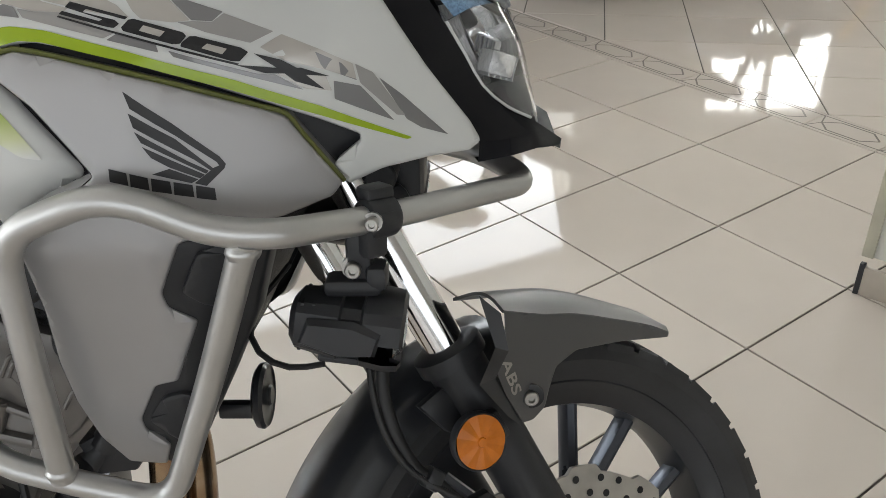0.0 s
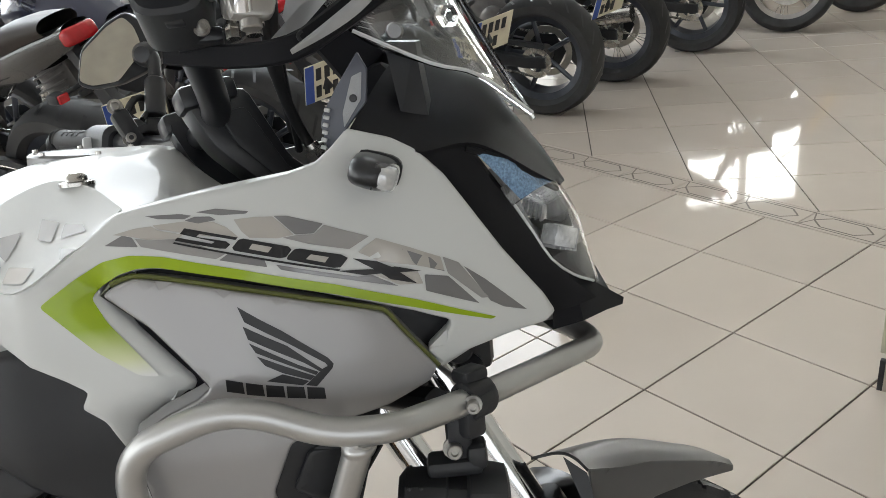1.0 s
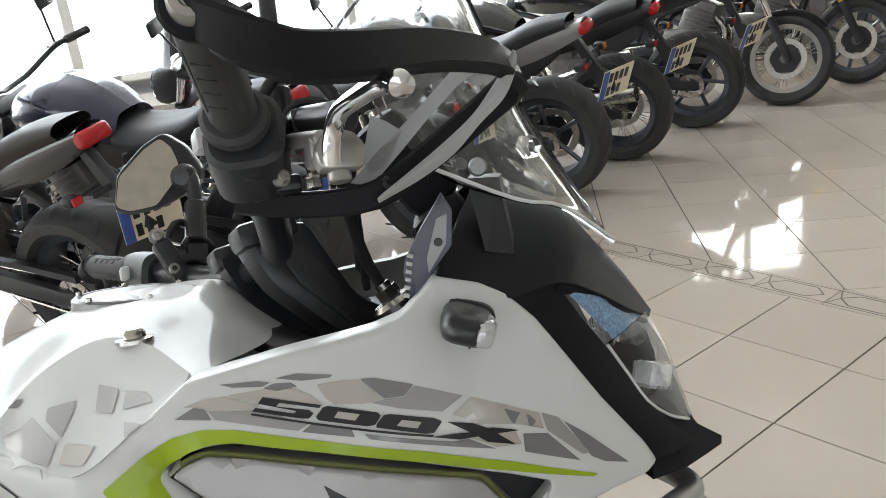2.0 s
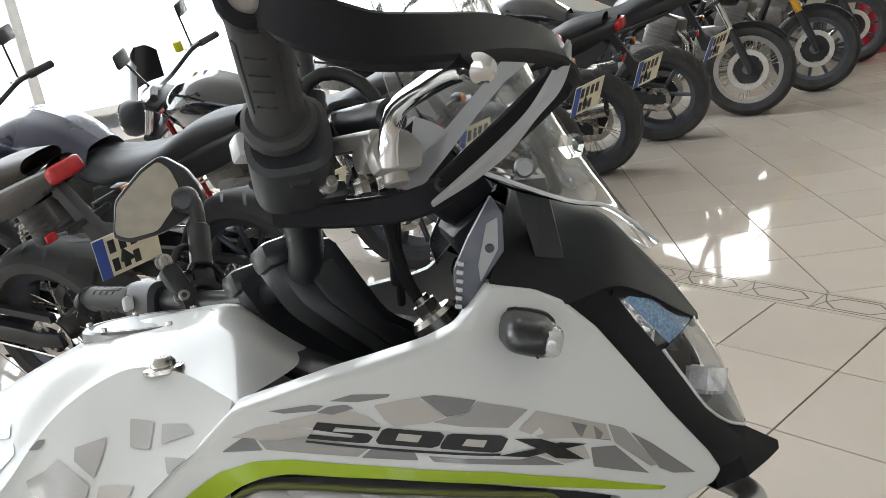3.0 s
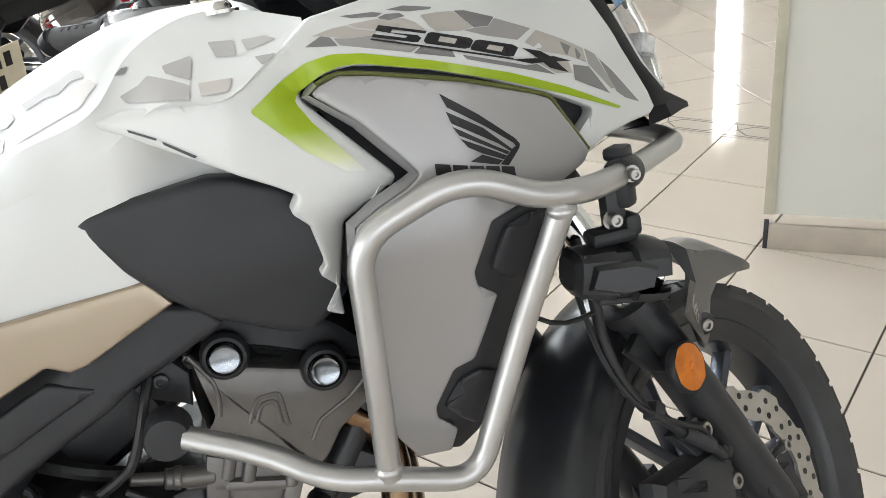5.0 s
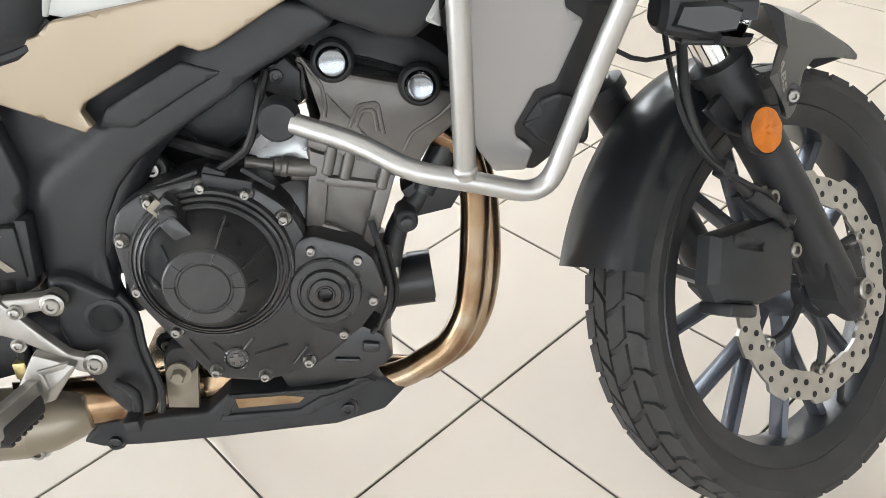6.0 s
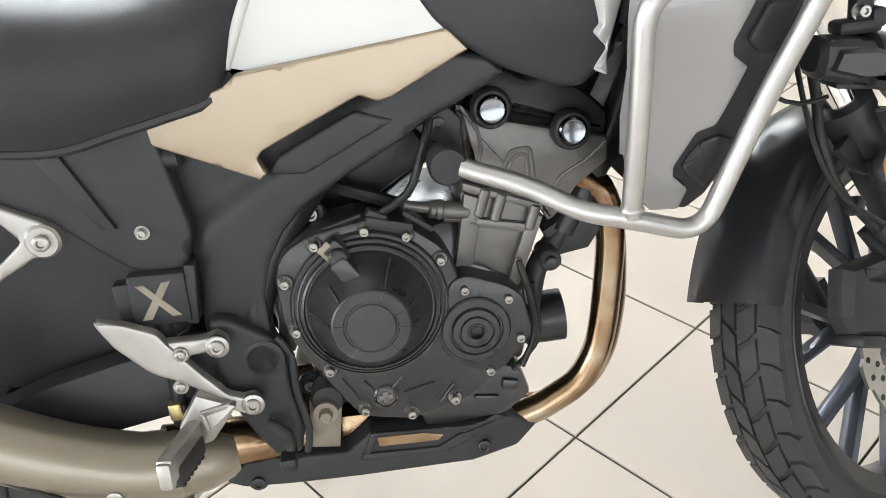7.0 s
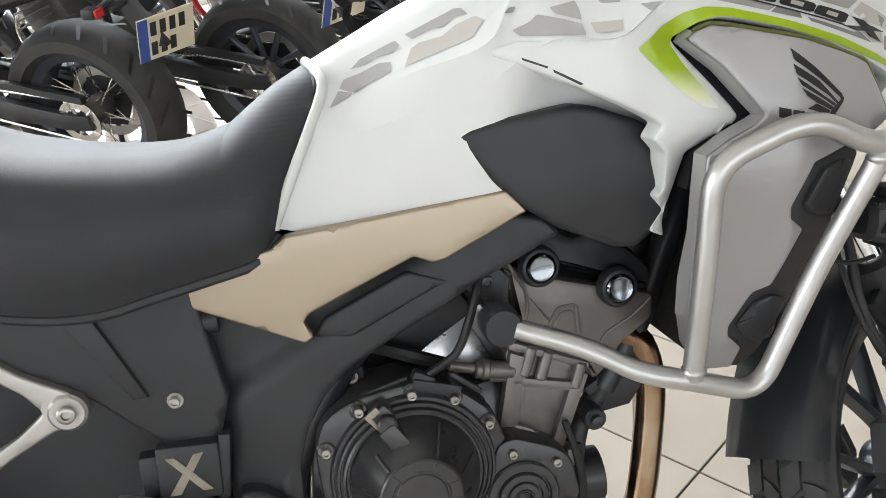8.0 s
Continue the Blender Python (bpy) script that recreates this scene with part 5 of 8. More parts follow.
for s in (-1, 1):
    f = Matrix.Diagonal((1, -s, 1, 1))
    cb = part("crash_bar", join(tube(fillet(bar_up, 0.032, 8), 0.0106, 18), tube(fillet(bar_low, 0.034, 8), 0.0106, 18)), M_TUBE, moto, "brushed silver tubular crash bar", m=f)
    for a, r in (((-0.482, -0.2475, 0.6135), 0.0122), ((-0.3115, -0.281, 0.8065), 0.0122)):
        part("weld", lathe([(0.0105, -0.005), (r, -0.002), (r + 0.0006, 0), (r, 0.002), (0.0105, 0.005)], axis="z", seg=18, at=a), M_TUBE, cb, m=f)
    part("bar_end_mount", lathe([(0, 0.0), (0.019, 0.0), (0.0205, 0.004), (0.0205, 0.030), (0.018, 0.034), (0, 0.034)], seg=26, at=(-0.654, -0.162, 0.667)), M_BLACK, cb, "black rubber crash bar mount", m=f)
    cl = part("bar_clamp", join(lathe([(0.0108, -0.013), (0.0150, -0.012), (0.0162, -0.009), (0.0162, 0.009), (0.0150, 0.012), (0.0108, 0.013)], axis="x", seg=20, at=(-0.226, -0.218, 0.811), turn=Matrix.Rotation(radians(44), 4, "Z")), box((0.020, 0.022, 0.028), (-0.232, -0.222, 0.796), 0.005, (0, 0, 40)), box((0.024, 0.020, 0.012), (-0.228, -0.214, 0.829), 0.004, (0, 0, 40)), box((0.026, 0.012, 0.014), (-0.222, -0.228, 0.812), 0.004, (0, 0, 44))), M_BLACK, cb, "black lamp clamp on the crash bar", m=f)
    part("clamp_bolt", bolt((-0.228, -0.242, 0.813), 0.005, 0.004), M_BOLT, cb, m=f)
    # auxiliary lamp hanging below
    L = Matrix.Translation((-0.250, -0.224, 0.728)) @ Matrix.Rotation(radians(8), 4, "Y") @ Matrix.Diagonal((0.88, 0.92, 0.78, 1))
    rear = facets([rounded(0.0, 0.002, 0.020, 0.018, -0.050, 12), rounded(0.0, 0.002, 0.029, 0.026, -0.044, 12), rounded(0.0, 0.0, 0.033, 0.031, -0.008, 12), rounded(0.0, 0.0, 0.030, 0.028, -0.006, 12), rounded(0.0, 0.0, 0.030, 0.028, 0.012, 12)], True)
    front = facets([rounded(0.0, 0.0, 0.029, 0.027, 0.010, 16), rounded(0.0, 0.0, 0.036, 0.034, 0.013, 16), rounded(0.0, 0.0, 0.0385, 0.0365, 0.032, 16), rounded(0.0, 0.0, 0.037, 0.035, 0.045, 16), rounded(0.0, 0.0, 0.032, 0.030, 0.048, 16), rounded(0.0, 0.0, 0.030, 0.028, 0.038, 16)])
    spin = Matrix.Rotation(radians(-90), 4, "Z")
    body = join(rear, front)
    body.transform(spin)
    lamp = part("auxiliary_lamp", body, M_BLACK, moto, "black auxiliary lamp with angular housing", angle=28, m=f @ L)
    for y in (-1, 1):
        part("side_plate", facets([[(-0.040, y * 0.030, -0.010), (-0.034, y * 0.030, 0.016), (0.006, y * 0.034, 0.020), (0.030, y * 0.036, 0.012), (0.026, y * 0.036, -0.012), (-0.004, y * 0.034, -0.018)], [(-0.037, y * 0.036, -0.007), (-0.032, y * 0.036, 0.012), (0.005, y * 0.040, 0.015), (0.026, y * 0.042, 0.009), (0.023, y * 0.042, -0.009), (-0.003, y * 0.040, -0.014)]], True), M_GLOSSBLACK, lamp, "angular side plate", angle=20, m=f @ L)
    for k in range(4):
        part("cooling_rib", box((0.0035, 0.044, 0.050), (-0.040 + 0.010 * k, 0, 0.002), 0.0012), M_BLACK, lamp, m=f @ L)
    part("lamp_foot", box((0.044, 0.040, 0.008), (-0.002, 0, -0.030), 0.003), M_BLACK, lamp, m=f @ L)
    part("lamp_lens", lathe([(0.0, 0.050), (0.02, 0.048), (0.031, 0.040)], axis="x", seg=24), M_LENS, lamp, "clear lamp lens", m=f @ L)
    part("lamp_reflector", lathe([(0.0, 0.020), (0.012, 0.024), (0.030, 0.040)], axis="x", seg=24), M_REFLECTOR, lamp, m=f @ L)
    part("lamp_bracket", join(box((0.020, 0.020, 0.050), (-0.241, -0.218, 0.785), 0.006), box((0.044, 0.028, 0.014), (-0.246, -0.219, 0.759), 0.005), box((0.016, 0.028, 0.020), (-0.228, -0.219, 0.766), 0.005)), M_BLACK, lamp, m=f)
    part("lamp_bolt", bolt((-0.245, -0.230, 0.774), 0.0062, 0.005), M_BOLT, lamp, m=f)
    part("lamp_wire", tube(smooth_path([(-0.272, -0.224, 0.694), (-0.30, -0.222, 0.690), (-0.325, -0.215, 0.70), (-0.335, -0.19, 0.72), (-0.31, -0.15, 0.75)]), 0.0026, 6), M_CABLE, lamp, m=f)

# ---- engine ----
def on_side(y, *points):
    """Places in (x, z) set at one depth."""
    return [(x, y, z) for x, z in points]


eng = part("crankcase", box((0.24, 0.24, 0.20), (-0.73, 0, 0.47), 0.03, (0, -12, 0)), M_COVER, moto, "black engine crankcase")
part("gearbox", box((0.20, 0.18, 0.10), (-0.83, 0, 0.56), 0.02), M_COVER, eng)
part("sump", box((0.16, 0.16, 0.08), (-0.65, 0, 0.40), 0.02), M_COVER, eng)
part("side_case", slab([(-0.854, 0.552), (-0.844, 0.583), (-0.812, 0.602), (-0.749, 0.611), (-0.702, 0.598), (-0.664, 0.564), (-0.650, 0.520), (-0.655, 0.47), (-0.636, 0.418), (-0.620, 0.398), (-0.664, 0.368), (-0.726, 0.354), (-0.786, 0.368), (-0.822, 0.43), (-0.852, 0.488)], -0.159, -0.09, 0.006, 0.014), M_COVER, eng, "black clutch side case")
cc = (-0.755, -0.158, 0.512)
part("clutch_cover", lathe([(0.0880, -0.02), (0.0880, 0.004), (0.0860, 0.0075), (0.0838, 0.0075), (0.0830, 0.0050), (0.0815, 0.0050), (0.0805, 0.0105), (0.0785, 0.0115), (0.0775, 0.0090), (0.0760, 0.0090), (0.0750, 0.0150), (0.0725, 0.0165), (0.0712, 0.0130), (0.0690, 0.0130), (0.0672, 0.0210),
                            (0.0440, 0.0545), (0.0425, 0.0575), (0.0405, 0.0590), (0.0300, 0.0590), (0.0288, 0.0575), (0.0268, 0.0575), (0.0255, 0.0590), (0, 0.0592)], seg=72, at=cc), M_COVER, eng, "domed black clutch cover", angle=24)
for a, k in ((64, 1.0), (20, 1.0), (172, 1.0), (132, 0.6), (-52, 0.35), (-128, 0.35), (-8, 0.35)):
    c, t = math.cos(radians(a)), math.sin(radians(a))
    p, q = (cc[0] + 0.0435 * c, cc[1] - 0.0555, cc[2] + 0.0435 * t), (cc[0] + (0.0435 + 0.023 * k) * c, cc[1] - 0.0555 + 0.0335 * k, cc[2] + (0.0435 + 0.023 * k) * t)
    part("cover_rib", tube([p, q], 0.0022, 6), M_COVER, eng)
    part("cover_tick", rod((cc[0] + 0.0275 * c, cc[1] - 0.0590, cc[2] + 0.0275 * t), (cc[0] + 0.0400 * c, cc[1] - 0.0588, cc[2] + 0.0400 * t), 0.0009, seg=6), M_COVER, eng)
hexagon_hole = lathe([(0.0085, 0.0105), (0.0085, 0.0035), (0, 0.0035)], seg=6, at=(-0.641, -0.163, 0.464))
part("crank_cover", join(lathe([(0.0400, -0.02), (0.0400, 0.0030), (0.0380, 0.0050), (0.0310, 0.0055), (0.0300, 0.0030), (0.0282, 0.0030), (0.0274, 0.0060), (0.0262, 0.0075), (0.0205, 0.0080), (0.0196, 0.0055), (0.0180, 0.0055), (0.0170, 0.0085), (0.0110, 0.0090), (0.0100, 0.0105), (0.0085, 0.0105)], seg=56, at=(-0.641, -0.163, 0.464)), hexagon_hole,
                         slab([(-0.676, 0.49), (-0.664, 0.526), (-0.646, 0.532), (-0.600, 0.512), (-0.583, 0.496), (-0.575, 0.452), (-0.586, 0.436), (-0.618, 0.400), (-0.65, 0.41), (-0.685, 0.44)], -0.163, -0.11, 0.005, 0.014)), M_COVER, eng, "round black crank cover", angle=26)
for x, z in ((-0.8426, 0.5524), (-0.8045, 0.591), (-0.749, 0.600), (-0.7053, 0.5876), (-0.6715, 0.554), (-0.840, 0.493), (-0.8114, 0.438), (-0.7796, 0.380), (-0.7264, 0.366), (-0.674, 0.377), (-0.6294, 0.408), (-0.591, 0.4455), (-0.601, 0.4965), (-0.649, 0.5145)):
    part("cover_boss", lathe([(0.0100, -0.03), (0.0100, 0.001), (0.0085, 0.0025), (0, 0.0025)], seg=16, at=(x, -0.158, z)), M_COVER, eng)
    part("cover_bolt", bolt((x, -0.1645, z), 0.0052, 0.0048), M_BOLT, eng, "silver cover bolt")
for run in (((-0.8006, 0.424), (-0.7854, 0.393)), ((-0.7758, 0.4157), (-0.7673, 0.4032)), ((-0.7306, 0.4154), (-0.7444, 0.4019)), ((-0.7324, 0.3936), (-0.6943, 0.4011)), ((-0.6725, 0.396), (-0.6917, 0.3746))):
    part("case_rib", tube(on_side(-0.1595, *run), 0.0018, 6), M_COVER, eng)
part("lower_case", slab([(-0.722, 0.355), (-0.676, 0.392), (-0.614, 0.397), (-0.588, 0.380), (-0.578, 0.346), (-0.613, 0.322), (-0.710, 0.318)], -0.128, -0.02, 0.006, 0.008), M_COVER, eng, "black lower crankcase")
part("drain_boss", join(box((0.020, 0.010, 0.014), (-0.604, -0.130, 0.366), 0.003, (0, 14, 0)), box((0.030, 0.008, 0.006), (-0.634, -0.129, 0.352), 0.002, (0, 10, 0))), M_COVER, eng)
part("sight_glass", lathe([(0.0145, -0.004), (0.0145, 0.0015), (0.0125, 0.003), (0.0110, 0.0005), (0, 0.0010)], seg=24, at=(-0.754, -0.160, 0.392)), M_SIGHT, eng, "dark oil level window")
part("sight_cross", join(box((0.016, 0.0012, 0.006), (-0.754, -0.1618, 0.392), 0.0004), box((0.006, 0.0012, 0.014), (-0.754, -0.1618, 0.392), 0.0004)), M_ENGINE, eng)
part("clutch_lug", join(box((0.020, 0.040, 0.040), (-0.771, -0.180, 0.567), 0.004, (0, -32, 0)), rod((-0.779, -0.165, 0.585), (-0.779, -0.198, 0.585), 0.010), box((0.022, 0.020, 0.016), (-0.784, -0.178, 0.592), 0.003, (0, -38, 0))), M_COVER, eng, "black clutch release lug")
part("lug_plate", box((0.016, 0.004, 0.020), (-0.7885, -0.186, 0.5905), 0.001, (0, -38, 0)), M_DULL, eng)
part("rear_case", join(box((0.020, 0.05, 0.11), (-0.852, -0.105, 0.505), 0.006, (0, 8, 0)), rod((-0.856, -0.10, 0.548), (-0.872, -0.10, 0.556), 0.010)), M_COVER, eng)
part("starter_flange", join(box((0.014, 0.05, 0.022), (-0.571, -0.105, 0.478), 0.003), box((0.018, 0.04, 0.016), (-0.568, -0.105, 0.455), 0.003), rod((-0.580, -0.11, 0.438), (-0.564, -0.11, 0.438), 0.009), box((0.010, 0.04, 0.06), (-0.578, -0.10, 0.455), 0.002, (0, 6, 0))), M_ALU, eng, "cast aluminium starter flange")
# cylinder block leans forward
cyl = part("cylinder_block", slab([(-0.630, 0.622), (-0.551, 0.584), (-0.548, 0.572), (-0.590, 0.489), (-0.600, 0.484), (-0.656, 0.511), (-0.658, 0.525), (-0.638, 0.581), (-0.640, 0.614)], -0.124, 0.124, 0.006, 0.006), M_ENGINE, moto, "grey cylinder block with ribs")
for outline in ([(-0.635, 0.616), (-0.614, 0.606), (-0.636, 0.514), (-0.656, 0.522)], [(-0.564, 0.583), (-0.548, 0.576), (-0.583, 0.492), (-0.598, 0.497)], [(-0.636, 0.588), (-0.556, 0.567), (-0.559, 0.556), (-0.639, 0.577)], [(-0.636, 0.629), (-0.547, 0.590), (-0.547, 0.581), (-0.637, 0.619)]):
    part("block_rib", slab(outline, -0.1325, -0.12, 0.004), M_ENGINE, cyl)
for x, z, k in ((-0.622, 0.586, 1.0), (-0.604, 0.578, 1.0), (-0.566, 0.562, 0.9)):
    part("block_stud", rod((x, -0.129, z), (x + 0.012 * k, -0.129, z + 0.032 * k), 0.0068, cap=0.002), M_ENGINE, cyl)
part("block_foot", tube(smooth_path(on_side(-0.128, (-0.660, 0.514), (-0.646, 0.528), (-0.622, 0.521), (-0.602, 0.502), (-0.590, 0.490))), 0.0050, 8), M_ENGINE, cyl)
head = part("cylinder_head", slab([(-0.634, 0.717), (-0.613, 0.700), (-0.546, 0.679), (-0.468, 0.656), (-0.470, 0.628), (-0.507, 0.603), (-0.524, 0.579), (-0.541, 0.565), (-0.552, 0.586), (-0.626, 0.625), (-0.636, 0.636), (-0.623, 0.651), (-0.630, 0.675)], -0.127, 0.127, 0.006, 0.004), M_ENGINE, moto, "dark grey cylinder head")
for run in (((-0.590, 0.634), (-0.578, 0.656), (-0.557, 0.657), (-0.555, 0.622)), ((-0.583, 0.634), (-0.5745, 0.650), (-0.5615, 0.650), (-0.561, 0.626)), ((-0.629, 0.712), (-0.612, 0.682), (-0.6105, 0.662), (-0.614, 0.648)), ((-0.472, 0.652), (-0.494, 0.634), (-0.525, 0.619), (-0.536, 0.601))):
    part("head_moulding", tube(fillet(on_side(-0.1265, *run), 0.006, 4), 0.0024, 8), M_ENGINE, head)
part("head_cover", slab([(-0.650, 0.705), (-0.62, 0.735), (-0.575, 0.745), (-0.553, 0.728), (-0.53, 0.735), (-0.49, 0.71), (-0.462, 0.68), (-0.468, 0.652), (-0.56, 0.690), (-0.635, 0.716)], -0.118, 0.118, 0.012, 0.010), M_BLACK, moto, "black cylinder head cover")
for q in ((-0.5965, -0.128, 0.7065), (-0.5110, -0.128, 0.6715)):
    cp = part("cap_ring", lathe([(0.0160, -0.012), (0.0225, -0.002), (0.0225, 0.006), (0.0195, 0.011), (0.0165, 0.012), (0.0160, 0.009)], seg=36, at=q), M_BLACK, head)
    part("cam_cap", lathe([(0.0152, 0.004), (0.0152, 0.0125), (0.0132, 0.0148), (0.0105, 0.0138), (0, 0.0140)], seg=36, at=q), M_PLUG, head, "polished chrome plug")
part("oil_filter", join(rod((-0.575, -0.06, 0.412), (-0.520, -0.06, 0.414), 0.032), *[rod((-0.523 - 0.007 * k, -0.06, 0.4138), (-0.526 - 0.007 * k, -0.06, 0.4138), 0.0332) for k in range(4)]), M_GLOSSBLACK, moto, "black oil filter")
part("coolant_hose", tube(smooth_path([(-0.575, -0.12, 0.44), (-0.555, -0.10, 0.50), (-0.525, -0.09, 0.535), (-0.495, -0.08, 0.575), (-0.45, -0.06, 0.62)]), 0.013, 14), M_BLACK, moto, "black coolant hose")
part("pump_pipe", join(rod((-0.676, -0.130, 0.603), (-0.632, -0.124, 0.592), 0.0100), rod((-0.704, -0.134, 0.613), (-0.676, -0.130, 0.604), 0.0062), rod((-0.668, -0.130, 0.602), (-0.660, -0.130, 0.600), 0.0115), rod((-0.660, -0.126, 0.590), (-0.640, -0.124, 0.586), 0.006)), M_ENGINE, moto, "dark metal fitting")
for pts, r in (([(-0.664, -0.14, 0.706), (-0.6705, -0.148, 0.690), (-0.684, -0.15, 0.655), (-0.698, -0.15, 0.630), (-0.727, -0.15, 0.614), (-0.742, -0.15, 0.607)], 0.0048), ([(-0.742, -0.15, 0.607), (-0.765, -0.152, 0.597), (-0.785, -0.155, 0.590)], 0.0018), ([(-0.59, -0.15, 0.40), (-0.572, -0.15, 0.44), (-0.574, -0.15, 0.49), (-0.582, -0.14, 0.53)], 0.004), ([(-0.60, -0.14, 0.39), (-0.566, -0.14, 0.43), (-0.568, -0.14, 0.50)], 0.003),
               ([(-0.70, -0.10, 0.60), (-0.74, -0.12, 0.625), (-0.79, -0.10, 0.64), (-0.84, -0.08, 0.65)], 0.008)):
    part("engine_cable", tube(smooth_path(pts), r, 8), M_CABLE, moto)
part("hose_clip", box((0.024, 0.016, 0.012), (-0.734, -0.150, 0.611), 0.003, (0, 28, 0)), M_BLACK, moto)
part("frame_lug", slab([(-0.8194, 0.610), (-0.8046, 0.6243), (-0.7855, 0.6036), (-0.8136, 0.590)], -0.104, -0.09, 0.002), M_BLACK, moto, "black frame lug")
part("loom_plate", join(box((0.052, 0.006, 0.014), (-0.722, -0.158, 0.600), 0.002, (0, 18, 0)), box((0.04, 0.006, 0.006), (-0.690, -0.155, 0.600), 0.002, (0, 40, 0)), box((0.05, 0.006, 0.004), (-0.775, -0.150, 0.608), 0.001, (0, -14, 0))), M_BLACK, moto, "black wiring bracket over the clutch case")
# Black block added so the open frame bay reads as a dark void.
part("bay_filler", box((0.20, 0.12, 0.14), (-0.745, 0, 0.665), 0.02, (0, -32, 0)), M_INK, moto, "black filler that keeps the open frame bay dark")
part("head_bracket", slab([(-0.680, 0.697), (-0.643, 0.716), (-0.630, 0.700), (-0.634, 0.668), (-0.640, 0.672), (-0.668, 0.684)], -0.136, -0.118, 0.003), M_BLACK, moto)
part("bracket_bolt", bolt((-0.655, -0.138, 0.699), 0.0075, 0.003), M_GLOSSBLACK, moto)
part("throttle_body", join(box((0.10, 0.20, 0.07), (-0.72, 0, 0.66), 0.015, (0, -30, 0)), rod((-0.70, -0.06, 0.65), (-0.70, 0.06, 0.65), 0.024)), M_BLACK, moto)
part("engine_hanger", join(slab([(-0.545, 0.545), (-0.50, 0.57), (-0.468, 0.545), (-0.49, 0.515), (-0.53, 0.51)], -0.10, -0.06, 0.005), rod((-0.543, -0.13, 0.519), (-0.543, -0.09, 0.519), 0.013)), M_BLACK, moto)
part("hanger_bolt", bolt((-0.543, -0.134, 0.519), 0.007, 0.004, socket=False), M_GLOSSBLACK, moto)
part("main_frame", both_sides(join(tube(fillet([(-0.36, -0.06, 0.90), (-0.60, -0.11, 0.76), (-0.80, -0.12, 0.66), (-0.90, -0.12, 0.50), (-0.88, -0.12, 0.36)], 0.06), 0.021, 14), tube(fillet([(-0.35, -0.05, 0.86), (-0.47, -0.09, 0.62), (-0.52, -0.09, 0.54)], 0.03), 0.016, 12))), M_GLOSSBLACK, moto, "black tubular steel frame")
part("radiator", box((0.035, 0.34, 0.26), (-0.37, 0, 0.70), 0.006, (0, 27, 0)), surface("radiator_core", (0.02, 0.02, 0.02), 0.6, 0.2, 700, 30, 0.9, 0.003), moto, "black finned radiator core")
part("horn", join(lathe([(0.0, -0.010), (0.030, -0.010), (0.036, -0.006), (0.037, 0.0), (0.034, 0.004), (0.030, 0.002), (0.012, 0.005), (0.010, 0.008), (0.0, 0.008)], axis="x", seg=36, at=(-0.345, -0.132, 0.617), turn=Matrix.Diagonal((0.8, 0.82, 0.82, 1))), box((0.05, 0.012, 0.016), (-0.368, -0.12, 0.596), 0.003)), M_GLOSSBLACK, moto, "round black steel horn")

# exhaust: two header pipes, collector, silencer
for y, dx, dz in ((-0.090, -0.006, 0.0), (-0.045, 0.013, -0.022)):
    run = [(-0.500, 0.610), (-0.470, 0.585), (-0.457, 0.535), (-0.462, 0.454), (-0.472, 0.394), (-0.485, 0.359), (-0.505, 0.330), (-0.536, 0.311), (-0.571, 0.296), (-0.640, 0.288), (-0.700, 0.290)]
    part("header_pipe", tube(smooth_path([(x + dx * min(1, k / 3), y, z + dz * min(1, k / 3) * (k < 9)) for k, (x, z) in enumerate(run)]), 0.0180, 20), M_HEADER, moto, "heat-tinted stainless header pipe")
part("collector", tube(smooth_path([(-0.69, -0.045, 0.29), (-0.78, -0.05, 0.30), (-0.88, -0.10, 0.325), (-0.97, -0.13, 0.345), (-1.02, -0.15, 0.36)]), 0.03, 20), M_HEADER, moto, "heat-tinted steel collector pipe")
part("collector_box", box((0.22, 0.16, 0.075), (-0.80, -0.02, 0.30), 0.02, (0, 3, 0)), M_HEADER, moto)
sil = part("silencer", tube(smooth_path([(-1.000, -0.160, 0.345), (-1.03, -0.166, 0.351), (-1.07, -0.174, 0.364), (-1.17, -0.187, 0.420), (-1.42, -0.195, 0.585), (-1.58, -0.195, 0.69)], 0.02), 0.041, 30), M_SHELL, moto, "champagne silver silencer shell")
part("silencer_cone", tube([(-0.938, -0.148, 0.340), (-0.946, -0.150, 0.340), (-0.972, -0.155, 0.341), (-1.005, -0.161, 0.346)], 0.04, 30, radii=[0.020, 0.026, 0.035, 0.0412]), M_SHELL, sil)
part("silencer_slot", box((0.14, 0.004, 0.004), (-1.128, -0.2195, 0.370), 0.0, (0, 33, 0)), M_INK, sil)
part("silencer_bolt", join(lathe([(0.016, -0.004), (0.015, 0.001), (0.011, 0.0), (0, 0.0)], seg=24, at=(-1.064, -0.210, 0.348)), bolt((-1.064, -0.212, 0.348), 0.009, 0.004)), M_BOLT, sil)
part("silencer_bracket_bolt", bolt((-0.992, -0.180, 0.318), 0.009, 0.008), M_BOLT, sil)

# belly guard
def keel(x, z):
    """How far out the belly guard lies."""
    return -0.135 + 0.35 * max(0, x + 0.66) - 0.10 * max(0, 0.30 - z)


guard = part("belly_guard", panel([(-0.570, 0.286), (-0.588, 0.300), (-0.620, 0.324), (-0.639, 0.318), (-0.691, 0.322), (-0.780, 0.331), (-0.811, 0.307), (-0.864, 0.311), (-0.885, 0.309), (-0.904, 0.319), (-0.932, 0.319), (-0.963, 0.290), (-0.941, 0.280), (-0.881, 0.275), (-0.797, 0.271), (-0.697, 0.269), (-0.600, 0.266)], keel, 0.03, 0.010, 0.005, 0.004), M_BLACK, moto, "matt black belly guard with a slot")
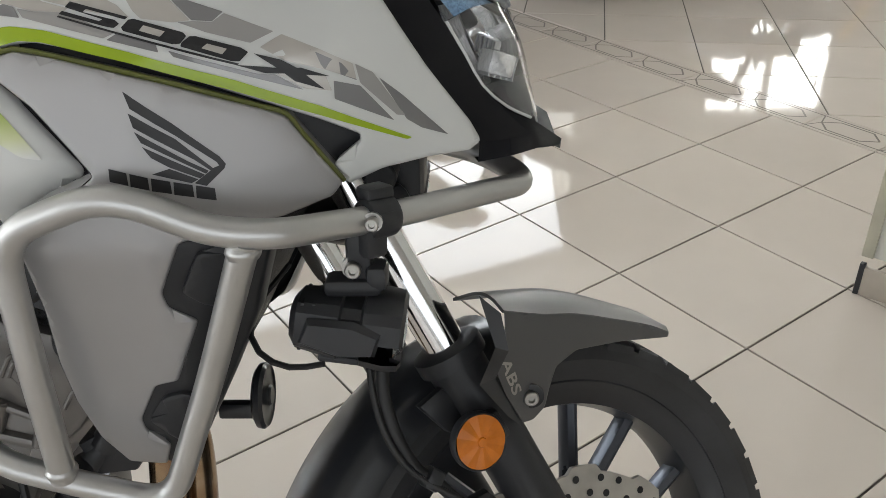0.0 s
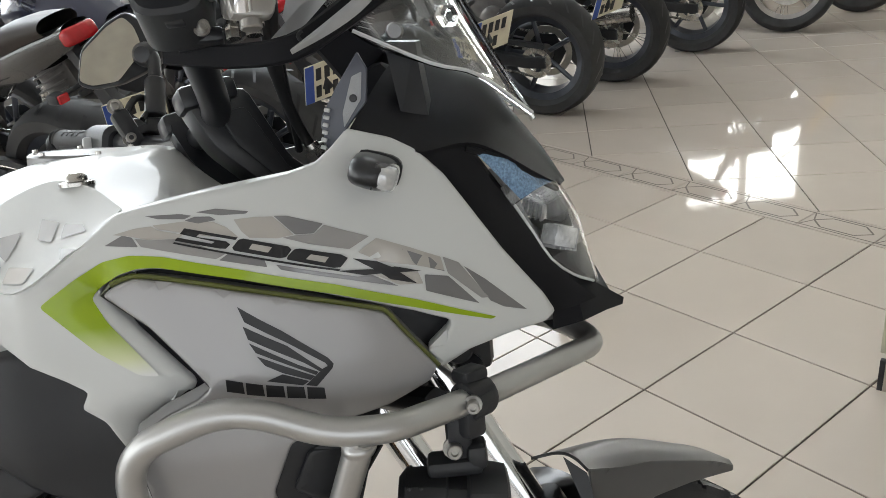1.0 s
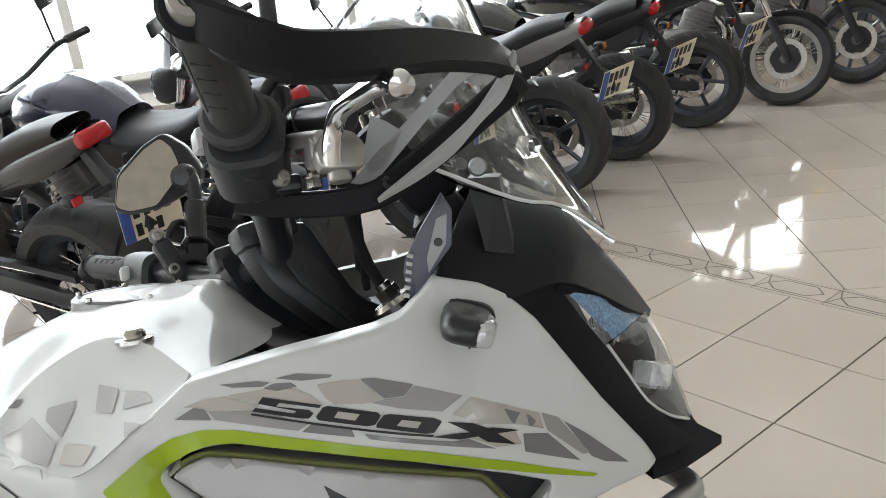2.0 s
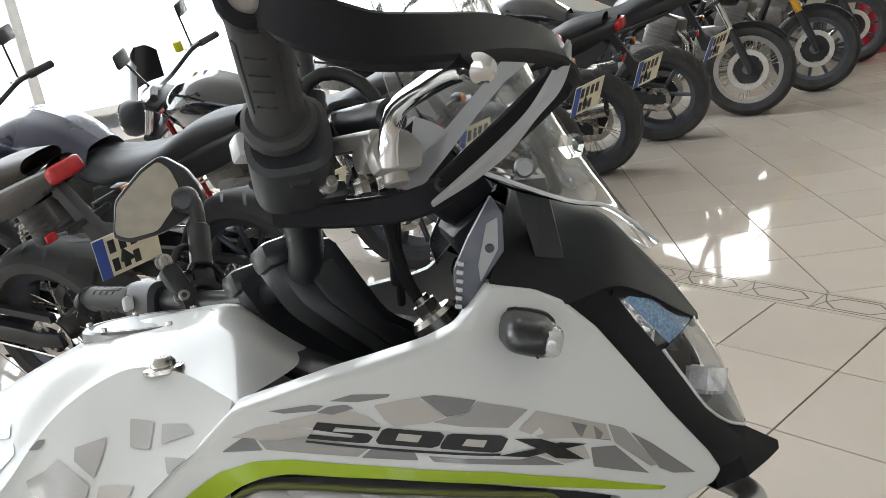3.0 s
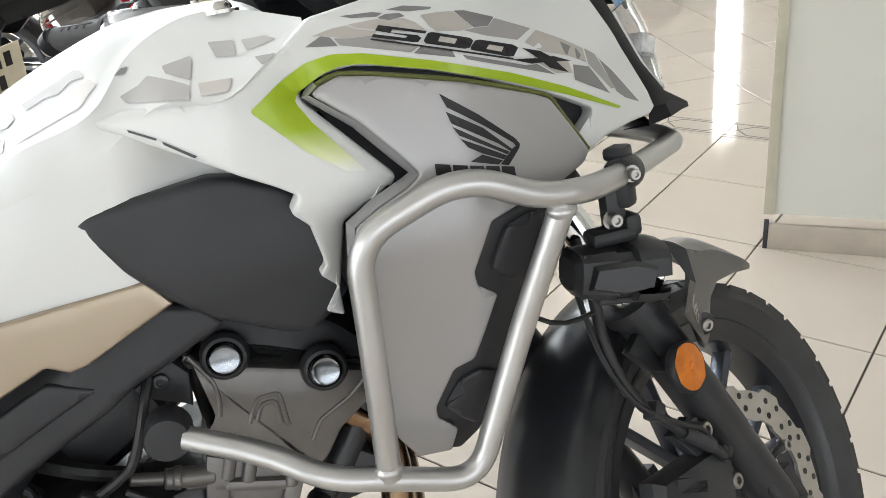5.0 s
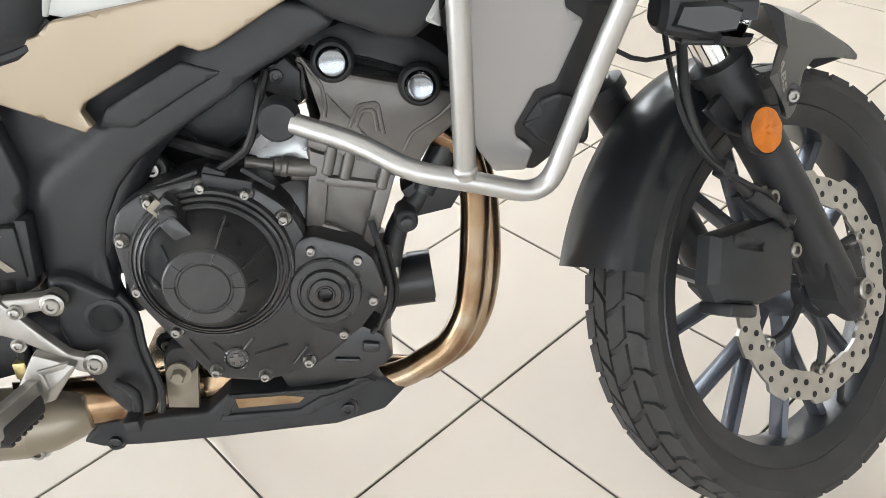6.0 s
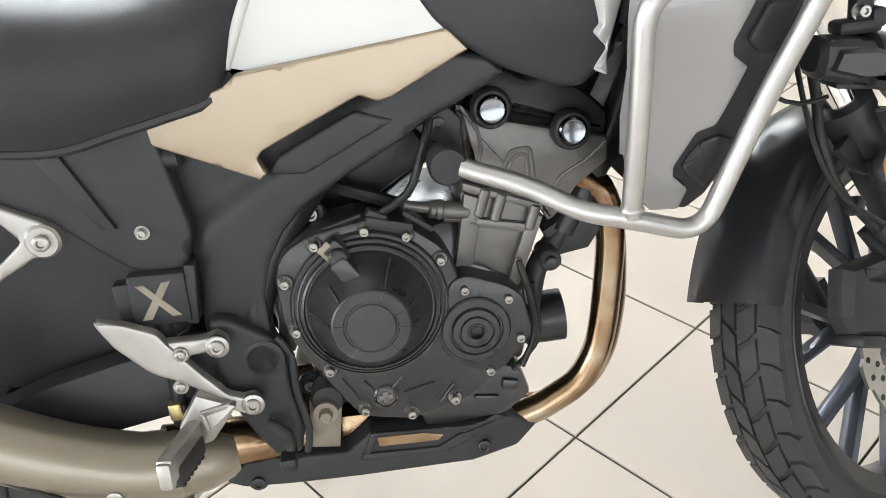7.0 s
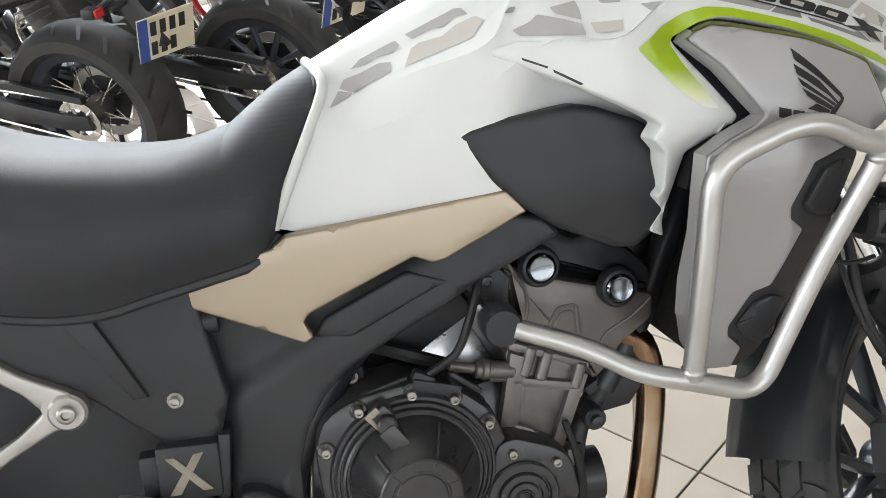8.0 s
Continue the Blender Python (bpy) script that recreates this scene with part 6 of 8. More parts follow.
part("guard_ridge", join(panel([(-0.793, 0.300), (-0.780, 0.330), (-0.640, 0.319), (-0.622, 0.323), (-0.612, 0.315), (-0.668, 0.312), (-0.690, 0.318), (-0.772, 0.325), (-0.783, 0.303)], lambda x, z: keel(x, z) - 0.004, 0.006, 0.010, 0.002, 0.002), panel([(-0.793, 0.303), (-0.700, 0.297), (-0.672, 0.311), (-0.612, 0.316), (-0.605, 0.309), (-0.660, 0.300), (-0.690, 0.288), (-0.798, 0.294)], lambda x, z: keel(x, z) - 0.004, 0.006, 0.010, 0.002, 0.002)), M_BLACK, guard, "raised rim round the slot")
part("guard_slot", panel([(-0.774, 0.322), (-0.716, 0.318), (-0.692, 0.312), (-0.700, 0.305), (-0.772, 0.309)], lambda x, z: keel(x, z) - 0.0006, 0, 0.010, 0, 0.001), M_HEADER, guard, "opening that shows the exhaust")
for x, z in ((-0.644, 0.284), (-0.925, 0.285)):
    part("guard_bolt", bolt((x, keel(x, z) - 0.002, z), 0.0085, 0.003), M_GLOSSBLACK, guard)
stand = part("stand_bracket", slab([(-0.846, 0.384), (-0.806, 0.386), (-0.820, 0.312), (-0.855, 0.318)], -0.128, -0.120, 0.001), M_DULL, moto, "dull bare steel bracket")
part("bracket_rubber", lathe([(0.0200, -0.02), (0.0200, 0.006), (0.0175, 0.010), (0, 0.010)], seg=28, at=(-0.824, -0.126, 0.384)), M_RUBBER, stand, "black rubber mount")
part("bracket_nut", join(lathe([(0.0145, -0.004), (0.0145, 0.001), (0, 0.001)], seg=24, at=(-0.828, -0.142, 0.371)), lathe([(0.0085, 0), (0.0085, 0.008), (0.0070, 0.010), (0, 0.010)], seg=6, at=(-0.828, -0.143, 0.371))), M_DULL, stand, "dull bracket nut")
part("side_stand", tube(fillet([(-0.86, 0.14, 0.36), (-0.93, 0.26, 0.13), (-0.95, 0.29, 0.060)], 0.03), 0.013, 12), M_BLACK, moto, "black side stand")
for q in ((-0.8435, -0.098, 0.3895), (-0.806, -0.108, 0.6105)):
    part("bolt_washer", lathe([(0.0155, -0.004), (0.0155, 0.001), (0.0135, 0.003), (0, 0.003)], seg=24, at=q), M_GLOSSBLACK, moto)
    part("engine_bolt", bolt(q, 0.0085, 0.010), M_BOLT, moto)

# foot peg bracket
HEEL = [(-1.049, 0.545), (-1.018, 0.537), (-0.986, 0.522), (-0.977, 0.506), (-0.952, 0.469), (-0.926, 0.435), (-0.911, 0.429), (-0.898, 0.431), (-0.890, 0.419), (-0.899, 0.407), (-0.913, 0.408), (-0.924, 0.414), (-0.955, 0.446), (-0.979, 0.463), (-0.996, 0.471), (-1.006, 0.479), (-1.034, 0.511), (-1.046, 0.535)]
ARM = [(-0.983, 0.508), (-0.938, 0.506), (-0.925, 0.511), (-0.914, 0.502), (-0.914, 0.491), (-0.925, 0.483), (-0.936, 0.489), (-0.958, 0.488), (-0.964, 0.478), (-0.980, 0.484)]
bracket = part("peg_bracket", join(panel(HEEL, lambda x, z: -0.178 + 0.05 * max(0, -0.99 - x), 0.010, 0.010, 0.004, 0.004), panel(ARM, lambda x, z: -0.174, 0.012, 0.010, 0.004, 0.004)), M_ALU, moto, "cast aluminium foot peg bracket with heel guard", angle=30)
for x, z in ((-0.925, 0.4975), (-0.901, 0.4195)):
    part("bracket_bolt", join(lathe([(0.0130, 0.0), (0.0130, 0.002), (0.011, 0.003), (0, 0.003)], seg=24, at=(x, -0.178, z)), bolt((x, -0.180, z), 0.0088, 0.005)), M_BOLT, bracket)
for x, z in ((-0.966, 0.493), (-0.974, 0.454)):
    part("heel_screw", join(lathe([(0.0085, -0.006), (0.0085, 0.001), (0, 0.001)], seg=18, at=(x, -0.177, z)), bolt((x, -0.179, z), 0.0058, 0.003)), M_BOLT, bracket)
part("peg_carrier", slab([(-0.958, 0.447), (-0.917, 0.426), (-0.951, 0.386), (-0.968, 0.383), (-0.978, 0.396), (-0.985, 0.409)], -0.190, -0.168, 0.003, 0.003), M_ALU, bracket, "cast aluminium peg carrier")
part("carrier_rib", join(slab([(-0.957, 0.428), (-0.922, 0.434), (-0.928, 0.427), (-0.952, 0.422)], -0.194, -0.188, 0.001), slab([(-0.957, 0.428), (-0.952, 0.422), (-0.950, 0.404), (-0.956, 0.402)], -0.194, -0.188, 0.001)), M_ALU, bracket)
pa, pb = Vector((-0.967, -0.190, 0.397)), Vector((-0.981, -0.274, 0.407))
pegm = Matrix.Translation(pa) @ (pb - pa).to_track_quat("Z", "Y").to_matrix().to_4x4()
part("peg_core", join(box((0.018, 0.028, 0.092), (0, 0.006, 0.044), 0.004), box((0.016, 0.030, 0.012), (0, 0.002, 0.088), 0.004)), M_ALU, bracket, "cast aluminium foot peg", m=pegm)
peg = part("foot_peg", box((0.022, 0.026, 0.078), (0, -0.006, 0.042), 0.007, seg=3), M_RUBBER, bracket, "black ribbed rubber peg cover", m=pegm)
for k in range(6):
    for x in (-0.0055, 0.0055):
        part("peg_rib", box((0.008, 0.004, 0.006), (x, -0.0195, 0.014 + 0.011 * k), 0.001), M_RUBBER, peg, m=pegm)
part("brake_pedal", tube(smooth_path([(-0.892, -0.165, 0.385), (-0.870, -0.175, 0.372), (-0.868, -0.188, 0.356)]), 0.006, 10), M_BLACK, moto, "black brake pedal arm")
part("pedal_pad", box((0.018, 0.024, 0.016), (-0.872, -0.196, 0.350), 0.003), M_BLACK, moto)
part("master_cylinder", join(rod((-0.99, -0.14, 0.45), (-0.985, -0.14, 0.53), 0.012), rod((-0.992, -0.14, 0.395), (-0.99, -0.14, 0.45), 0.008), box((0.02, 0.02, 0.03), (-0.992, -0.14, 0.40), 0.003)), M_BLACK, moto)
part("brass_fitting", box((0.016, 0.016, 0.022), (-0.995, -0.145, 0.408), 0.003), surface("brass", (0.55, 0.45, 0.22), 0.3, 0.9), moto)
xb = part("cover_box", box((0.062, 0.018, 0.060), (-0.979, -0.150, 0.553), 0.004, (0, 3, 0)), M_BLACK, moto, "black cover box with a bare metal cross")
part("box_flange", box((0.012, 0.03, 0.07), (-0.945, -0.140, 0.552), 0.002, (0, 8, 0)), M_BLACK, xb)
part("box_lug", box((0.02, 0.02, 0.05), (-1.018, -0.14, 0.548), 0.003), M_BLACK, xb)
part("cross_mark", join(slab([(-1.000, 0.573), (-0.991, 0.573), (-0.958, 0.533), (-0.968, 0.533)], -0.1605, -0.159, 0.0), slab([(-0.972, 0.573), (-0.962, 0.574), (-0.990, 0.532), (-1.001, 0.532)], -0.1602, -0.159, 0.0)), M_DULL, xb, "bare metal letter X")
# rear: subframe, swingarm, hanger
for f in (Matrix.Identity(4), Matrix.Diagonal((1, -1, 1, 1))):
    part("subframe_rail", tube([(-0.93, -0.13, 0.70), (-1.10, -0.13, 0.70), (-1.45, -0.11, 0.80)], 0.013, 12), M_BLACK, moto, "black rear subframe rail", m=f)
    part("subframe_stay", tube([(-0.95, -0.13, 0.57), (-1.06, -0.13, 0.655), (-1.30, -0.12, 0.76)], 0.012, 12), M_BLACK, moto, "black rear subframe stay", m=f)
    part("tail_side_cover", panel([(-0.95, 0.748), (-1.05, 0.735), (-1.25, 0.790), (-1.45, 0.850), (-1.47, 0.80), (-1.25, 0.705), (-1.13, 0.668), (-1.06, 0.640), (-1.02, 0.60), (-0.99, 0.575), (-0.95, 0.565), (-0.93, 0.62)], lambda x, z: -0.145, 0.02, 0.02, 0.006, 0.008), M_BLACK, moto, "matt black tail side cover", m=f)
    part("splash_panel", panel([(-0.98, 0.645), (-1.06, 0.66), (-1.20, 0.715), (-1.40, 0.76), (-1.40, 0.66), (-1.28, 0.60), (-1.22, 0.50), (-1.25, 0.45), (-1.17, 0.43), (-1.05, 0.45), (-0.97, 0.48)], lambda x, z: -0.085, 0.02, 0.02, 0.006, 0.01), M_BLACK, moto, "black inner splash panel", m=f)
part("strut_plate", slab([(-1.072, 0.726), (-1.045, 0.728), (-1.005, 0.636), (-1.02, 0.636)], -0.152, -0.135, 0.003), M_BLACK, moto)
hg = part("passenger_bracket", join(panel([(-1.19, 0.742), (-1.115, 0.679), (-1.075, 0.656), (-1.060, 0.637), (-1.072, 0.618), (-1.095, 0.618), (-1.135, 0.598), (-1.19, 0.565), (-1.19, 0.585), (-1.130, 0.617), (-1.102, 0.638), (-1.117, 0.659), (-1.19, 0.720)], lambda x, z: -0.156, 0.010, 0.012, 0.004, 0.005), lathe([(0.019, -0.01), (0.019, 0.004), (0.016, 0.007), (0, 0.007)], seg=26, at=(-1.080, -0.152, 0.636))), M_ALU, moto, "cast aluminium passenger peg bracket")
part("bracket_bolt", bolt((-1.080, -0.160, 0.636), 0.009, 0.005), M_BOLT, hg)
part("swingarm", both_sides(join(slab([(-0.90, 0.485), (-1.04, 0.475), (-1.14, 0.455), (-1.47, 0.345), (-1.47, 0.29), (-1.15, 0.37), (-0.92, 0.405)], -0.135, -0.098, 0.010, 0.012))), M_BLACK, moto, "black steel swingarm")
part("rear_hugger", arc_skin(0.338, radians(60), radians(196), 0.086, 0.07), M_BLACK, moto, "black rear tyre hugger", m=Matrix.Translation(REAR))
part("rear_shock", rod((-0.98, 0.0, 0.42), (-1.03, 0.0, 0.70), 0.03), M_BLACK, moto)

# ---- front end: nose, headlight, screen, controls ----
HOOD = [
    [(-0.262, 0, 1.085), (-0.262, -0.060, 1.080), (-0.280, -0.125, 1.058), (-0.303, -0.188, 1.022)],
    [(-0.222, 0, 1.062), (-0.224, -0.055, 1.058), (-0.240, -0.115, 1.035), (-0.258, -0.180, 0.998)],
    [(-0.188, 0, 1.045), (-0.191, -0.055, 1.042), (-0.200, -0.102, 1.022), (-0.214, -0.149, 0.999)],
    [(-0.165, 0, 1.016), (-0.168, -0.053, 1.014), (-0.176, -0.088, 1.002), (-0.186, -0.128, 0.986)],
    [(-0.141, 0, 0.982), (-0.143, -0.050, 0.980), (-0.149, -0.075, 0.974), (-0.158, -0.106, 0.966)],
    [(-0.124, 0, 0.952), (-0.125, -0.045, 0.950), (-0.127, -0.055, 0.949), (-0.131, -0.068, 0.948)],
]
hood = both_sides(loft(HOOD, 5, 5))
bmesh.ops.solidify(hood, geom=hood.faces[:], thickness=0.006)
nose = part("nose_cowl", hood, M_NOSE, moto, "matt black nose cowl over the headlight", angle=40)
CHEEK = [((-0.264, 1.008), (-0.211, -0.148, 0.999)), ((-0.241, 0.980), (-0.195, -0.138, 0.972)), ((-0.216, 0.942), (-0.177, -0.128, 0.945)), ((-0.190, 0.906), (-0.161, -0.122, 0.918)), ((-0.171, 0.884), (-0.147, -0.118, 0.893)), ((-0.157, 0.867), (-0.123, -0.106, 0.866)), ((-0.150, 0.849), (-0.104, -0.090, 0.847))]
BEAK = [
    [(-0.155, 0, 0.812), (-0.150, -0.126, 0.831), (-0.149, -0.127, 0.850), (-0.146, -0.117, 0.893), (-0.125, 0, 0.860)],
    [(-0.125, 0, 0.813), (-0.122, -0.121, 0.835), (-0.123, -0.109, 0.851), (-0.122, -0.089, 0.874), (-0.105, 0, 0.840)],
    [(-0.105, 0, 0.815), (-0.098, -0.104, 0.838), (-0.103, -0.089, 0.846), (-0.102, -0.069, 0.857), (-0.090, 0, 0.825)],
    [(-0.085, 0, 0.816), (-0.078, -0.078, 0.8345), (-0.077, -0.076, 0.836), (-0.075, -0.071, 0.839), (-0.068, 0, 0.815)],
]
beak = both_sides(join(facets(BEAK), facets([[BEAK[3][0]] * 2, [BEAK[3][1], BEAK[3][2]], [BEAK[3][4], BEAK[3][3]]])))
part("beak", beak, M_NOSE, moto, "pointed matt black beak", angle=22)
LENS = [
    [(-0.209, -0.147, 0.998), (-0.206, -0.146, 0.999), (-0.200, -0.140, 0.998), (-0.15, -0.05, 0.985)],
    [(-0.190, -0.136, 0.968), (-0.178, -0.130, 0.978), (-0.164, -0.112, 0.980), (-0.135, 0, 0.970)],
    [(-0.175, -0.127, 0.945), (-0.153, -0.114, 0.955), (-0.130, -0.072, 0.956), (-0.118, 0, 0.945)],
    [(-0.160, -0.121, 0.918), (-0.132, -0.102, 0.925), (-0.113, -0.062, 0.925), (-0.105, 0, 0.905)],
    [(-0.146, -0.117, 0.893), (-0.120, -0.096, 0.893), (-0.104, -0.058, 0.892), (-0.100, 0, 0.872)],
    [(-0.125, -0.100, 0.873), (-0.110, -0.084, 0.870), (-0.098, -0.058, 0.868), (-0.095, 0, 0.845)],
    [(-0.103, -0.075, 0.859), (-0.101, -0.069, 0.858), (-0.096, -0.060, 0.857), (-0.090, 0, 0.830)],
]


def set_back(rows, d):
    """The same rows moved inwards behind the lens."""
    return [[Vector(p) + Vector((-0.8 * d, 0.55 * d, 0)) for p in r] for r in rows]


for s in (-1, 1):
    f = Matrix.Diagonal((1, -s, 1, 1))
    strip = facets([[(x, fair(x, z) + 0.010, z), (x * .55 + q[0] * .45, (fair(x, z) * .55 + q[1] * .45) - 0.001, z * .55 + q[2] * .45), q, (q[0] - 0.012, q[1] + 0.016, q[2])] for (x, z), q in CHEEK])
    part("cheek", strip, M_NOSE, nose, "matt black strip beside the headlight", angle=50, m=f)
    lens = loft(LENS[2:], 5, 5)
    bmesh.ops.solidify(lens, geom=lens.faces[:], thickness=0.002)
    hl = part("headlight", lens, M_LENS, moto, "clear curved headlight with blue position lamp", angle=60, m=f)
    hl.visible_shadow = False
    part("position_lamp", loft([[Vector(r[0]).lerp(Vector(r[1]), 0.30)] + r[1:3] for r in set_back(LENS[:3], 0.0006)], 5, 4), M_BLUELENS, hl, "blue tinted position lamp", m=f)
    part("reflector", facets([[Vector(r[0]) + Vector((-0.003, 0.004, 0)), Vector(r[1]) + Vector((-0.030, 0.030, -0.004 * (i % 2))), Vector(r[2]) + Vector((-0.040 - 0.006 * (i % 2), 0.02, 0))] for i, r in enumerate(LENS[2:6])]), M_PRISM, hl, "faceted pale reflector", angle=10, m=f)
    part("lamp_shelf", facets([[(-0.146, -0.113, 0.893), (-0.105, -0.055, 0.895)], [(-0.122, -0.094, 0.872), (-0.100, -0.058, 0.866)], [(-0.104, -0.072, 0.859), (-0.098, -0.058, 0.857)]]), M_GLOSSBLACK, hl, m=f)
    part("lamp_prism", box((0.026, 0.020, 0.020), (-0.134, -0.094, 0.908), 0.003, (0, 18, 30)), M_PRISM, hl, "ribbed clear prism", m=f)
    for k in range(5):
        part("prism_rib", box((0.002, 0.022, 0.021), (-0.144 + 0.005 * k, -0.096 + 0.003 * k, 0.909 - 0.0016 * k), 0.0006, (0, 18, 30)), M_CLEAR, hl, m=f)
    part("lens_edge", tube(smooth_path([LENS[2][0], LENS[3][0], LENS[4][0], LENS[5][0], LENS[6][0]]), 0.0014, 6), M_EDGE, hl, m=f)
    part("hood_lip", tube(smooth_path([r[3] for r in HOOD[2:]]), 0.0035, 8), M_NOSE, nose, m=f)
    dash_side = part("dash_side", panel([(-0.290, 1.082), (-0.284, 1.069), (-0.287, 1.044), (-0.298, 1.032), (-0.320, 1.006), (-0.324, 1.029), (-0.322, 1.037), (-0.309, 1.057)], lambda x, z, s=s: s * 0.178, 0.010, 0.012, 0.001, 0.001, side=s), surface("blue_grey_plastic", (0.095, 0.102, 0.125), 0.36), moto, "blue-grey inner dash panel")
    part("dash_grille", panel([(-0.296, 1.064), (-0.288, 1.067), (-0.291, 1.046), (-0.306, 1.026), (-0.306, 1.037)], lambda x, z, s=s: s * 0.1795, 0.002, 0.012, 0.0, 0.001, side=s), surface("ribbed_grey_insert", (0.46, 0.47, 0.48), 0.40, 0.0, 2600, 14, 0.8, 0.001), dash_side, "ribbed grey insert")
    part("dash_mark", lathe([(0.0, 0.0010), (0.0026, 0.0010), (0.0031, 0.0)], seg=18, at=(-0.2965, s * 0.1800, 1.0475), turn=Matrix.Rotation(0 if s < 0 else math.pi, 4, "Z")), M_INK, dash_side, "round dark mark on the insert")
    for k in range(6):
        part("dash_tooth", box((0.0045, 0.004, 0.0030), (-0.3235 + 0.0012 * k, s * 0.180, 1.0125 + 0.0056 * k), 0.0006, (0, 20, 0)), M_PALE, dash_side)
    part("screen_mount", facets([[(-0.262, s * 0.150, 1.030), (-0.240, s * 0.138, 1.022), (-0.236, s * 0.118, 1.026), (-0.258, s * 0.126, 1.034)], [(-0.270, s * 0.150, 1.088), (-0.246, s * 0.140, 1.086), (-0.242, s * 0.120, 1.088), (-0.266, s * 0.128, 1.090)]], True), M_BLACK, moto, "black screen mount", angle=20)
    part("screen_screw", lathe([(0, 0.006), (0.007, 0.006), (0.009, 0.003), (0.009, 0), (0, 0)], seg=16, at=(-0.2606, s * 0.149, 1.096), turn=Matrix.Rotation(0 if s < 0 else math.pi, 4, "Z") @ Matrix.Diagonal((0.8, 0.8, 0.8, 1))), M_CAP, moto)
part("dashboard", join(box((0.05, 0.17, 0.09), (-0.315, 0.01, 1.105), 0.012, (0, -35, 0)), box((0.05, 0.20, 0.05), (-0.285, 0, 1.045), 0.01, (0, -30, 0))), M_NOSE, moto, "black instrument panel")
SCREEN = [
    [(-0.139, 0, 1.008), (-0.141, -0.030, 1.012), (-0.146, -0.057, 1.018)],
    [(-0.172, 0, 1.072), (-0.178, -0.065, 1.062), (-0.195, -0.112, 1.056)],
    [(-0.203, 0, 1.134), (-0.214, -0.085, 1.118), (-0.235, -0.150, 1.069)],
    [(-0.229, 0, 1.200), (-0.245, -0.090, 1.186), (-0.293, -0.160, 1.099)],
    [(-0.251, 0, 1.262), (-0.268, -0.085, 1.250), (-0.334, -0.156, 1.165)],
    [(-0.290, 0, 1.345), (-0.304, -0.070, 1.338), (-0.352, -0.120, 1.290)],
]
sb = both_sides(loft(SCREEN, 6, 6))
bmesh.ops.solidify(sb, geom=sb.faces[:], thickness=0.003)
scr = part("windscreen", sb, M_SHIELD, moto, "clear plastic windscreen", angle=60)
scr.visible_shadow = False
for f in (Matrix.Identity(4), Matrix.Diagonal((1, -1, 1, 1))):
    part("screen_rim", tube(smooth_path([r[2] for r in SCREEN[:4]]), 0.0016, 6), M_EDGE, scr, m=f)
part("screen_boss", lathe([(0.010, 0), (0.010, 0.008), (0.007, 0.011), (0.004, 0.008), (0, 0.008)], seg=6, at=(-0.220, -0.112, 1.106), turn=Matrix.Rotation(radians(35), 4, "Z")), M_SHIELD, moto, "clear screen boss")

for k in range(5):
    part("print_line", box((0.013 - 0.003 * (k == 4), 0.0004, 0.0005), (-0.2800 - 0.0008 * k, -0.1605, 1.117 - 0.0042 * k), 0.0, (0, 19, 0)), M_PALE, scr, "faint pale print on the screen")

hb = [(-0.572, -0.372, 1.106), (-0.552, -0.32, 1.092), (-0.522, -0.24, 1.074), (-0.480, -0.13, 1.040), (-0.462, -0.07, 1.030), (-0.460, 0, 1.030)]
part("handlebar", tube(fillet(hb + [(x, -y, z) for x, y, z in hb[-2::-1]], 0.03), 0.0135, 18), M_GLOSSBLACK, moto, "black tapered handlebar", m=STEER)
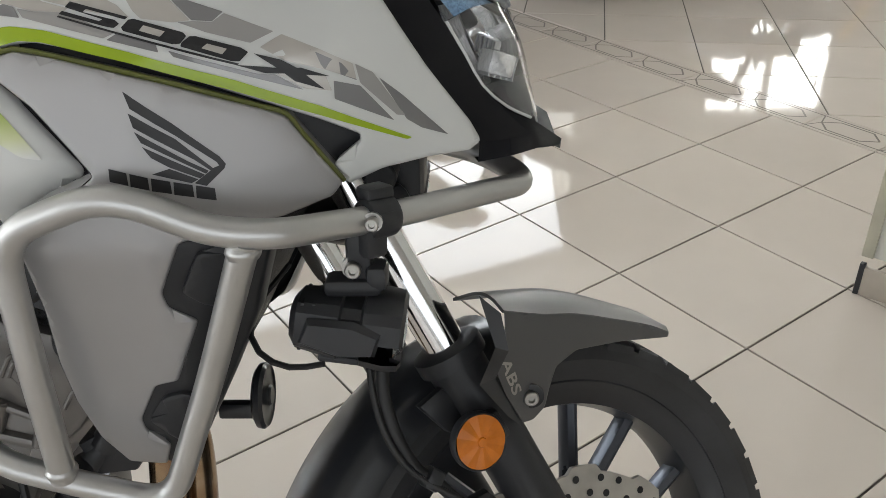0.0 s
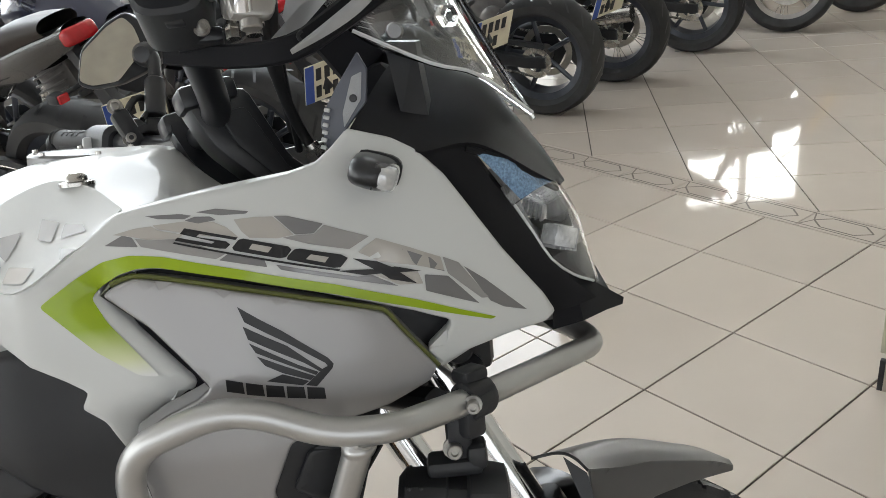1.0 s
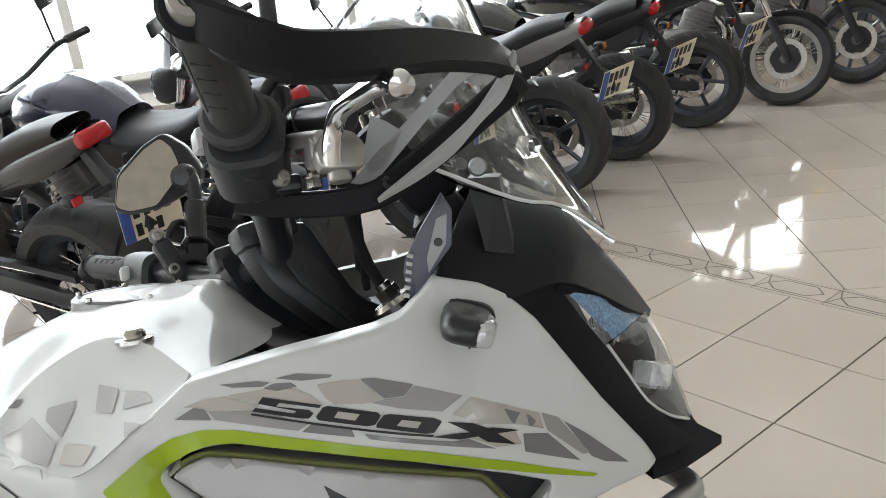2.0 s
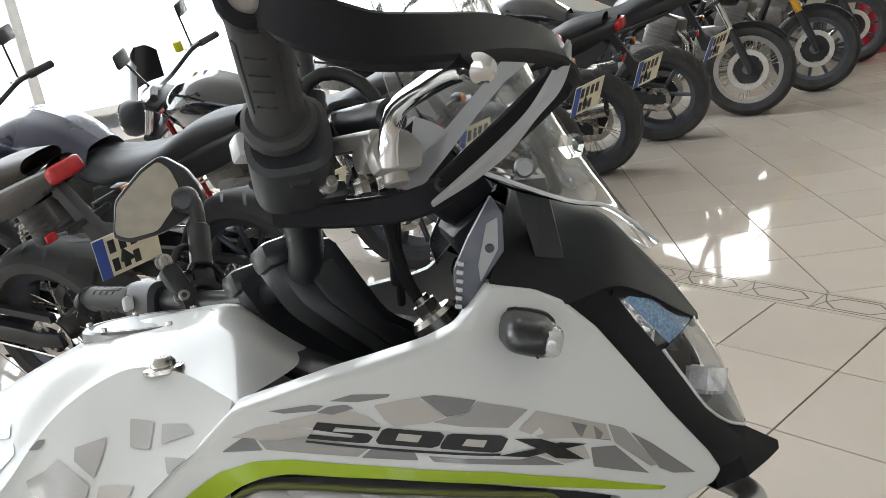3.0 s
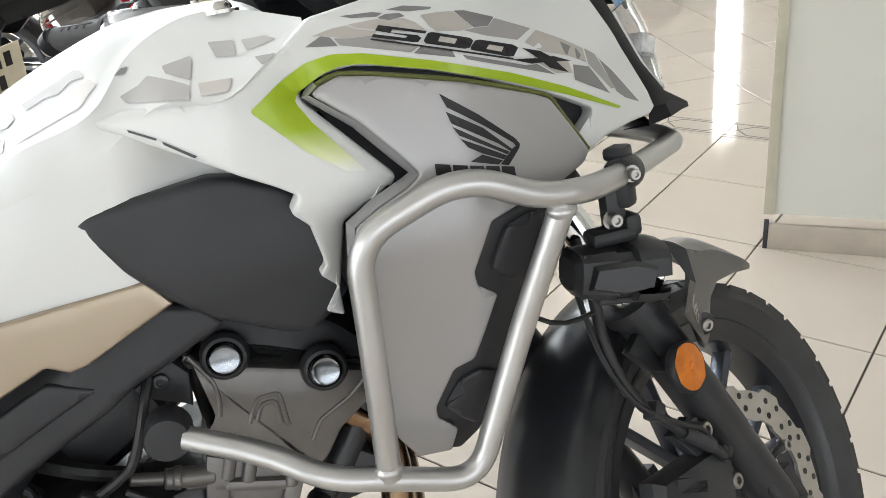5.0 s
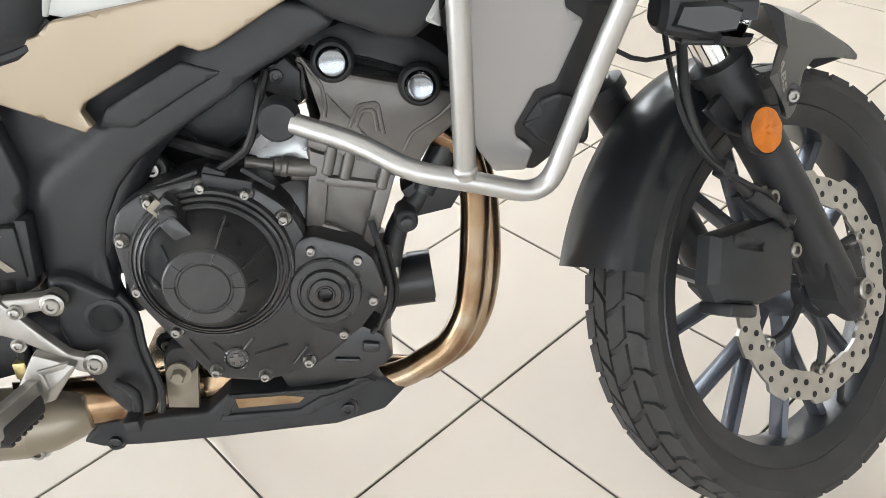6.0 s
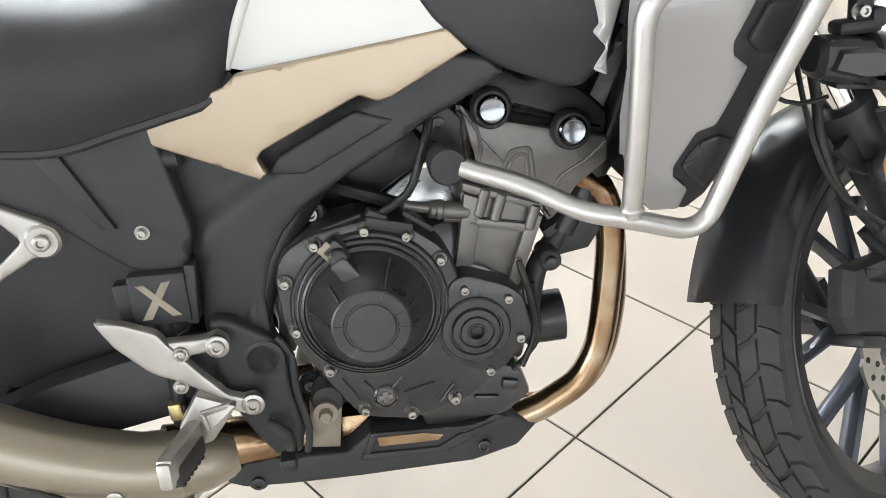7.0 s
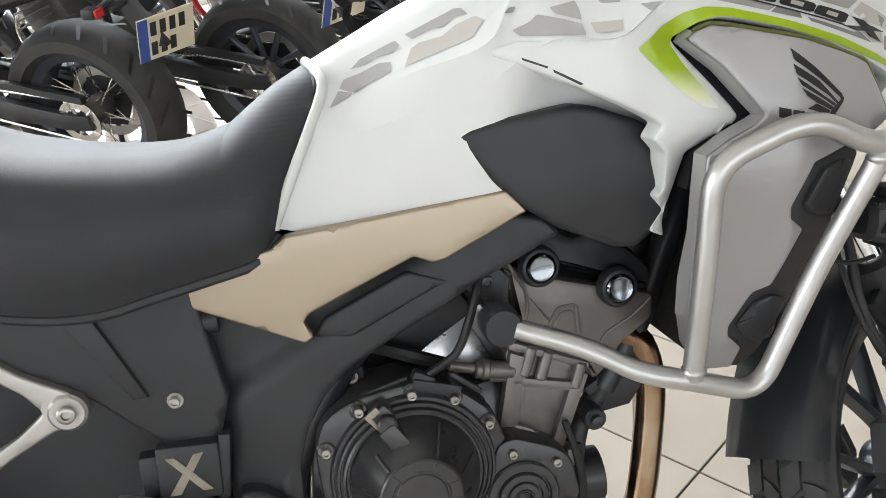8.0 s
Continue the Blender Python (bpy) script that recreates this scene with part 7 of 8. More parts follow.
for s in (-1, 1):
    f = STEER @ Matrix.Diagonal((1, -s, 1, 1))
    riser = part("bar_riser", join(slab([(-0.492, 1.045), (-0.432, 1.058), (-0.395, 0.985), (-0.345, 0.955), (-0.35, 0.93), (-0.40, 0.935), (-0.47, 1.0)], -0.066, -0.030, 0.008, 0.01), box((0.055, 0.040, 0.022), (-0.468, -0.052, 1.050), 0.006, (0, -12, 0))), M_GLOSSBLACK, moto, "black handlebar riser", m=f)
    part("riser_inset", slab([(-0.462, 1.030), (-0.436, 1.036), (-0.402, 0.976), (-0.372, 0.958), (-0.40, 0.952), (-0.448, 1.000)], -0.0685, -0.064, 0.002, 0.004), M_BLACK, riser, "shallow rib on the riser", m=f)
    part("riser_bolt", bolt((-0.470, -0.0735, 1.052), 0.006, 0.004), M_BOLT, riser, m=f)
    grip = part("grip", join(rod((-0.572, -0.371, 1.107), (-0.536, -0.278, 1.0818), 0.0152), rod((-0.572, -0.371, 1.107), (-0.570, -0.366, 1.1055), 0.0168)), M_RUBBER, moto, "black rubber grip with grooves", m=f)
    ga, gb = Vector((-0.572, -0.371, 1.107)), Vector((-0.536, -0.278, 1.0818))
    gm = Matrix.Translation(ga) @ (gb - ga).to_track_quat("Z", "Y").to_matrix().to_4x4()
    for row in range(4):
        for k in range(3):
            part("grip_bar", box((0.0110, 0.0012, 0.0016), (0, 0, 0), 0.0003), M_RUBBER, grip, m=f @ gm @ Matrix.Rotation(k * 2.1 + 0.3, 4, "Z") @ Matrix.Translation((0, -0.0150, 0.028 + 0.014 * row)))
    for k in range(4):
        part("grip_rail", box((0.004, 0.0016, 0.060), (0, 0, 0), 0.0006), M_RUBBER, grip, m=f @ gm @ Matrix.Rotation(k * 1.57 + 1.0, 4, "Z") @ Matrix.Translation((0, -0.0150, 0.050)))
    part("grip_flange", rod((-0.538, -0.282, 1.0826), (-0.533, -0.270, 1.0795), 0.0215), M_RUBBER, grip, m=f)
    swm = Matrix.Translation((-0.519, -0.246, 1.071)) @ (gb - ga).to_track_quat("Z", "Y").to_matrix().to_4x4()
    sw = part("switch_box", facets([rounded(0.002, 0.002, 0.022, 0.023, -0.027, 24), rounded(0.002, 0.002, 0.0255, 0.0265, -0.024, 24), rounded(0.004, 0.002, 0.0255, 0.0265, 0.022, 24), rounded(0.004, 0.002, 0.020, 0.021, 0.027, 24)], True), M_BLACK, moto, "black handlebar switch housing", angle=35, m=f @ swm @ Matrix.Rotation(radians(90), 4, "X"))
    for x, y, z in ((0.0, -0.026, -0.012), (0.012, -0.024, 0.014)):
        part("switch_rocker", box((0.014, 0.006, 0.010), (x, y, z), 0.002), M_GLOSSBLACK, sw, m=f @ swm)
    part("housing_screw", bolt((-0.507, -0.262, 1.046), 0.004, 0.003), M_BOLT, sw, m=f)
    part("switch_button", box((0.012, 0.018, 0.015), (-0.551, -0.250, 1.075), 0.003), M_PALE, sw, "pale grey switch", m=f)
    part("throttle_housing", box((0.034, 0.030, 0.040), (-0.505, -0.226, 1.078), 0.007, (0, 8, -18)), M_GLOSSBLACK, sw, m=f)
    lp = smooth_path([(-0.490, -0.308, 1.040), (-0.491, -0.313, 1.048), (-0.490, -0.320, 1.058), (-0.490, -0.334, 1.0635), (-0.487, -0.358, 1.0635), (-0.487, -0.386, 1.060), (-0.486, -0.402, 1.0555), (-0.487, -0.411, 1.0505), (-0.488, -0.4155, 1.0465)], 0.004)
    lr = [float(np.interp(i / (len(lp) - 1), (0, .25, .45, .7, .86, .95, .985, 1), (0.0062, 0.0058, 0.0058, 0.0064, 0.0070, 0.0074, 0.0062, 0.003))) for i in range(len(lp))]
    lev = part("lever", tube(lp, 0.005, 16, radii=lr), M_CHROME, moto, "polished silver control lever with a ball end", m=f)
    part("lever_pivot", join(slab([(-0.500, 1.050), (-0.492, 1.062), (-0.474, 1.060), (-0.466, 1.050), (-0.470, 1.036), (-0.498, 1.036)], -0.310, -0.300, 0.003, 0.004), rod((-0.484, -0.300, 1.030), (-0.484, -0.300, 1.058), 0.0075)), M_ALU, lev, "silver lever pivot", m=f)
    part("lever_perch", join(rod((-0.498, -0.250, 1.072), (-0.494, -0.308, 1.056), 0.0050), box((0.018, 0.030, 0.016), (-0.490, -0.290, 1.052), 0.004, (0, 0, -10))), M_ALU, lev, "silver lever perch", m=f)
    mc = part("brake_cylinder", join(rod((-0.478, -0.225, 1.092), (-0.468, -0.285, 1.076), 0.0115), box((0.026, 0.024, 0.024), (-0.474, -0.232, 1.086), 0.004, (0, 0, -12)), box((0.034, 0.060, 0.012), (-0.500, -0.215, 1.046), 0.004, (0, 0, -12))), M_GLOSSBLACK, moto, "black brake master cylinder", m=f)
    for q, r in (((-0.486, -0.259, 1.046), 0.0055), ((-0.473, -0.266, 1.046), 0.0062)):
        part("perch_nut", join(lathe([(0, -0.009), (r, -0.009), (r, -0.001), (0, -0.001)], axis="z", seg=6, at=q), lathe([(0, -0.001), (r * .75, -0.001), (r * .75, 0.008), (r * .5, 0.010), (0, 0.010)], axis="z", seg=14, at=q), lathe([(r * .6, -0.002), (r * 1.35, -0.002), (r * 1.35, 0.0), (r * .6, 0.0)], axis="z", seg=16, at=q)), M_STEEL, mc, "bright zinc nut", m=f)
    part("cable_loop", tube(smooth_path([(-0.505, -0.220, 1.105), (-0.493, -0.230, 1.123), (-0.478, -0.238, 1.125), (-0.463, -0.244, 1.114), (-0.455, -0.246, 1.097), (-0.449, -0.240, 1.075), (-0.440, -0.200, 1.040), (-0.410, -0.120, 1.000)]), 0.0046, 10), M_CABLE, moto, "black throttle cable loop", m=f)
    part("cable_loop", tube(smooth_path([(-0.489, -0.215, 1.094), (-0.477, -0.224, 1.107), (-0.461, -0.233, 1.104), (-0.449, -0.236, 1.091), (-0.446, -0.225, 1.072), (-0.430, -0.180, 1.030), (-0.400, -0.100, 0.985)]), 0.0036, 8), M_CABLE, moto, "black throttle cable loop", m=f)
    part("brake_hose", tube(smooth_path([(-0.462, -0.240, 1.080), (-0.452, -0.225, 1.060), (-0.440, -0.190, 1.035), (-0.405, -0.130, 0.995), (-0.36, -0.09, 0.95)]), 0.0050, 10), M_CABLE, moto, "black brake hose", m=f)
    # hand guard: strap from the bar end forward, then down to the clamp
    path = [(-0.575, -0.378, 1.104), (-0.571, -0.392, 1.092), (-0.561, -0.402, 1.078), (-0.540, -0.409, 1.066), (-0.502, -0.399, 1.070), (-0.439, -0.366, 1.087), (-0.378, -0.331, 1.096), (-0.351, -0.308, 1.090), (-0.362, -0.288, 1.079), (-0.412, -0.271, 1.047), (-0.447, -0.265, 1.028), (-0.485, -0.235, 1.032), (-0.523, -0.202, 1.045)]
    p = smooth_path(path)
    bm = bmesh.new()
    rings = []
    for i, q in enumerate(p):
        d = (p[min(i + 1, len(p) - 1)] - p[max(i - 1, 0)]).normalized()
        u = i / (len(p) - 1)
        up = Vector((-0.35, 0.0, 0.94))
        n = d.cross(up).normalized()
        up = n.cross(d)
        a, b = 0.0060, (0.0150 if u < 0.05 else 0.0115 + 0.0015 * math.sin(min(1, u / 0.5) * math.pi)) * (1.0 if u < 0.55 else 1.0 - 0.30 * (u - 0.55) / 0.45)
        rings.append([bm.verts.new(q + n * (a * cx) + up * (b * cz)) for cx, cz in ((-1, -.8), (-.6, -1), (.6, -1), (1, -.8), (1, .8), (.6, 1), (-.6, 1), (-1, .8))])
    for r0, r1 in zip(rings, rings[1:]):
        for k in range(8):
            bm.faces.new((r0[k], r0[(k + 1) % 8], r1[(k + 1) % 8], r1[k]))
    bm.faces.new(rings[0])
    bm.faces.new(rings[-1])
    bm = join(bm, rod((-0.571, -0.368, 1.108), (-0.577, -0.386, 1.102), 0.0175))
    gd = part("hand_guard", bm, M_NOSE, moto, "black hand guard strap", m=f)
    part("bar_end_cap", lathe([(0, 0.010), (0.008, 0.010), (0.010, 0.012), (0.017, 0.012), (0.019, 0.008), (0.019, 0), (0, 0)], seg=28, turn=Matrix.Diagonal((0.62, 0.8, 0.62, 1)) @ Matrix.Rotation(radians(-16), 4, "Z"), at=(-0.576, -0.384, 1.103)), M_ALU, gd, "silver bar end screw", m=f)
    edge_out = [(-0.451, -0.276, 1.020), (-0.426, -0.291, 1.030), (-0.405, -0.303, 1.042), (-0.388, -0.314, 1.058), (-0.373, -0.324, 1.071), (-0.365, -0.330, 1.085), (-0.362, -0.333, 1.097)]
    edge_in = [(-0.451, -0.276, 1.026), (-0.431, -0.289, 1.041), (-0.410, -0.303, 1.056), (-0.393, -0.313, 1.068), (-0.381, -0.321, 1.084), (-0.371, -0.328, 1.096), (-0.365, -0.332, 1.103)]
    bm = loft([[a, Vector(a).lerp(Vector(b), 0.35) + Vector((-0.002, -0.003, 0)), Vector(a).lerp(Vector(b), 0.7)] for a, b in zip(edge_out, edge_in)], 4, 4)
    bmesh.ops.solidify(bm, geom=bm.faces[:], thickness=0.002)
    part("wind_deflector", bm, M_MILKY, gd, "milky translucent hand guard deflector", m=f)
    bm = facets([[(-0.453, -0.237, 1.044), (-0.441, -0.246, 1.039)], [(-0.432, -0.252, 1.064), (-0.420, -0.260, 1.059)], [(-0.415, -0.262, 1.078), (-0.401, -0.272, 1.078)], [(-0.395, -0.275, 1.096), (-0.382, -0.285, 1.095)], [(-0.380, -0.285, 1.110), (-0.367, -0.295, 1.104)]])
    bmesh.ops.solidify(bm, geom=bm.faces[:], thickness=0.002)
    part("deflector_inner", bm, M_PALE, gd, "pale grey inner face of the hand guard", m=f)
    bm = facets([[(-0.444, -0.244, 1.058), (-0.440, -0.245, 1.048)], [(-0.440, -0.249, 1.073), (-0.431, -0.250, 1.051)], [(-0.436, -0.253, 1.087), (-0.422, -0.258, 1.066)], [(-0.427, -0.257, 1.081), (-0.418, -0.261, 1.072)]])
    bmesh.ops.solidify(bm, geom=bm.faces[:], thickness=0.002)
    part("deflector_tab", bm, M_PALE, gd, "pale grey tab of the hand guard", m=f)
    part("guard_screw", bolt((-0.440, -0.270, 1.034), 0.005, 0.004), M_GLOSSBLACK, gd, m=f)
part("bar_clamp_left", join(lathe([(0.014, -0.010), (0.022, -0.010), (0.022, 0.010), (0.014, 0.010)], seg=18, at=(-0.492, 0.165, 1.053)), box((0.02, 0.022, 0.05), (-0.512, 0.165, 1.070), 0.005, (0, -25, 0))), M_BLACK, moto, "black mirror clamp on the bar", m=STEER)
for q in ((-0.524, 0.158, 1.098), (-0.512, 0.158, 1.060)):
    part("clamp_screw", bolt(q, 0.006, 0.005), M_BOLT, moto, m=STEER)
# left mirror, turned inwards
LEAF = [(-0.668, 1.096), (-0.663, 1.131), (-0.635, 1.160), (-0.616, 1.172), (-0.604, 1.160), (-0.597, 1.140), (-0.597, 1.125), (-0.624, 1.092), (-0.654, 1.089)]
mir = part("mirror", panel([(-0.672, 1.092), (-0.667, 1.134), (-0.637, 1.166), (-0.614, 1.179), (-0.590, 1.160), (-0.573, 1.130), (-0.575, 1.112), (-0.600, 1.098), (-0.624, 1.088), (-0.656, 1.084)], lambda x, z: 0.256 + 0.30 * (x + 0.63) + 0.30 * (z - 1.13), 0.016, 0.010, 0.004, 0.006), M_GLOSSBLACK, moto, "black rear-view mirror turned inwards on its stalk")
part("mirror_glass", panel(LEAF, lambda x, z: 0.252 + 0.30 * (x + 0.63) + 0.30 * (z - 1.13), 0.003, 0.012, 0.0, 0.005), M_MIRROR, mir, "mirror glass that reflects the cream wall")
part("mirror_neck", tube(smooth_path([(-0.594, 0.262, 1.124), (-0.584, 0.256, 1.122), (-0.578, 0.248, 1.112), (-0.576, 0.236, 1.090)]), 0.0085, 12), M_GLOSSBLACK, mir)
part("mirror_joint", lathe([(0, 0.016), (0.010, 0.015), (0.015, 0.008), (0.016, 0), (0, 0)], seg=20, at=(-0.590, 0.258, 1.122)), M_GLOSSBLACK, mir)
part("mirror_post", rod((-0.577, 0.238, 1.090), (-0.577, 0.215, 1.045), 0.0125), M_GLOSSBLACK, mir)
part("mirror_stalk", join(rod((-0.486, -0.205, 1.095), (-0.484, -0.206, 1.125), 0.0105), rod((-0.484, -0.206, 1.12), (-0.476, -0.208, 1.30), 0.0065)), M_GLOSSBLACK, moto, "black right mirror stalk", m=STEER)
part("ignition", join(lathe([(0, 0.02), (0.012, 0.02), (0.015, 0.016), (0.017, 0), (0, 0)], axis="z", seg=24, at=(-0.378, -0.01, 0.965))), M_CAP, moto, "grey ignition barrel", m=STEER)
tilt = Matrix.Rotation(-RAKE, 4, "Y")
for w in (-0.129, 0.129):
    capped = STEER @ Matrix.Translation((-0.393, w, 0.974)) @ tilt
    fc = part("fork_cap", join(lathe([(0, -0.050), (0.0205, -0.050), (0.0205, -0.008), (0.017, -0.004), (0, -0.004)], axis="z", seg=28), lathe([(0, -0.006), (0.0105, -0.006), (0.0105, 0.006), (0, 0.006)], axis="z", seg=6), lathe([(0, 0.006), (0.0065, 0.006), (0.0065, 0.011), (0, 0.012)], axis="z", seg=16)), M_STEEL, moto, "bright fork cap with hexagon adjuster", m=capped)
    part("clamp_lug", join(box((0.062, 0.052, 0.022), (0.004, 0, -0.032), 0.008), box((0.030, 0.018, 0.014), (0.040, 0.010, -0.026), 0.004)), M_GLOSSBLACK, fc, "black fork clamp", m=capped)
    part("clamp_bolt", bolt((0.040, -0.002, -0.026), 0.006, 0.005), M_BOLT, fc, m=capped)
part("tank_front_trim", box((0.10, 0.10, 0.012), (-0.445, 0, 0.952), 0.004, (0, 35, 0)), M_BLACK, moto)
part("inner_cowl", join(box((0.16, 0.30, 0.10), (-0.33, 0, 0.90), 0.02, (0, 20, 0)), box((0.06, 0.16, 0.12), (-0.225, 0, 0.90), 0.02)), M_BLACK, moto, "black inner cowl")
part("lamp_back", join(box((0.06, 0.10, 0.06), (-0.23, 0, 0.80), 0.012), rod((-0.235, -0.10, 0.812), (-0.235, 0.10, 0.812), 0.014)), M_BLACK, moto)

# ---- parked motorcycles ----


def wheel_simple(parent, at, r, w, rim_r, rim_mat, spokes, name, cast=True, steer=None):
    T = Matrix.Translation(at)
    if steer is not None:
        T = steer @ T
    h = w / 2
    tyre = part(name, lathe([(rim_r, -h * .7), (rim_r + .02, -h * .95), (r - .03, -h), (r - .012, -h * .75), (r, -h * .3), (r + .001, 0), (r, h * .3), (r - .012, h * .75), (r - .03, h), (rim_r + .02, h * .95), (rim_r, h * .7)], close=True, seg=56), M_RUBBER, parent, "black road tyre", m=T)
    part("rim", lathe([(rim_r - .03, -h * .5), (rim_r + .004, -h * .68), (rim_r + .004, -h * .6), (rim_r - .012, 0), (rim_r + .004, h * .6), (rim_r + .004, h * .68), (rim_r - .03, h * .5)], close=True, seg=56), rim_mat, tyre, m=T)
    part("hub", lathe([(0, -.07), (.03, -.07), (.045, -.04), (.045, .04), (.03, .07), (0, .07)], seg=24), M_ENGINE, tyre, m=T)
    part("brake_disc", lathe([(.10, .052), (.135, .052), (.135, .056), (.10, .056)], close=True, seg=40), M_DISC, tyre, m=T)
    part("disc_carrier", lathe([(.04, .050), (.105, .052), (.105, .055), (.04, .055)], close=True, seg=6), M_BLACK, tyre, m=T)
    groove = bmesh.new()
    for k in range(20):
        a = 2 * math.pi * k / 20
        for s in (-1, 1):
            q = [(a + .00, .10), (a + .16, .50), (a + .20, .50), (a + .05, .10)]
            f = []
            for aa, yy in q:
                aa += .15 if s > 0 else 0
                rr = r + .0012 - (.006 if yy > .3 else 0)
                f.append(groove.verts.new((rr * math.cos(aa), s * yy * w, rr * math.sin(aa))))
            groove.faces.new(f)
    tagged(part("tread", groove, M_INK, tyre, "fine dark tread grooves", m=T), kind="stuff")
    for k in range(spokes):
        a = 2 * math.pi * k / spokes
        if cast:
            part("spoke", tube([(.03 * math.cos(a), 0, .03 * math.sin(a)), ((rim_r - .02) * math.cos(a + .12), 0, (rim_r - .02) * math.sin(a + .12))], .013, 8), rim_mat, tyre, m=T)
        else:
            part("spoke", tube([(.04 * math.cos(a), .03 * (-1) ** k, .04 * math.sin(a)), ((rim_r - .02) * math.cos(a + .35 * (-1) ** (k // 2)), 0, (rim_r - .02) * math.sin(a + .35 * (-1) ** (k // 2)))], .0022, 5), M_STEEL, tyre, m=T)
    return tyre


def parked_bike(label, rear, heading, tank_mat, seat_mat, rim_mat, cast=True, spokes=10, tail=True, plate=True, screen=False, gold_fork=False, twin_pipe=False, tall=0.0, lean=9.0, steer=14.0, frame_mat=M_GLOSSBLACK, width=0.17, side_mat=None, front_only=False):
    """A parked road motorcycle; the x axis runs forward from the rear wheel's contact with the floor."""
    b = thing("parked_motorcycle", label, "motorcycle", Matrix.Translation((rear[0], rear[1], 0)) @ Matrix.Rotation(radians(heading), 4, "Z") @ pose(0, 0, 0, -lean), group="motorcycles parked in a row")
    R, Fx = Vector((0, 0, 0.312)), Vector((1.43, 0, 0.308))
    wheel_simple(b, R, 0.312, width, 0.222, rim_mat, spokes, "rear_wheel", cast)
    ax = Vector((-math.sin(radians(25)), 0, math.cos(radians(25))))
    st = Matrix.Translation(Fx) @ Matrix.Rotation(radians(steer), 4, ax) @ Matrix.Translation(-Fx)
    wheel_simple(b, Fx, 0.308, 0.12, 0.228, rim_mat, spokes, "front_wheel", cast, st)
    part("swingarm", both_sides(slab([(-.05, .34), (.05, .345), (.55, .44), (.58, .36), (.05, .285), (-.05, .285)], -.125, -.095, .006)), M_BLACK, b)
    part("chain", both_sides(join(tube([(0, .105, .39), (.55, .105, .45)], .007, 6), tube([(0, .105, .235), (.55, .105, .35)], .007, 6))), M_STEEL, b)
    part("sprocket", join(lathe([(.05, -.105), (.08, -.105), (.08, -.110), (.05, -.110)], at=R, seg=36, close=True), *[tube([(0, .107, .312), (.075 * math.cos(a), .107, .312 + .075 * math.sin(a))], .006, 6) for a in np.arange(5) * 1.256]), M_STEEL, b)
    part("chain_guard", slab([(-.05, .41), (.20, .45), (.45, .47), (.45, .455), (.2, .425), (-.05, .385)], .098, .125, .004), M_BLACK, b)
    part("engine", join(box((.36, .30, .26), (.72, 0, .42), .04), box((.22, .28, .24), (.86, 0, .62), .03, (0, 20, 0)), lathe([(.10, 0), (.10, .02), (.07, .035), (0, .035)], at=(.66, -.15, .42), seg=32), lathe([(.085, 0), (.085, -.02), (.06, -.035), (0, -.035)], at=(.66, .15, .42), seg=32)), M_ENGINE, b, "dark finned engine")
    for k in range(5):
        part("cooling_fin", box((.20, .31, .008), (.88, 0, .56 + .03 * k), .002, (0, 20, 0)), M_ENGINE, b)
    part("frame", both_sides(join(tube(fillet([(.60, -.13, .36), (.56, -.13, .62), (.90, -.11, .80), (1.16, -.03, .86)], .06), .018, 10), tube(fillet([(1.14, -.03, .80), (.98, -.10, .40), (.62, -.11, .26)], .06), .014, 10), tube([(.58, -.12, .60), (.28, -.10, .74), (-.10, -.07, .84)], .012, 8))), frame_mat, b)
    z = tall
    part("fuel_tank", both_sides(loft([[(.52, 0, .86 + z), (.52, -.07, .85 + z), (.52, -.11, .80 + z), (.54, -.10, .74 + z)], [(.66, 0, .96 + z), (.66, -.10, .94 + z), (.66, -.155, .86 + z), (.68, -.12, .76 + z)], [(.84, 0, 1.01 + z), (.84, -.12, .98 + z), (.84, -.175, .89 + z), (.86, -.13, .78 + z)], [(1.00, 0, .98 + z), (1.0, -.10, .95 + z), (1.0, -.15, .88 + z), (1.0, -.12, .80 + z)], [(1.10, 0, .90 + z), (1.10, -.05, .89 + z), (1.10, -.08, .86 + z), (1.10, -.06, .82 + z)]], 5, 4)), tank_mat, b, angle=60)
    part("seat", both_sides(loft([[(.56, 0, .83 + z), (.56, -.08, .82 + z), (.56, -.12, .76 + z), (.56, -.10, .73 + z)], [(.40, 0, .81 + z), (.40, -.11, .80 + z), (.40, -.155, .75 + z), (.40, -.12, .72 + z)], [(.20, 0, .84 + z), (.20, -.11, .83 + z), (.20, -.145, .79 + z), (.20, -.11, .75 + z)], [(.02, 0, .91 + z), (.02, -.10, .90 + z), (.02, -.13, .865 + z), (.02, -.10, .82 + z)], [(-.17, 0, .93 + z), (-.17, -.06, .925 + z), (-.17, -.085, .90 + z), (-.17, -.06, .87 + z)]], 5, 4)), seat_mat, b, angle=60)
    part("tail", both_sides(loft([[(.30, 0, .76 + z), (.30, -.10, .76 + z), (.30, -.12, .72 + z), (.30, -.08, .66 + z)], [(.0, 0, .84 + z), (.0, -.09, .84 + z), (.0, -.10, .79 + z), (.0, -.06, .73 + z)], [(-.24, 0, .91 + z), (-.24, -.05, .90 + z), (-.24, -.06, .87 + z), (-.24, -.03, .83 + z)]], 5, 4)), side_mat or M_GLOSSBLACK, b, angle=50)
    if tail:
        part("tail_light", box((.05, .13, .055), (-.245, 0, .865 + z), .018, (0, 20, 0), 3), M_RED, b, "red tail light")
    if plate:
        part("plate_holder", join(slab([(-.20, .83 + z), (-.16, .84 + z), (-.28, .57), (-.36, .55), (-.365, .62), (-.30, .66)], -.02, .02, .004), box((.012, .19, .02), (-.26, 0, .70), .003)), M_BLACK, b)
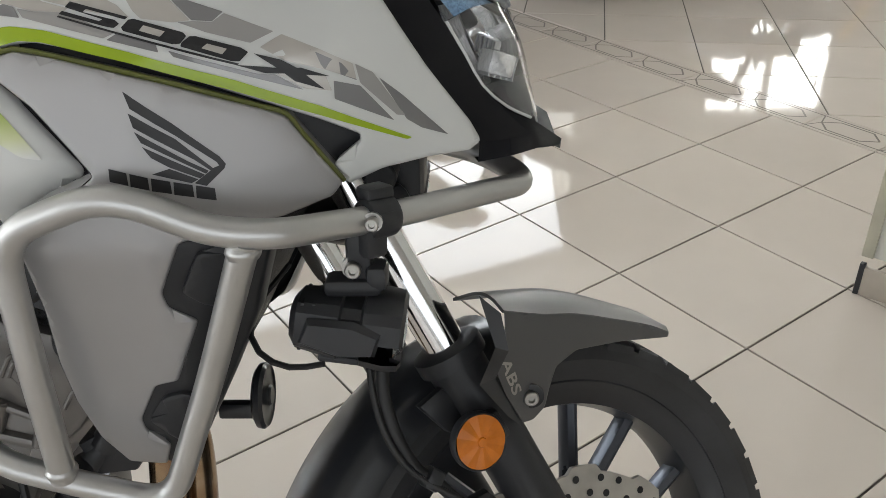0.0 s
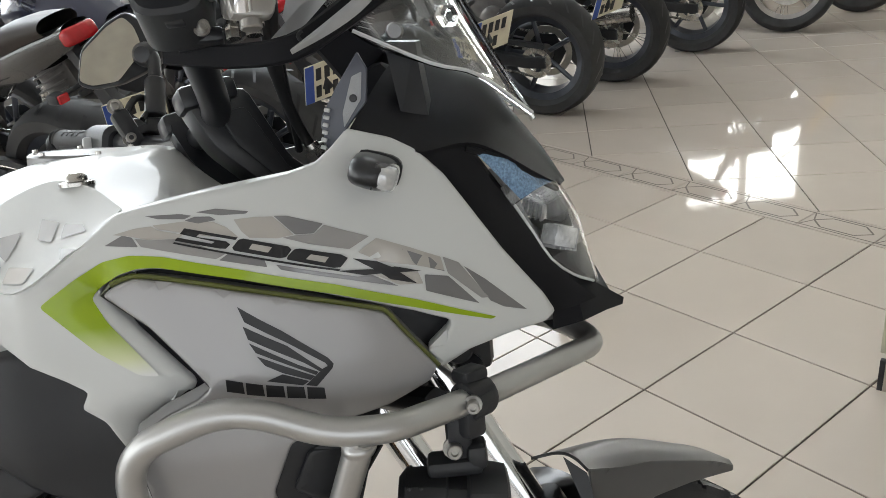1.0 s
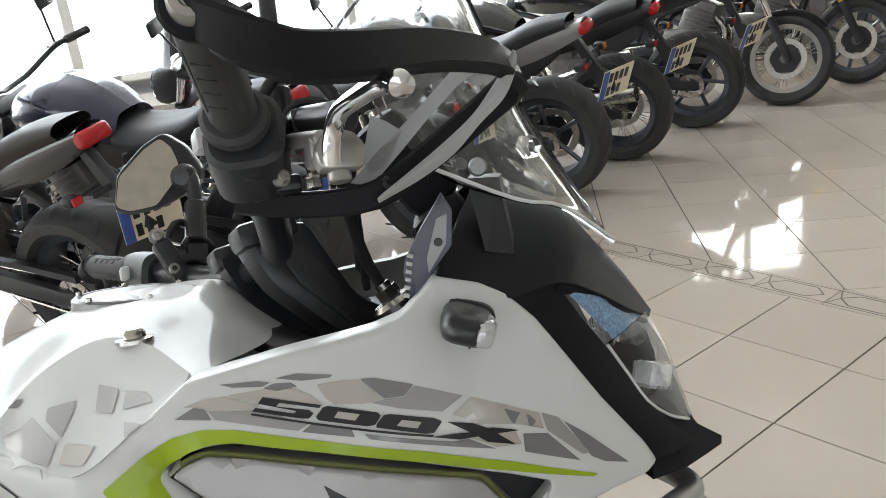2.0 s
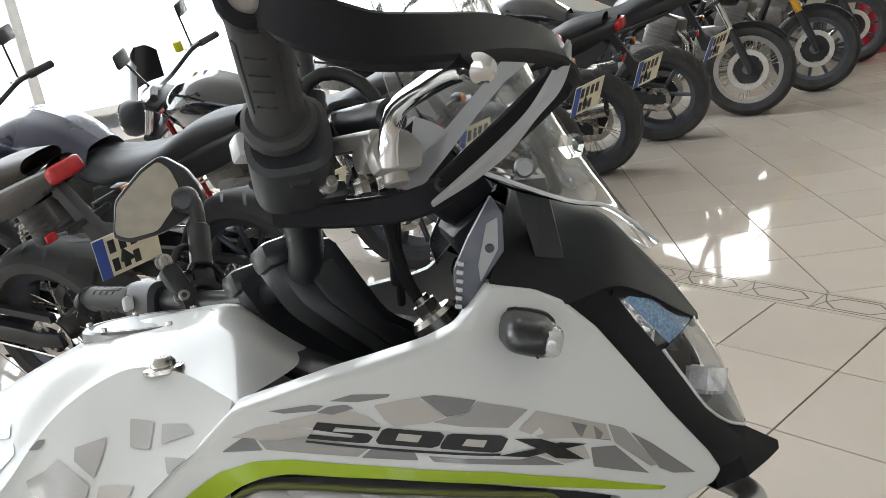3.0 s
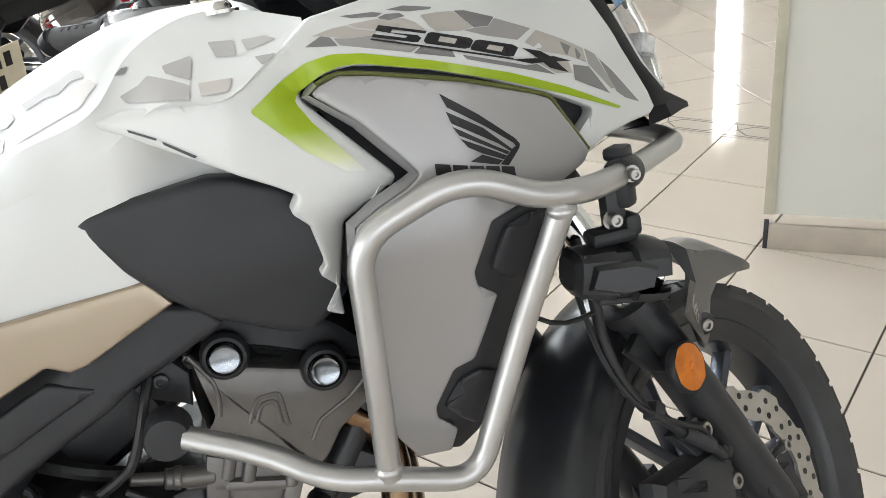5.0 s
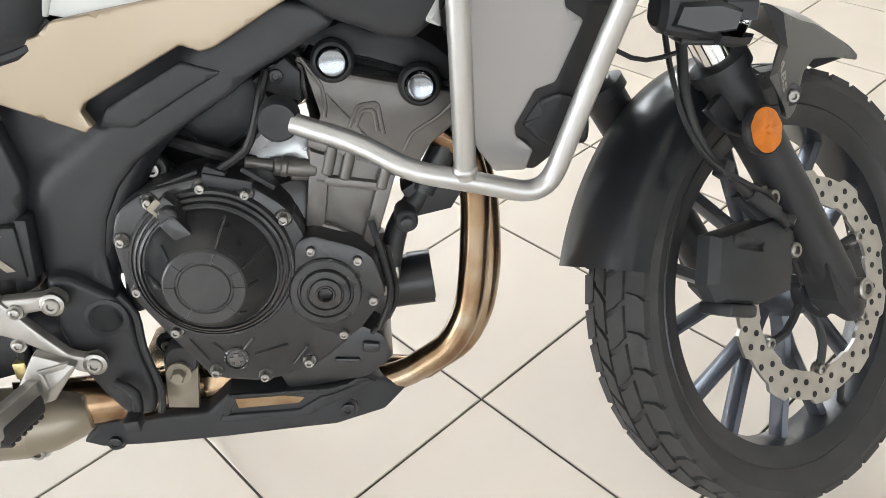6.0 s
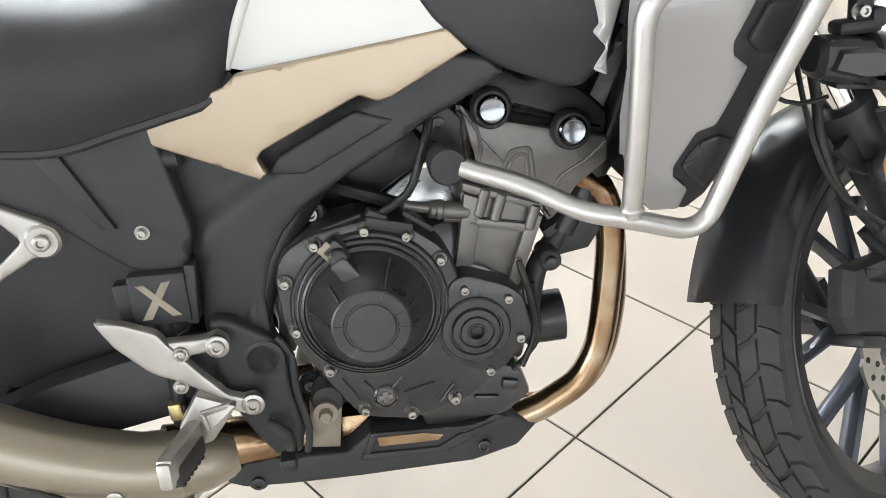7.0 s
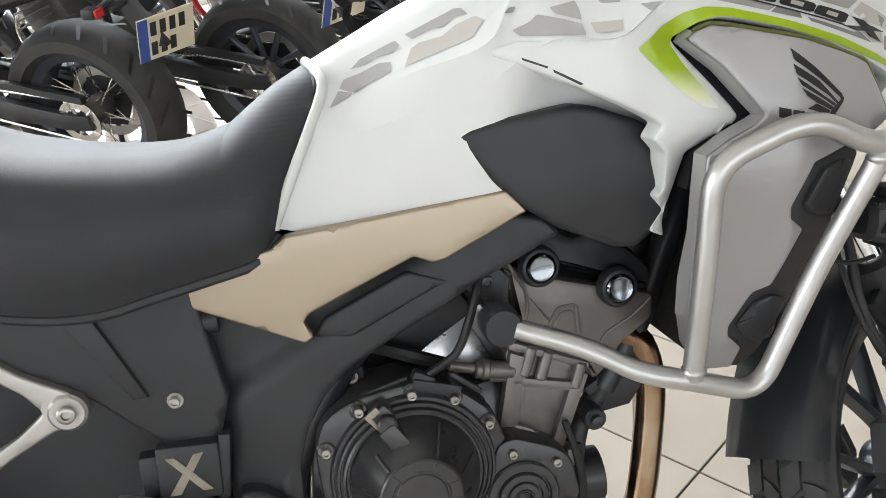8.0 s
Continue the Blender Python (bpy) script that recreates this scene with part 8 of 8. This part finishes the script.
        pm = Matrix.Translation((-.365, 0, .59)) @ Matrix.Rotation(radians(-30), 4, "Z") @ Matrix.Rotation(radians(-24), 4, "Y")
        pl = part("number_plate", box((.004, .20, .17), (0, 0, 0), .001, seg=1), M_PLATE, b, "white number plate with blue band, unreadable bars", m=pm)
        part("plate_band", box((.002, .034, .165), (-.0032, .082, 0)), M_BLUE, pl, m=pm)
        for row, zz in ((4, .038), (3, -.040)):
            for k in range(row):
                part("plate_bar", box((.0016, .021, .052), (-.0030, .046 - .034 * k, zz)), M_INK, pl, m=pm)
        for s in (-1, 1):
            part("rear_signal", join(rod((-.24, s * .05, .72), (-.25, s * .15, .72), .008), box((.05, .05, .035), (-.25, s * .17, .72), .012)), M_BLACK, b)
            part("signal_lens", box((.012, .04, .028), (-.278, s * .17, .72), .005), M_ORANGE if s < 0 else M_RED, b)
    part("fork", both_sides(join(tube([Fx + ax * h + Vector((.02, -.10, 0)) for h in (-.02, .30)], .027, 14), )), M_BLACK, b, m=st)
    part("fork_tube", both_sides(tube([Fx + ax * h + Vector((.02, -.10, 0)) for h in (.25, .66)], .026 if gold_fork else .020, 14)), surface("gold_anodised", (.75, .42, .05), .3, .9) if gold_fork else M_CHROME, b, m=st)
    part("yoke", join(box((.07, .26, .03), Fx + ax * .50, .01, (0, -25, 0)), box((.07, .26, .03), Fx + ax * .66, .01, (0, -25, 0))), M_BLACK, b, m=st)
    part("front_fender", arc_skin(.325, radians(40), radians(125), .062, .03), side_mat or M_GLOSSBLACK, b, m=st @ Matrix.Translation(Fx))
    bars = Fx + ax * .74
    hbm = [(bars.x - .16, -.38, bars.z + .06), (bars.x - .09, -.24, bars.z + .06), (bars.x - .02, -.08, bars.z), (bars.x - .02, .08, bars.z), (bars.x - .09, .24, bars.z + .06), (bars.x - .16, .38, bars.z + .06)]
    part("handlebar", tube(fillet(hbm, .04), .011, 10), M_GLOSSBLACK, b, m=st)
    for s in (-1, 1):
        part("grip", rod((bars.x - .16, s * .39, bars.z + .06), (bars.x - .11, s * .28, bars.z + .06), .017), M_RUBBER, b, m=st)
        part("lever", tube(smooth_path([(bars.x - .06, s * .22, bars.z + .06), (bars.x - .05, s * .28, bars.z + .055), (bars.x - .08, s * .37, bars.z + .05)]), .006, 6), M_ALU, b, m=st)
        part("mirror", join(tube([(bars.x - .08, s * .25, bars.z + .07), (bars.x - .05, s * .30, bars.z + .20)], .006, 6), box((.02, .11, .065), (bars.x - .06, s * .33, bars.z + .23), .012)), M_BLACK, b, m=st)
    part("headlight", lathe([(0, .09), (.06, .085), (.085, .07), (.09, .05), (.08, -.02), (.04, -.07), (0, -.08)], axis="x", seg=28, at=Fx + ax * .58 + Vector((.10, 0, 0))), M_BLACK, b, m=st)
    part("headlight_lens", lathe([(0, .098), (.05, .094), (.082, .078)], axis="x", seg=28, at=Fx + ax * .58 + Vector((.10, 0, 0))), M_LENS, b, m=st)
    if screen:
        sc = loft([[(bars.x + .16, 0, bars.z - .02), (bars.x + .13, -.10, bars.z - .02), (bars.x + .06, -.15, bars.z - .02)], [(bars.x + .06, 0, bars.z + .18), (bars.x + .05, -.08, bars.z + .16), (bars.x + .02, -.11, bars.z + .12)]], 6, 4)
        sc = both_sides(sc)
        bmesh.ops.solidify(sc, geom=sc.faces[:], thickness=.004)
        part("fly_screen", sc, M_GLOSSBLACK, b, m=st)
        part("reservoir", rod((bars.x - .05, -.18, bars.z + .07), (bars.x - .05, -.18, bars.z + .12), .022), surface("yellow_plastic", (.65, .60, .03), .4), b, "yellow fluid reservoir", m=st)
    ys = (-.15, -.15) if not twin_pipe else (-.15, -.15)
    part("header_pipe", both_sides(tube(smooth_path([(.96, -.07, .62), (1.04, -.08, .50), (.98, -.08, .30), (.80, -.08, .22), (.55, -.10, .24)]), .02, 10)), M_STEEL, b)
    for k in range(2 if twin_pipe else 1):
        part("silencer", tube([(.52, -.12, .25 + .11 * k), (.40, -.17, .30 + .11 * k), (.0, -.19, .42 + .11 * k), (-.06, -.19, .44 + .11 * k)], .05, 18, radii=[.025, .048, .052, .045]), M_STEEL if twin_pipe else M_BLACK, b, "silencer")
    if twin_pipe:
        part("silencer", both_sides(tube([(.30, -.17, .40), (-.16, -.19, .46)], .045, 18)), M_STEEL, b)
    part("side_stand", tube([(.66, .14, .28), (.60, .24, .10), (.58, .255, .058)], .011, 8), M_BLACK, b)
    part("side_cover", both_sides(panel([(.52, .72), (.30, .74), (.26, .68), (.42, .56), (.55, .58)], lambda x, zz: -.13, .02, .04, .01, .02)), side_mat or M_BLACK, b)
    for w in (-1, 1):
        part("foot_peg", rod((.50, .13 * w, .36), (.48, .24 * w, .37), .013), M_RUBBER, b)
    return b


BLUE = surface("dark_blue_paint", (0.015, 0.018, 0.045), 0.28, 0.2, 1500, 6, 0.02, 0.0001, 0.1, 0.05, Coat_Weight=0.8)
NIGHT = surface("black_gloss_paint", (0.012, 0.012, 0.013), 0.18, 0.0, 1500, 6, 0.02, 0.0001, 0.1, 0.05, Coat_Weight=1.0)
BROWN = surface("dark_brown_vinyl", (0.035, 0.028, 0.024), 0.5, 0.0, 700, 8, 0.4, 0.0006, 0.2, 0.06)
REDP = surface("red_frame_paint", (0.42, 0.012, 0.02), 0.3, 0.0, 1500, 6, 0.02, 0.0001, 0.1, 0.05)
GREYP = surface("grey_paint", (0.30, 0.30, 0.31), 0.3, 0.2, 1500, 6, 0.02, 0.0001, 0.1, 0.05)
parked_bike("black roadster with brown ribbed seat and red tail light", (-1.47, 2.38), 152, NIGHT, BROWN, M_RIM, cast=False, spokes=24, side_mat=NIGHT, width=0.19)
parked_bike("dark blue roadster with black seat and number plate", (-0.87, 2.66), 152, BLUE, M_SEAT, M_RIM, cast=True, spokes=10)
parked_bike("black naked motorcycle with fly screen and yellow reservoir", (-0.25, 3.20), 152, NIGHT, M_SEAT, M_RIM, screen=True, frame_mat=REDP)
parked_bike("black sports motorcycle with grey tail and black cast wheels", (0.37, 3.80), 152, NIGHT, M_SEAT, M_RIM, cast=True, spokes=5, side_mat=GREYP, width=0.19)
parked_bike("black spoked motorcycle with twin steel silencers", (0.85, 4.34), 152, NIGHT, M_SEAT, M_RIM, cast=False, spokes=24, twin_pipe=True)
parked_bike("tall black adventure motorcycle with number plate", (1.48, 4.92), 152, NIGHT, M_SEAT, M_RIM, cast=True, spokes=6, tall=0.06)
for lab, fx, head, gold, rim in (("grey scrambler with silver rims and upright fork", (2.19, 5.22), -36, False, M_ALU), ("black motorcycle with gold upside-down fork", (2.90, 5.66), -38, True, M_RIM), ("black motorcycle at the end of the row", (3.72, 6.58), -38, False, M_RIM)):
    h = radians(head)
    parked_bike(lab, (fx[0] - 1.43 * math.cos(h), fx[1] - 1.43 * math.sin(h)), head, GREYP if rim is M_ALU else NIGHT, M_SEAT, rim, cast=rim is not M_ALU, spokes=24 if rim is M_ALU else 10, plate=False, gold_fork=gold, steer=10, lean=6)

# small red can by the far wall
can = thing("red_canister", "round red canister on the floor by the wall", "canister", pose(4.15, 7.0, 0))
part("body", lathe([(0, 0), (.13, 0), (.14, .01), (.14, .40), (.12, .46), (.05, .50), (0, .50)], axis="z", seg=28), REDP, can)
part("handle", tube(fillet([(-.04, 0, .49), (-.05, 0, .56), (.05, 0, .56), (.04, 0, .49)], .02), .008, 8), M_BLACK, can)


def car(at, turn, colour, label):
    """A parked car seen far off through the glass."""
    c = thing("car", label, "car", Matrix.Translation(at) @ Matrix.Rotation(radians(turn), 4, "Z"), group="cars in the street")
    body = [(-2.1, .35), (-2.15, .75), (-1.95, .92), (-1.3, .98), (-.75, 1.42), (.6, 1.44), (1.25, 1.0), (2.0, .88), (2.15, .6), (2.1, .3)]
    part("body", slab(body, -.85, .85, .06), colour, c)
    part("side_window", both_sides(slab([(-1.1, 1.0), (-.68, 1.36), (.52, 1.38), (1.05, 1.0)], -.862, -.84, 0)), M_GLOSSBLACK, c)
    part("rear_lamp", both_sides(box((.05, .3, .14), (-2.12, .62, .80), .01)), M_RED, c)
    for x in (-1.3, 1.35):
        for s in (-1, 1):
            t = part("wheel", lathe([(.2, -.1), (.33, -.1), (.34, 0), (.33, .1), (.2, .1), (.2, -.1)], at=(x, s * .78, .33), seg=32), M_RUBBER, c)
            part("hubcap", lathe([(0, -.11), (.19, -.105), (.2, 0), (.19, .105), (0, .11)], at=(x, s * .78, .33), seg=24), M_ALU, t)
    return c


CARP = surface("dark_car_paint", (0.03, 0.035, 0.05), 0.25, 0.2, 300, 2, 0.0, 0.0002, 0.1, 0.05)
car((-4.4, 14.6, -0.21), 8, CARP, "dark saloon car parked across the street")
car((-6.6, 11.6, -0.21), 20, GREYP, "grey car parked in the street")
car((-11.0, 17.5, -0.21), 8, CARP, "dark car parked farther down the street")

# ---- floor tiles, last ----


def tile_mesh(outline, name, top=0.0, bottom=-0.0035):
    bm = flat(outline, bottom, top)
    rim = [e for e in bm.edges if all(abs(v.co.z - top) < 1e-6 for v in e.verts)]
    bmesh.ops.bevel(bm, geom=rim, offset=0.0012, segments=1, affect="EDGES")
    bmesh.ops.recalc_face_normals(bm, faces=bm.faces)
    me = bpy.data.meshes.new(name)
    bm.to_mesh(me)
    bm.free()
    me.materials.append(M_TILE)
    return me


gap = 0.0022
sq = tile_mesh([(gap, gap), (TILE - gap, gap), (TILE - gap, TILE - gap), (gap, TILE - gap)], "tile")
rest = bmesh.new()
U37 = Matrix.Rotation(radians(-53), 4, "Z")
for i in range(-24, 28):
    for j in range(-30, 3):
        x, y = grid(i, j)
        near = -2.2 < x < 2.2 and -0.8 < y < 3.2
        if near:
            t = new("tile", sq)
            t.matrix_world = Matrix.Translation((x, y, 0)) @ U37
            t.parent = floor
        elif -7.7 < x < 8.5 and -6.1 < y < 7 and (y < 1.6 + 0.65 * (x + 7.8)):
            piece = bmesh.new()
            piece.from_mesh(sq)
            piece.transform(Matrix.Translation((x, y, 0)) @ U37)
            me = bpy.data.meshes.new("tmp")
            piece.to_mesh(me)
            piece.free()
            rest.from_mesh(me)
            bpy.data.meshes.remove(me)
# border of small hexagons between the two fields
BAND = 0.153
M_LINE = surface("brown_inlay_line", (0.11, 0.085, 0.065), 0.4)
BT = TILE * math.sqrt(2) / 2
bt = tile_mesh([(gap * .5, gap), (BT - gap * .5, gap), (BT - gap * .5, BAND - gap), (gap * .5, BAND - gap)], "border_tile")
ex = Vector((math.sin(TURN37), -math.cos(TURN37), 0))
ey = Vector((math.cos(TURN37), math.sin(TURN37), 0))
start = Vector((*grid(0, 3), 0))


def inlay(points, w=0.0065):
    """Thin flat lines let into a border tile."""
    bm = bmesh.new()
    for a, b in zip(points, points[1:]):
        a, b = Vector((*a, 0)), Vector((*b, 0))
        n = (b - a).normalized().cross(Vector((0, 0, 1))) * w / 2
        lo = [bm.verts.new((p.x, p.y, 0.0005)) for p in (a + n, b + n, b - n, a - n)]
        bm.faces.new(lo)
    return bm


hexa = [(0.03, BAND / 2), (0.075, 0.032), (BT - 0.075, 0.032), (BT - 0.03, BAND / 2), (BT - 0.075, BAND - 0.032), (0.075, BAND - 0.032), (0.03, BAND / 2)]
lines = join(inlay(hexa), inlay([(0, 0.018), (BT, 0.018)], 0.0055), inlay([(0, BAND - 0.018), (BT, BAND - 0.018)], 0.0055), inlay([(0.006, 0.018), (0.03, BAND / 2), (0.006, BAND - 0.018)], 0.005))
lme = bpy.data.meshes.new("inlay")
lines.to_mesh(lme)
lines.free()
lme.materials.append(M_LINE)
for k in range(-30, 30):
    p = start + ex * (BT * k)
    if -7.5 < p.x < 8.5 and -6.1 < p.y < 7.4:
        m = Matrix(((ex.x, ey.x, 0, p.x), (ex.y, ey.y, 0, p.y), (0, 0, 1, 0), (0, 0, 0, 1)))
        for me, nm in ((bt, "border_tile"), (lme, "inlay")):
            t = new(nm, me)
            t.matrix_world = m
            t.parent = floor
# far field, turned by 45 degrees, cut along the border
a8 = Vector((math.cos(radians(-8)), math.sin(radians(-8)), 0))
b8 = Vector((-a8.y, a8.x, 0))
far0 = Vector((1.114, 2.174, 0))
far0 += ey * (BAND - (far0 - start).dot(ey))
tri = tile_mesh([(gap * 1.6, gap * .6), (TILE - gap, gap * .6 + 0.0), (TILE - gap, TILE - gap * 2.6)], "half_tile")
A8 = Matrix.Rotation(radians(-8), 4, "Z")
for i in range(-20, 24):
    for j in range(-20, 26):
        c = i + j
        if c < -1:
            continue
        p = far0 + a8 * (TILE * i) + b8 * (TILE * j)
        if not (-7.5 < p.x < 8.5 and -6 < p.y < 7.2):
            continue
        full = c >= 0
        if not full:
            piece = tile_mesh([(TILE - gap, gap * 1.6), (TILE - gap, TILE - gap), (gap * 1.6, TILE - gap)], "half_tile")
            t = new("half_tile", piece)
            t.matrix_world = Matrix.Translation(p) @ A8
            t.parent = floor
        elif -0.6 < p.x < 3.2 and p.y < 5.6:
            t = new("tile", sq)
            t.matrix_world = Matrix.Translation(p) @ A8
            t.parent = floor
        else:
            piece = bmesh.new()
            piece.from_mesh(sq)
            piece.transform(Matrix.Translation(p) @ A8)
            me = bpy.data.meshes.new("tmp")
            piece.to_mesh(me)
            piece.free()
            rest.from_mesh(me)
            bpy.data.meshes.remove(me)
tagged(part("far_tiles", rest, M_TILE, floor, "beige polished floor tiles farther off"), kind="stuff")
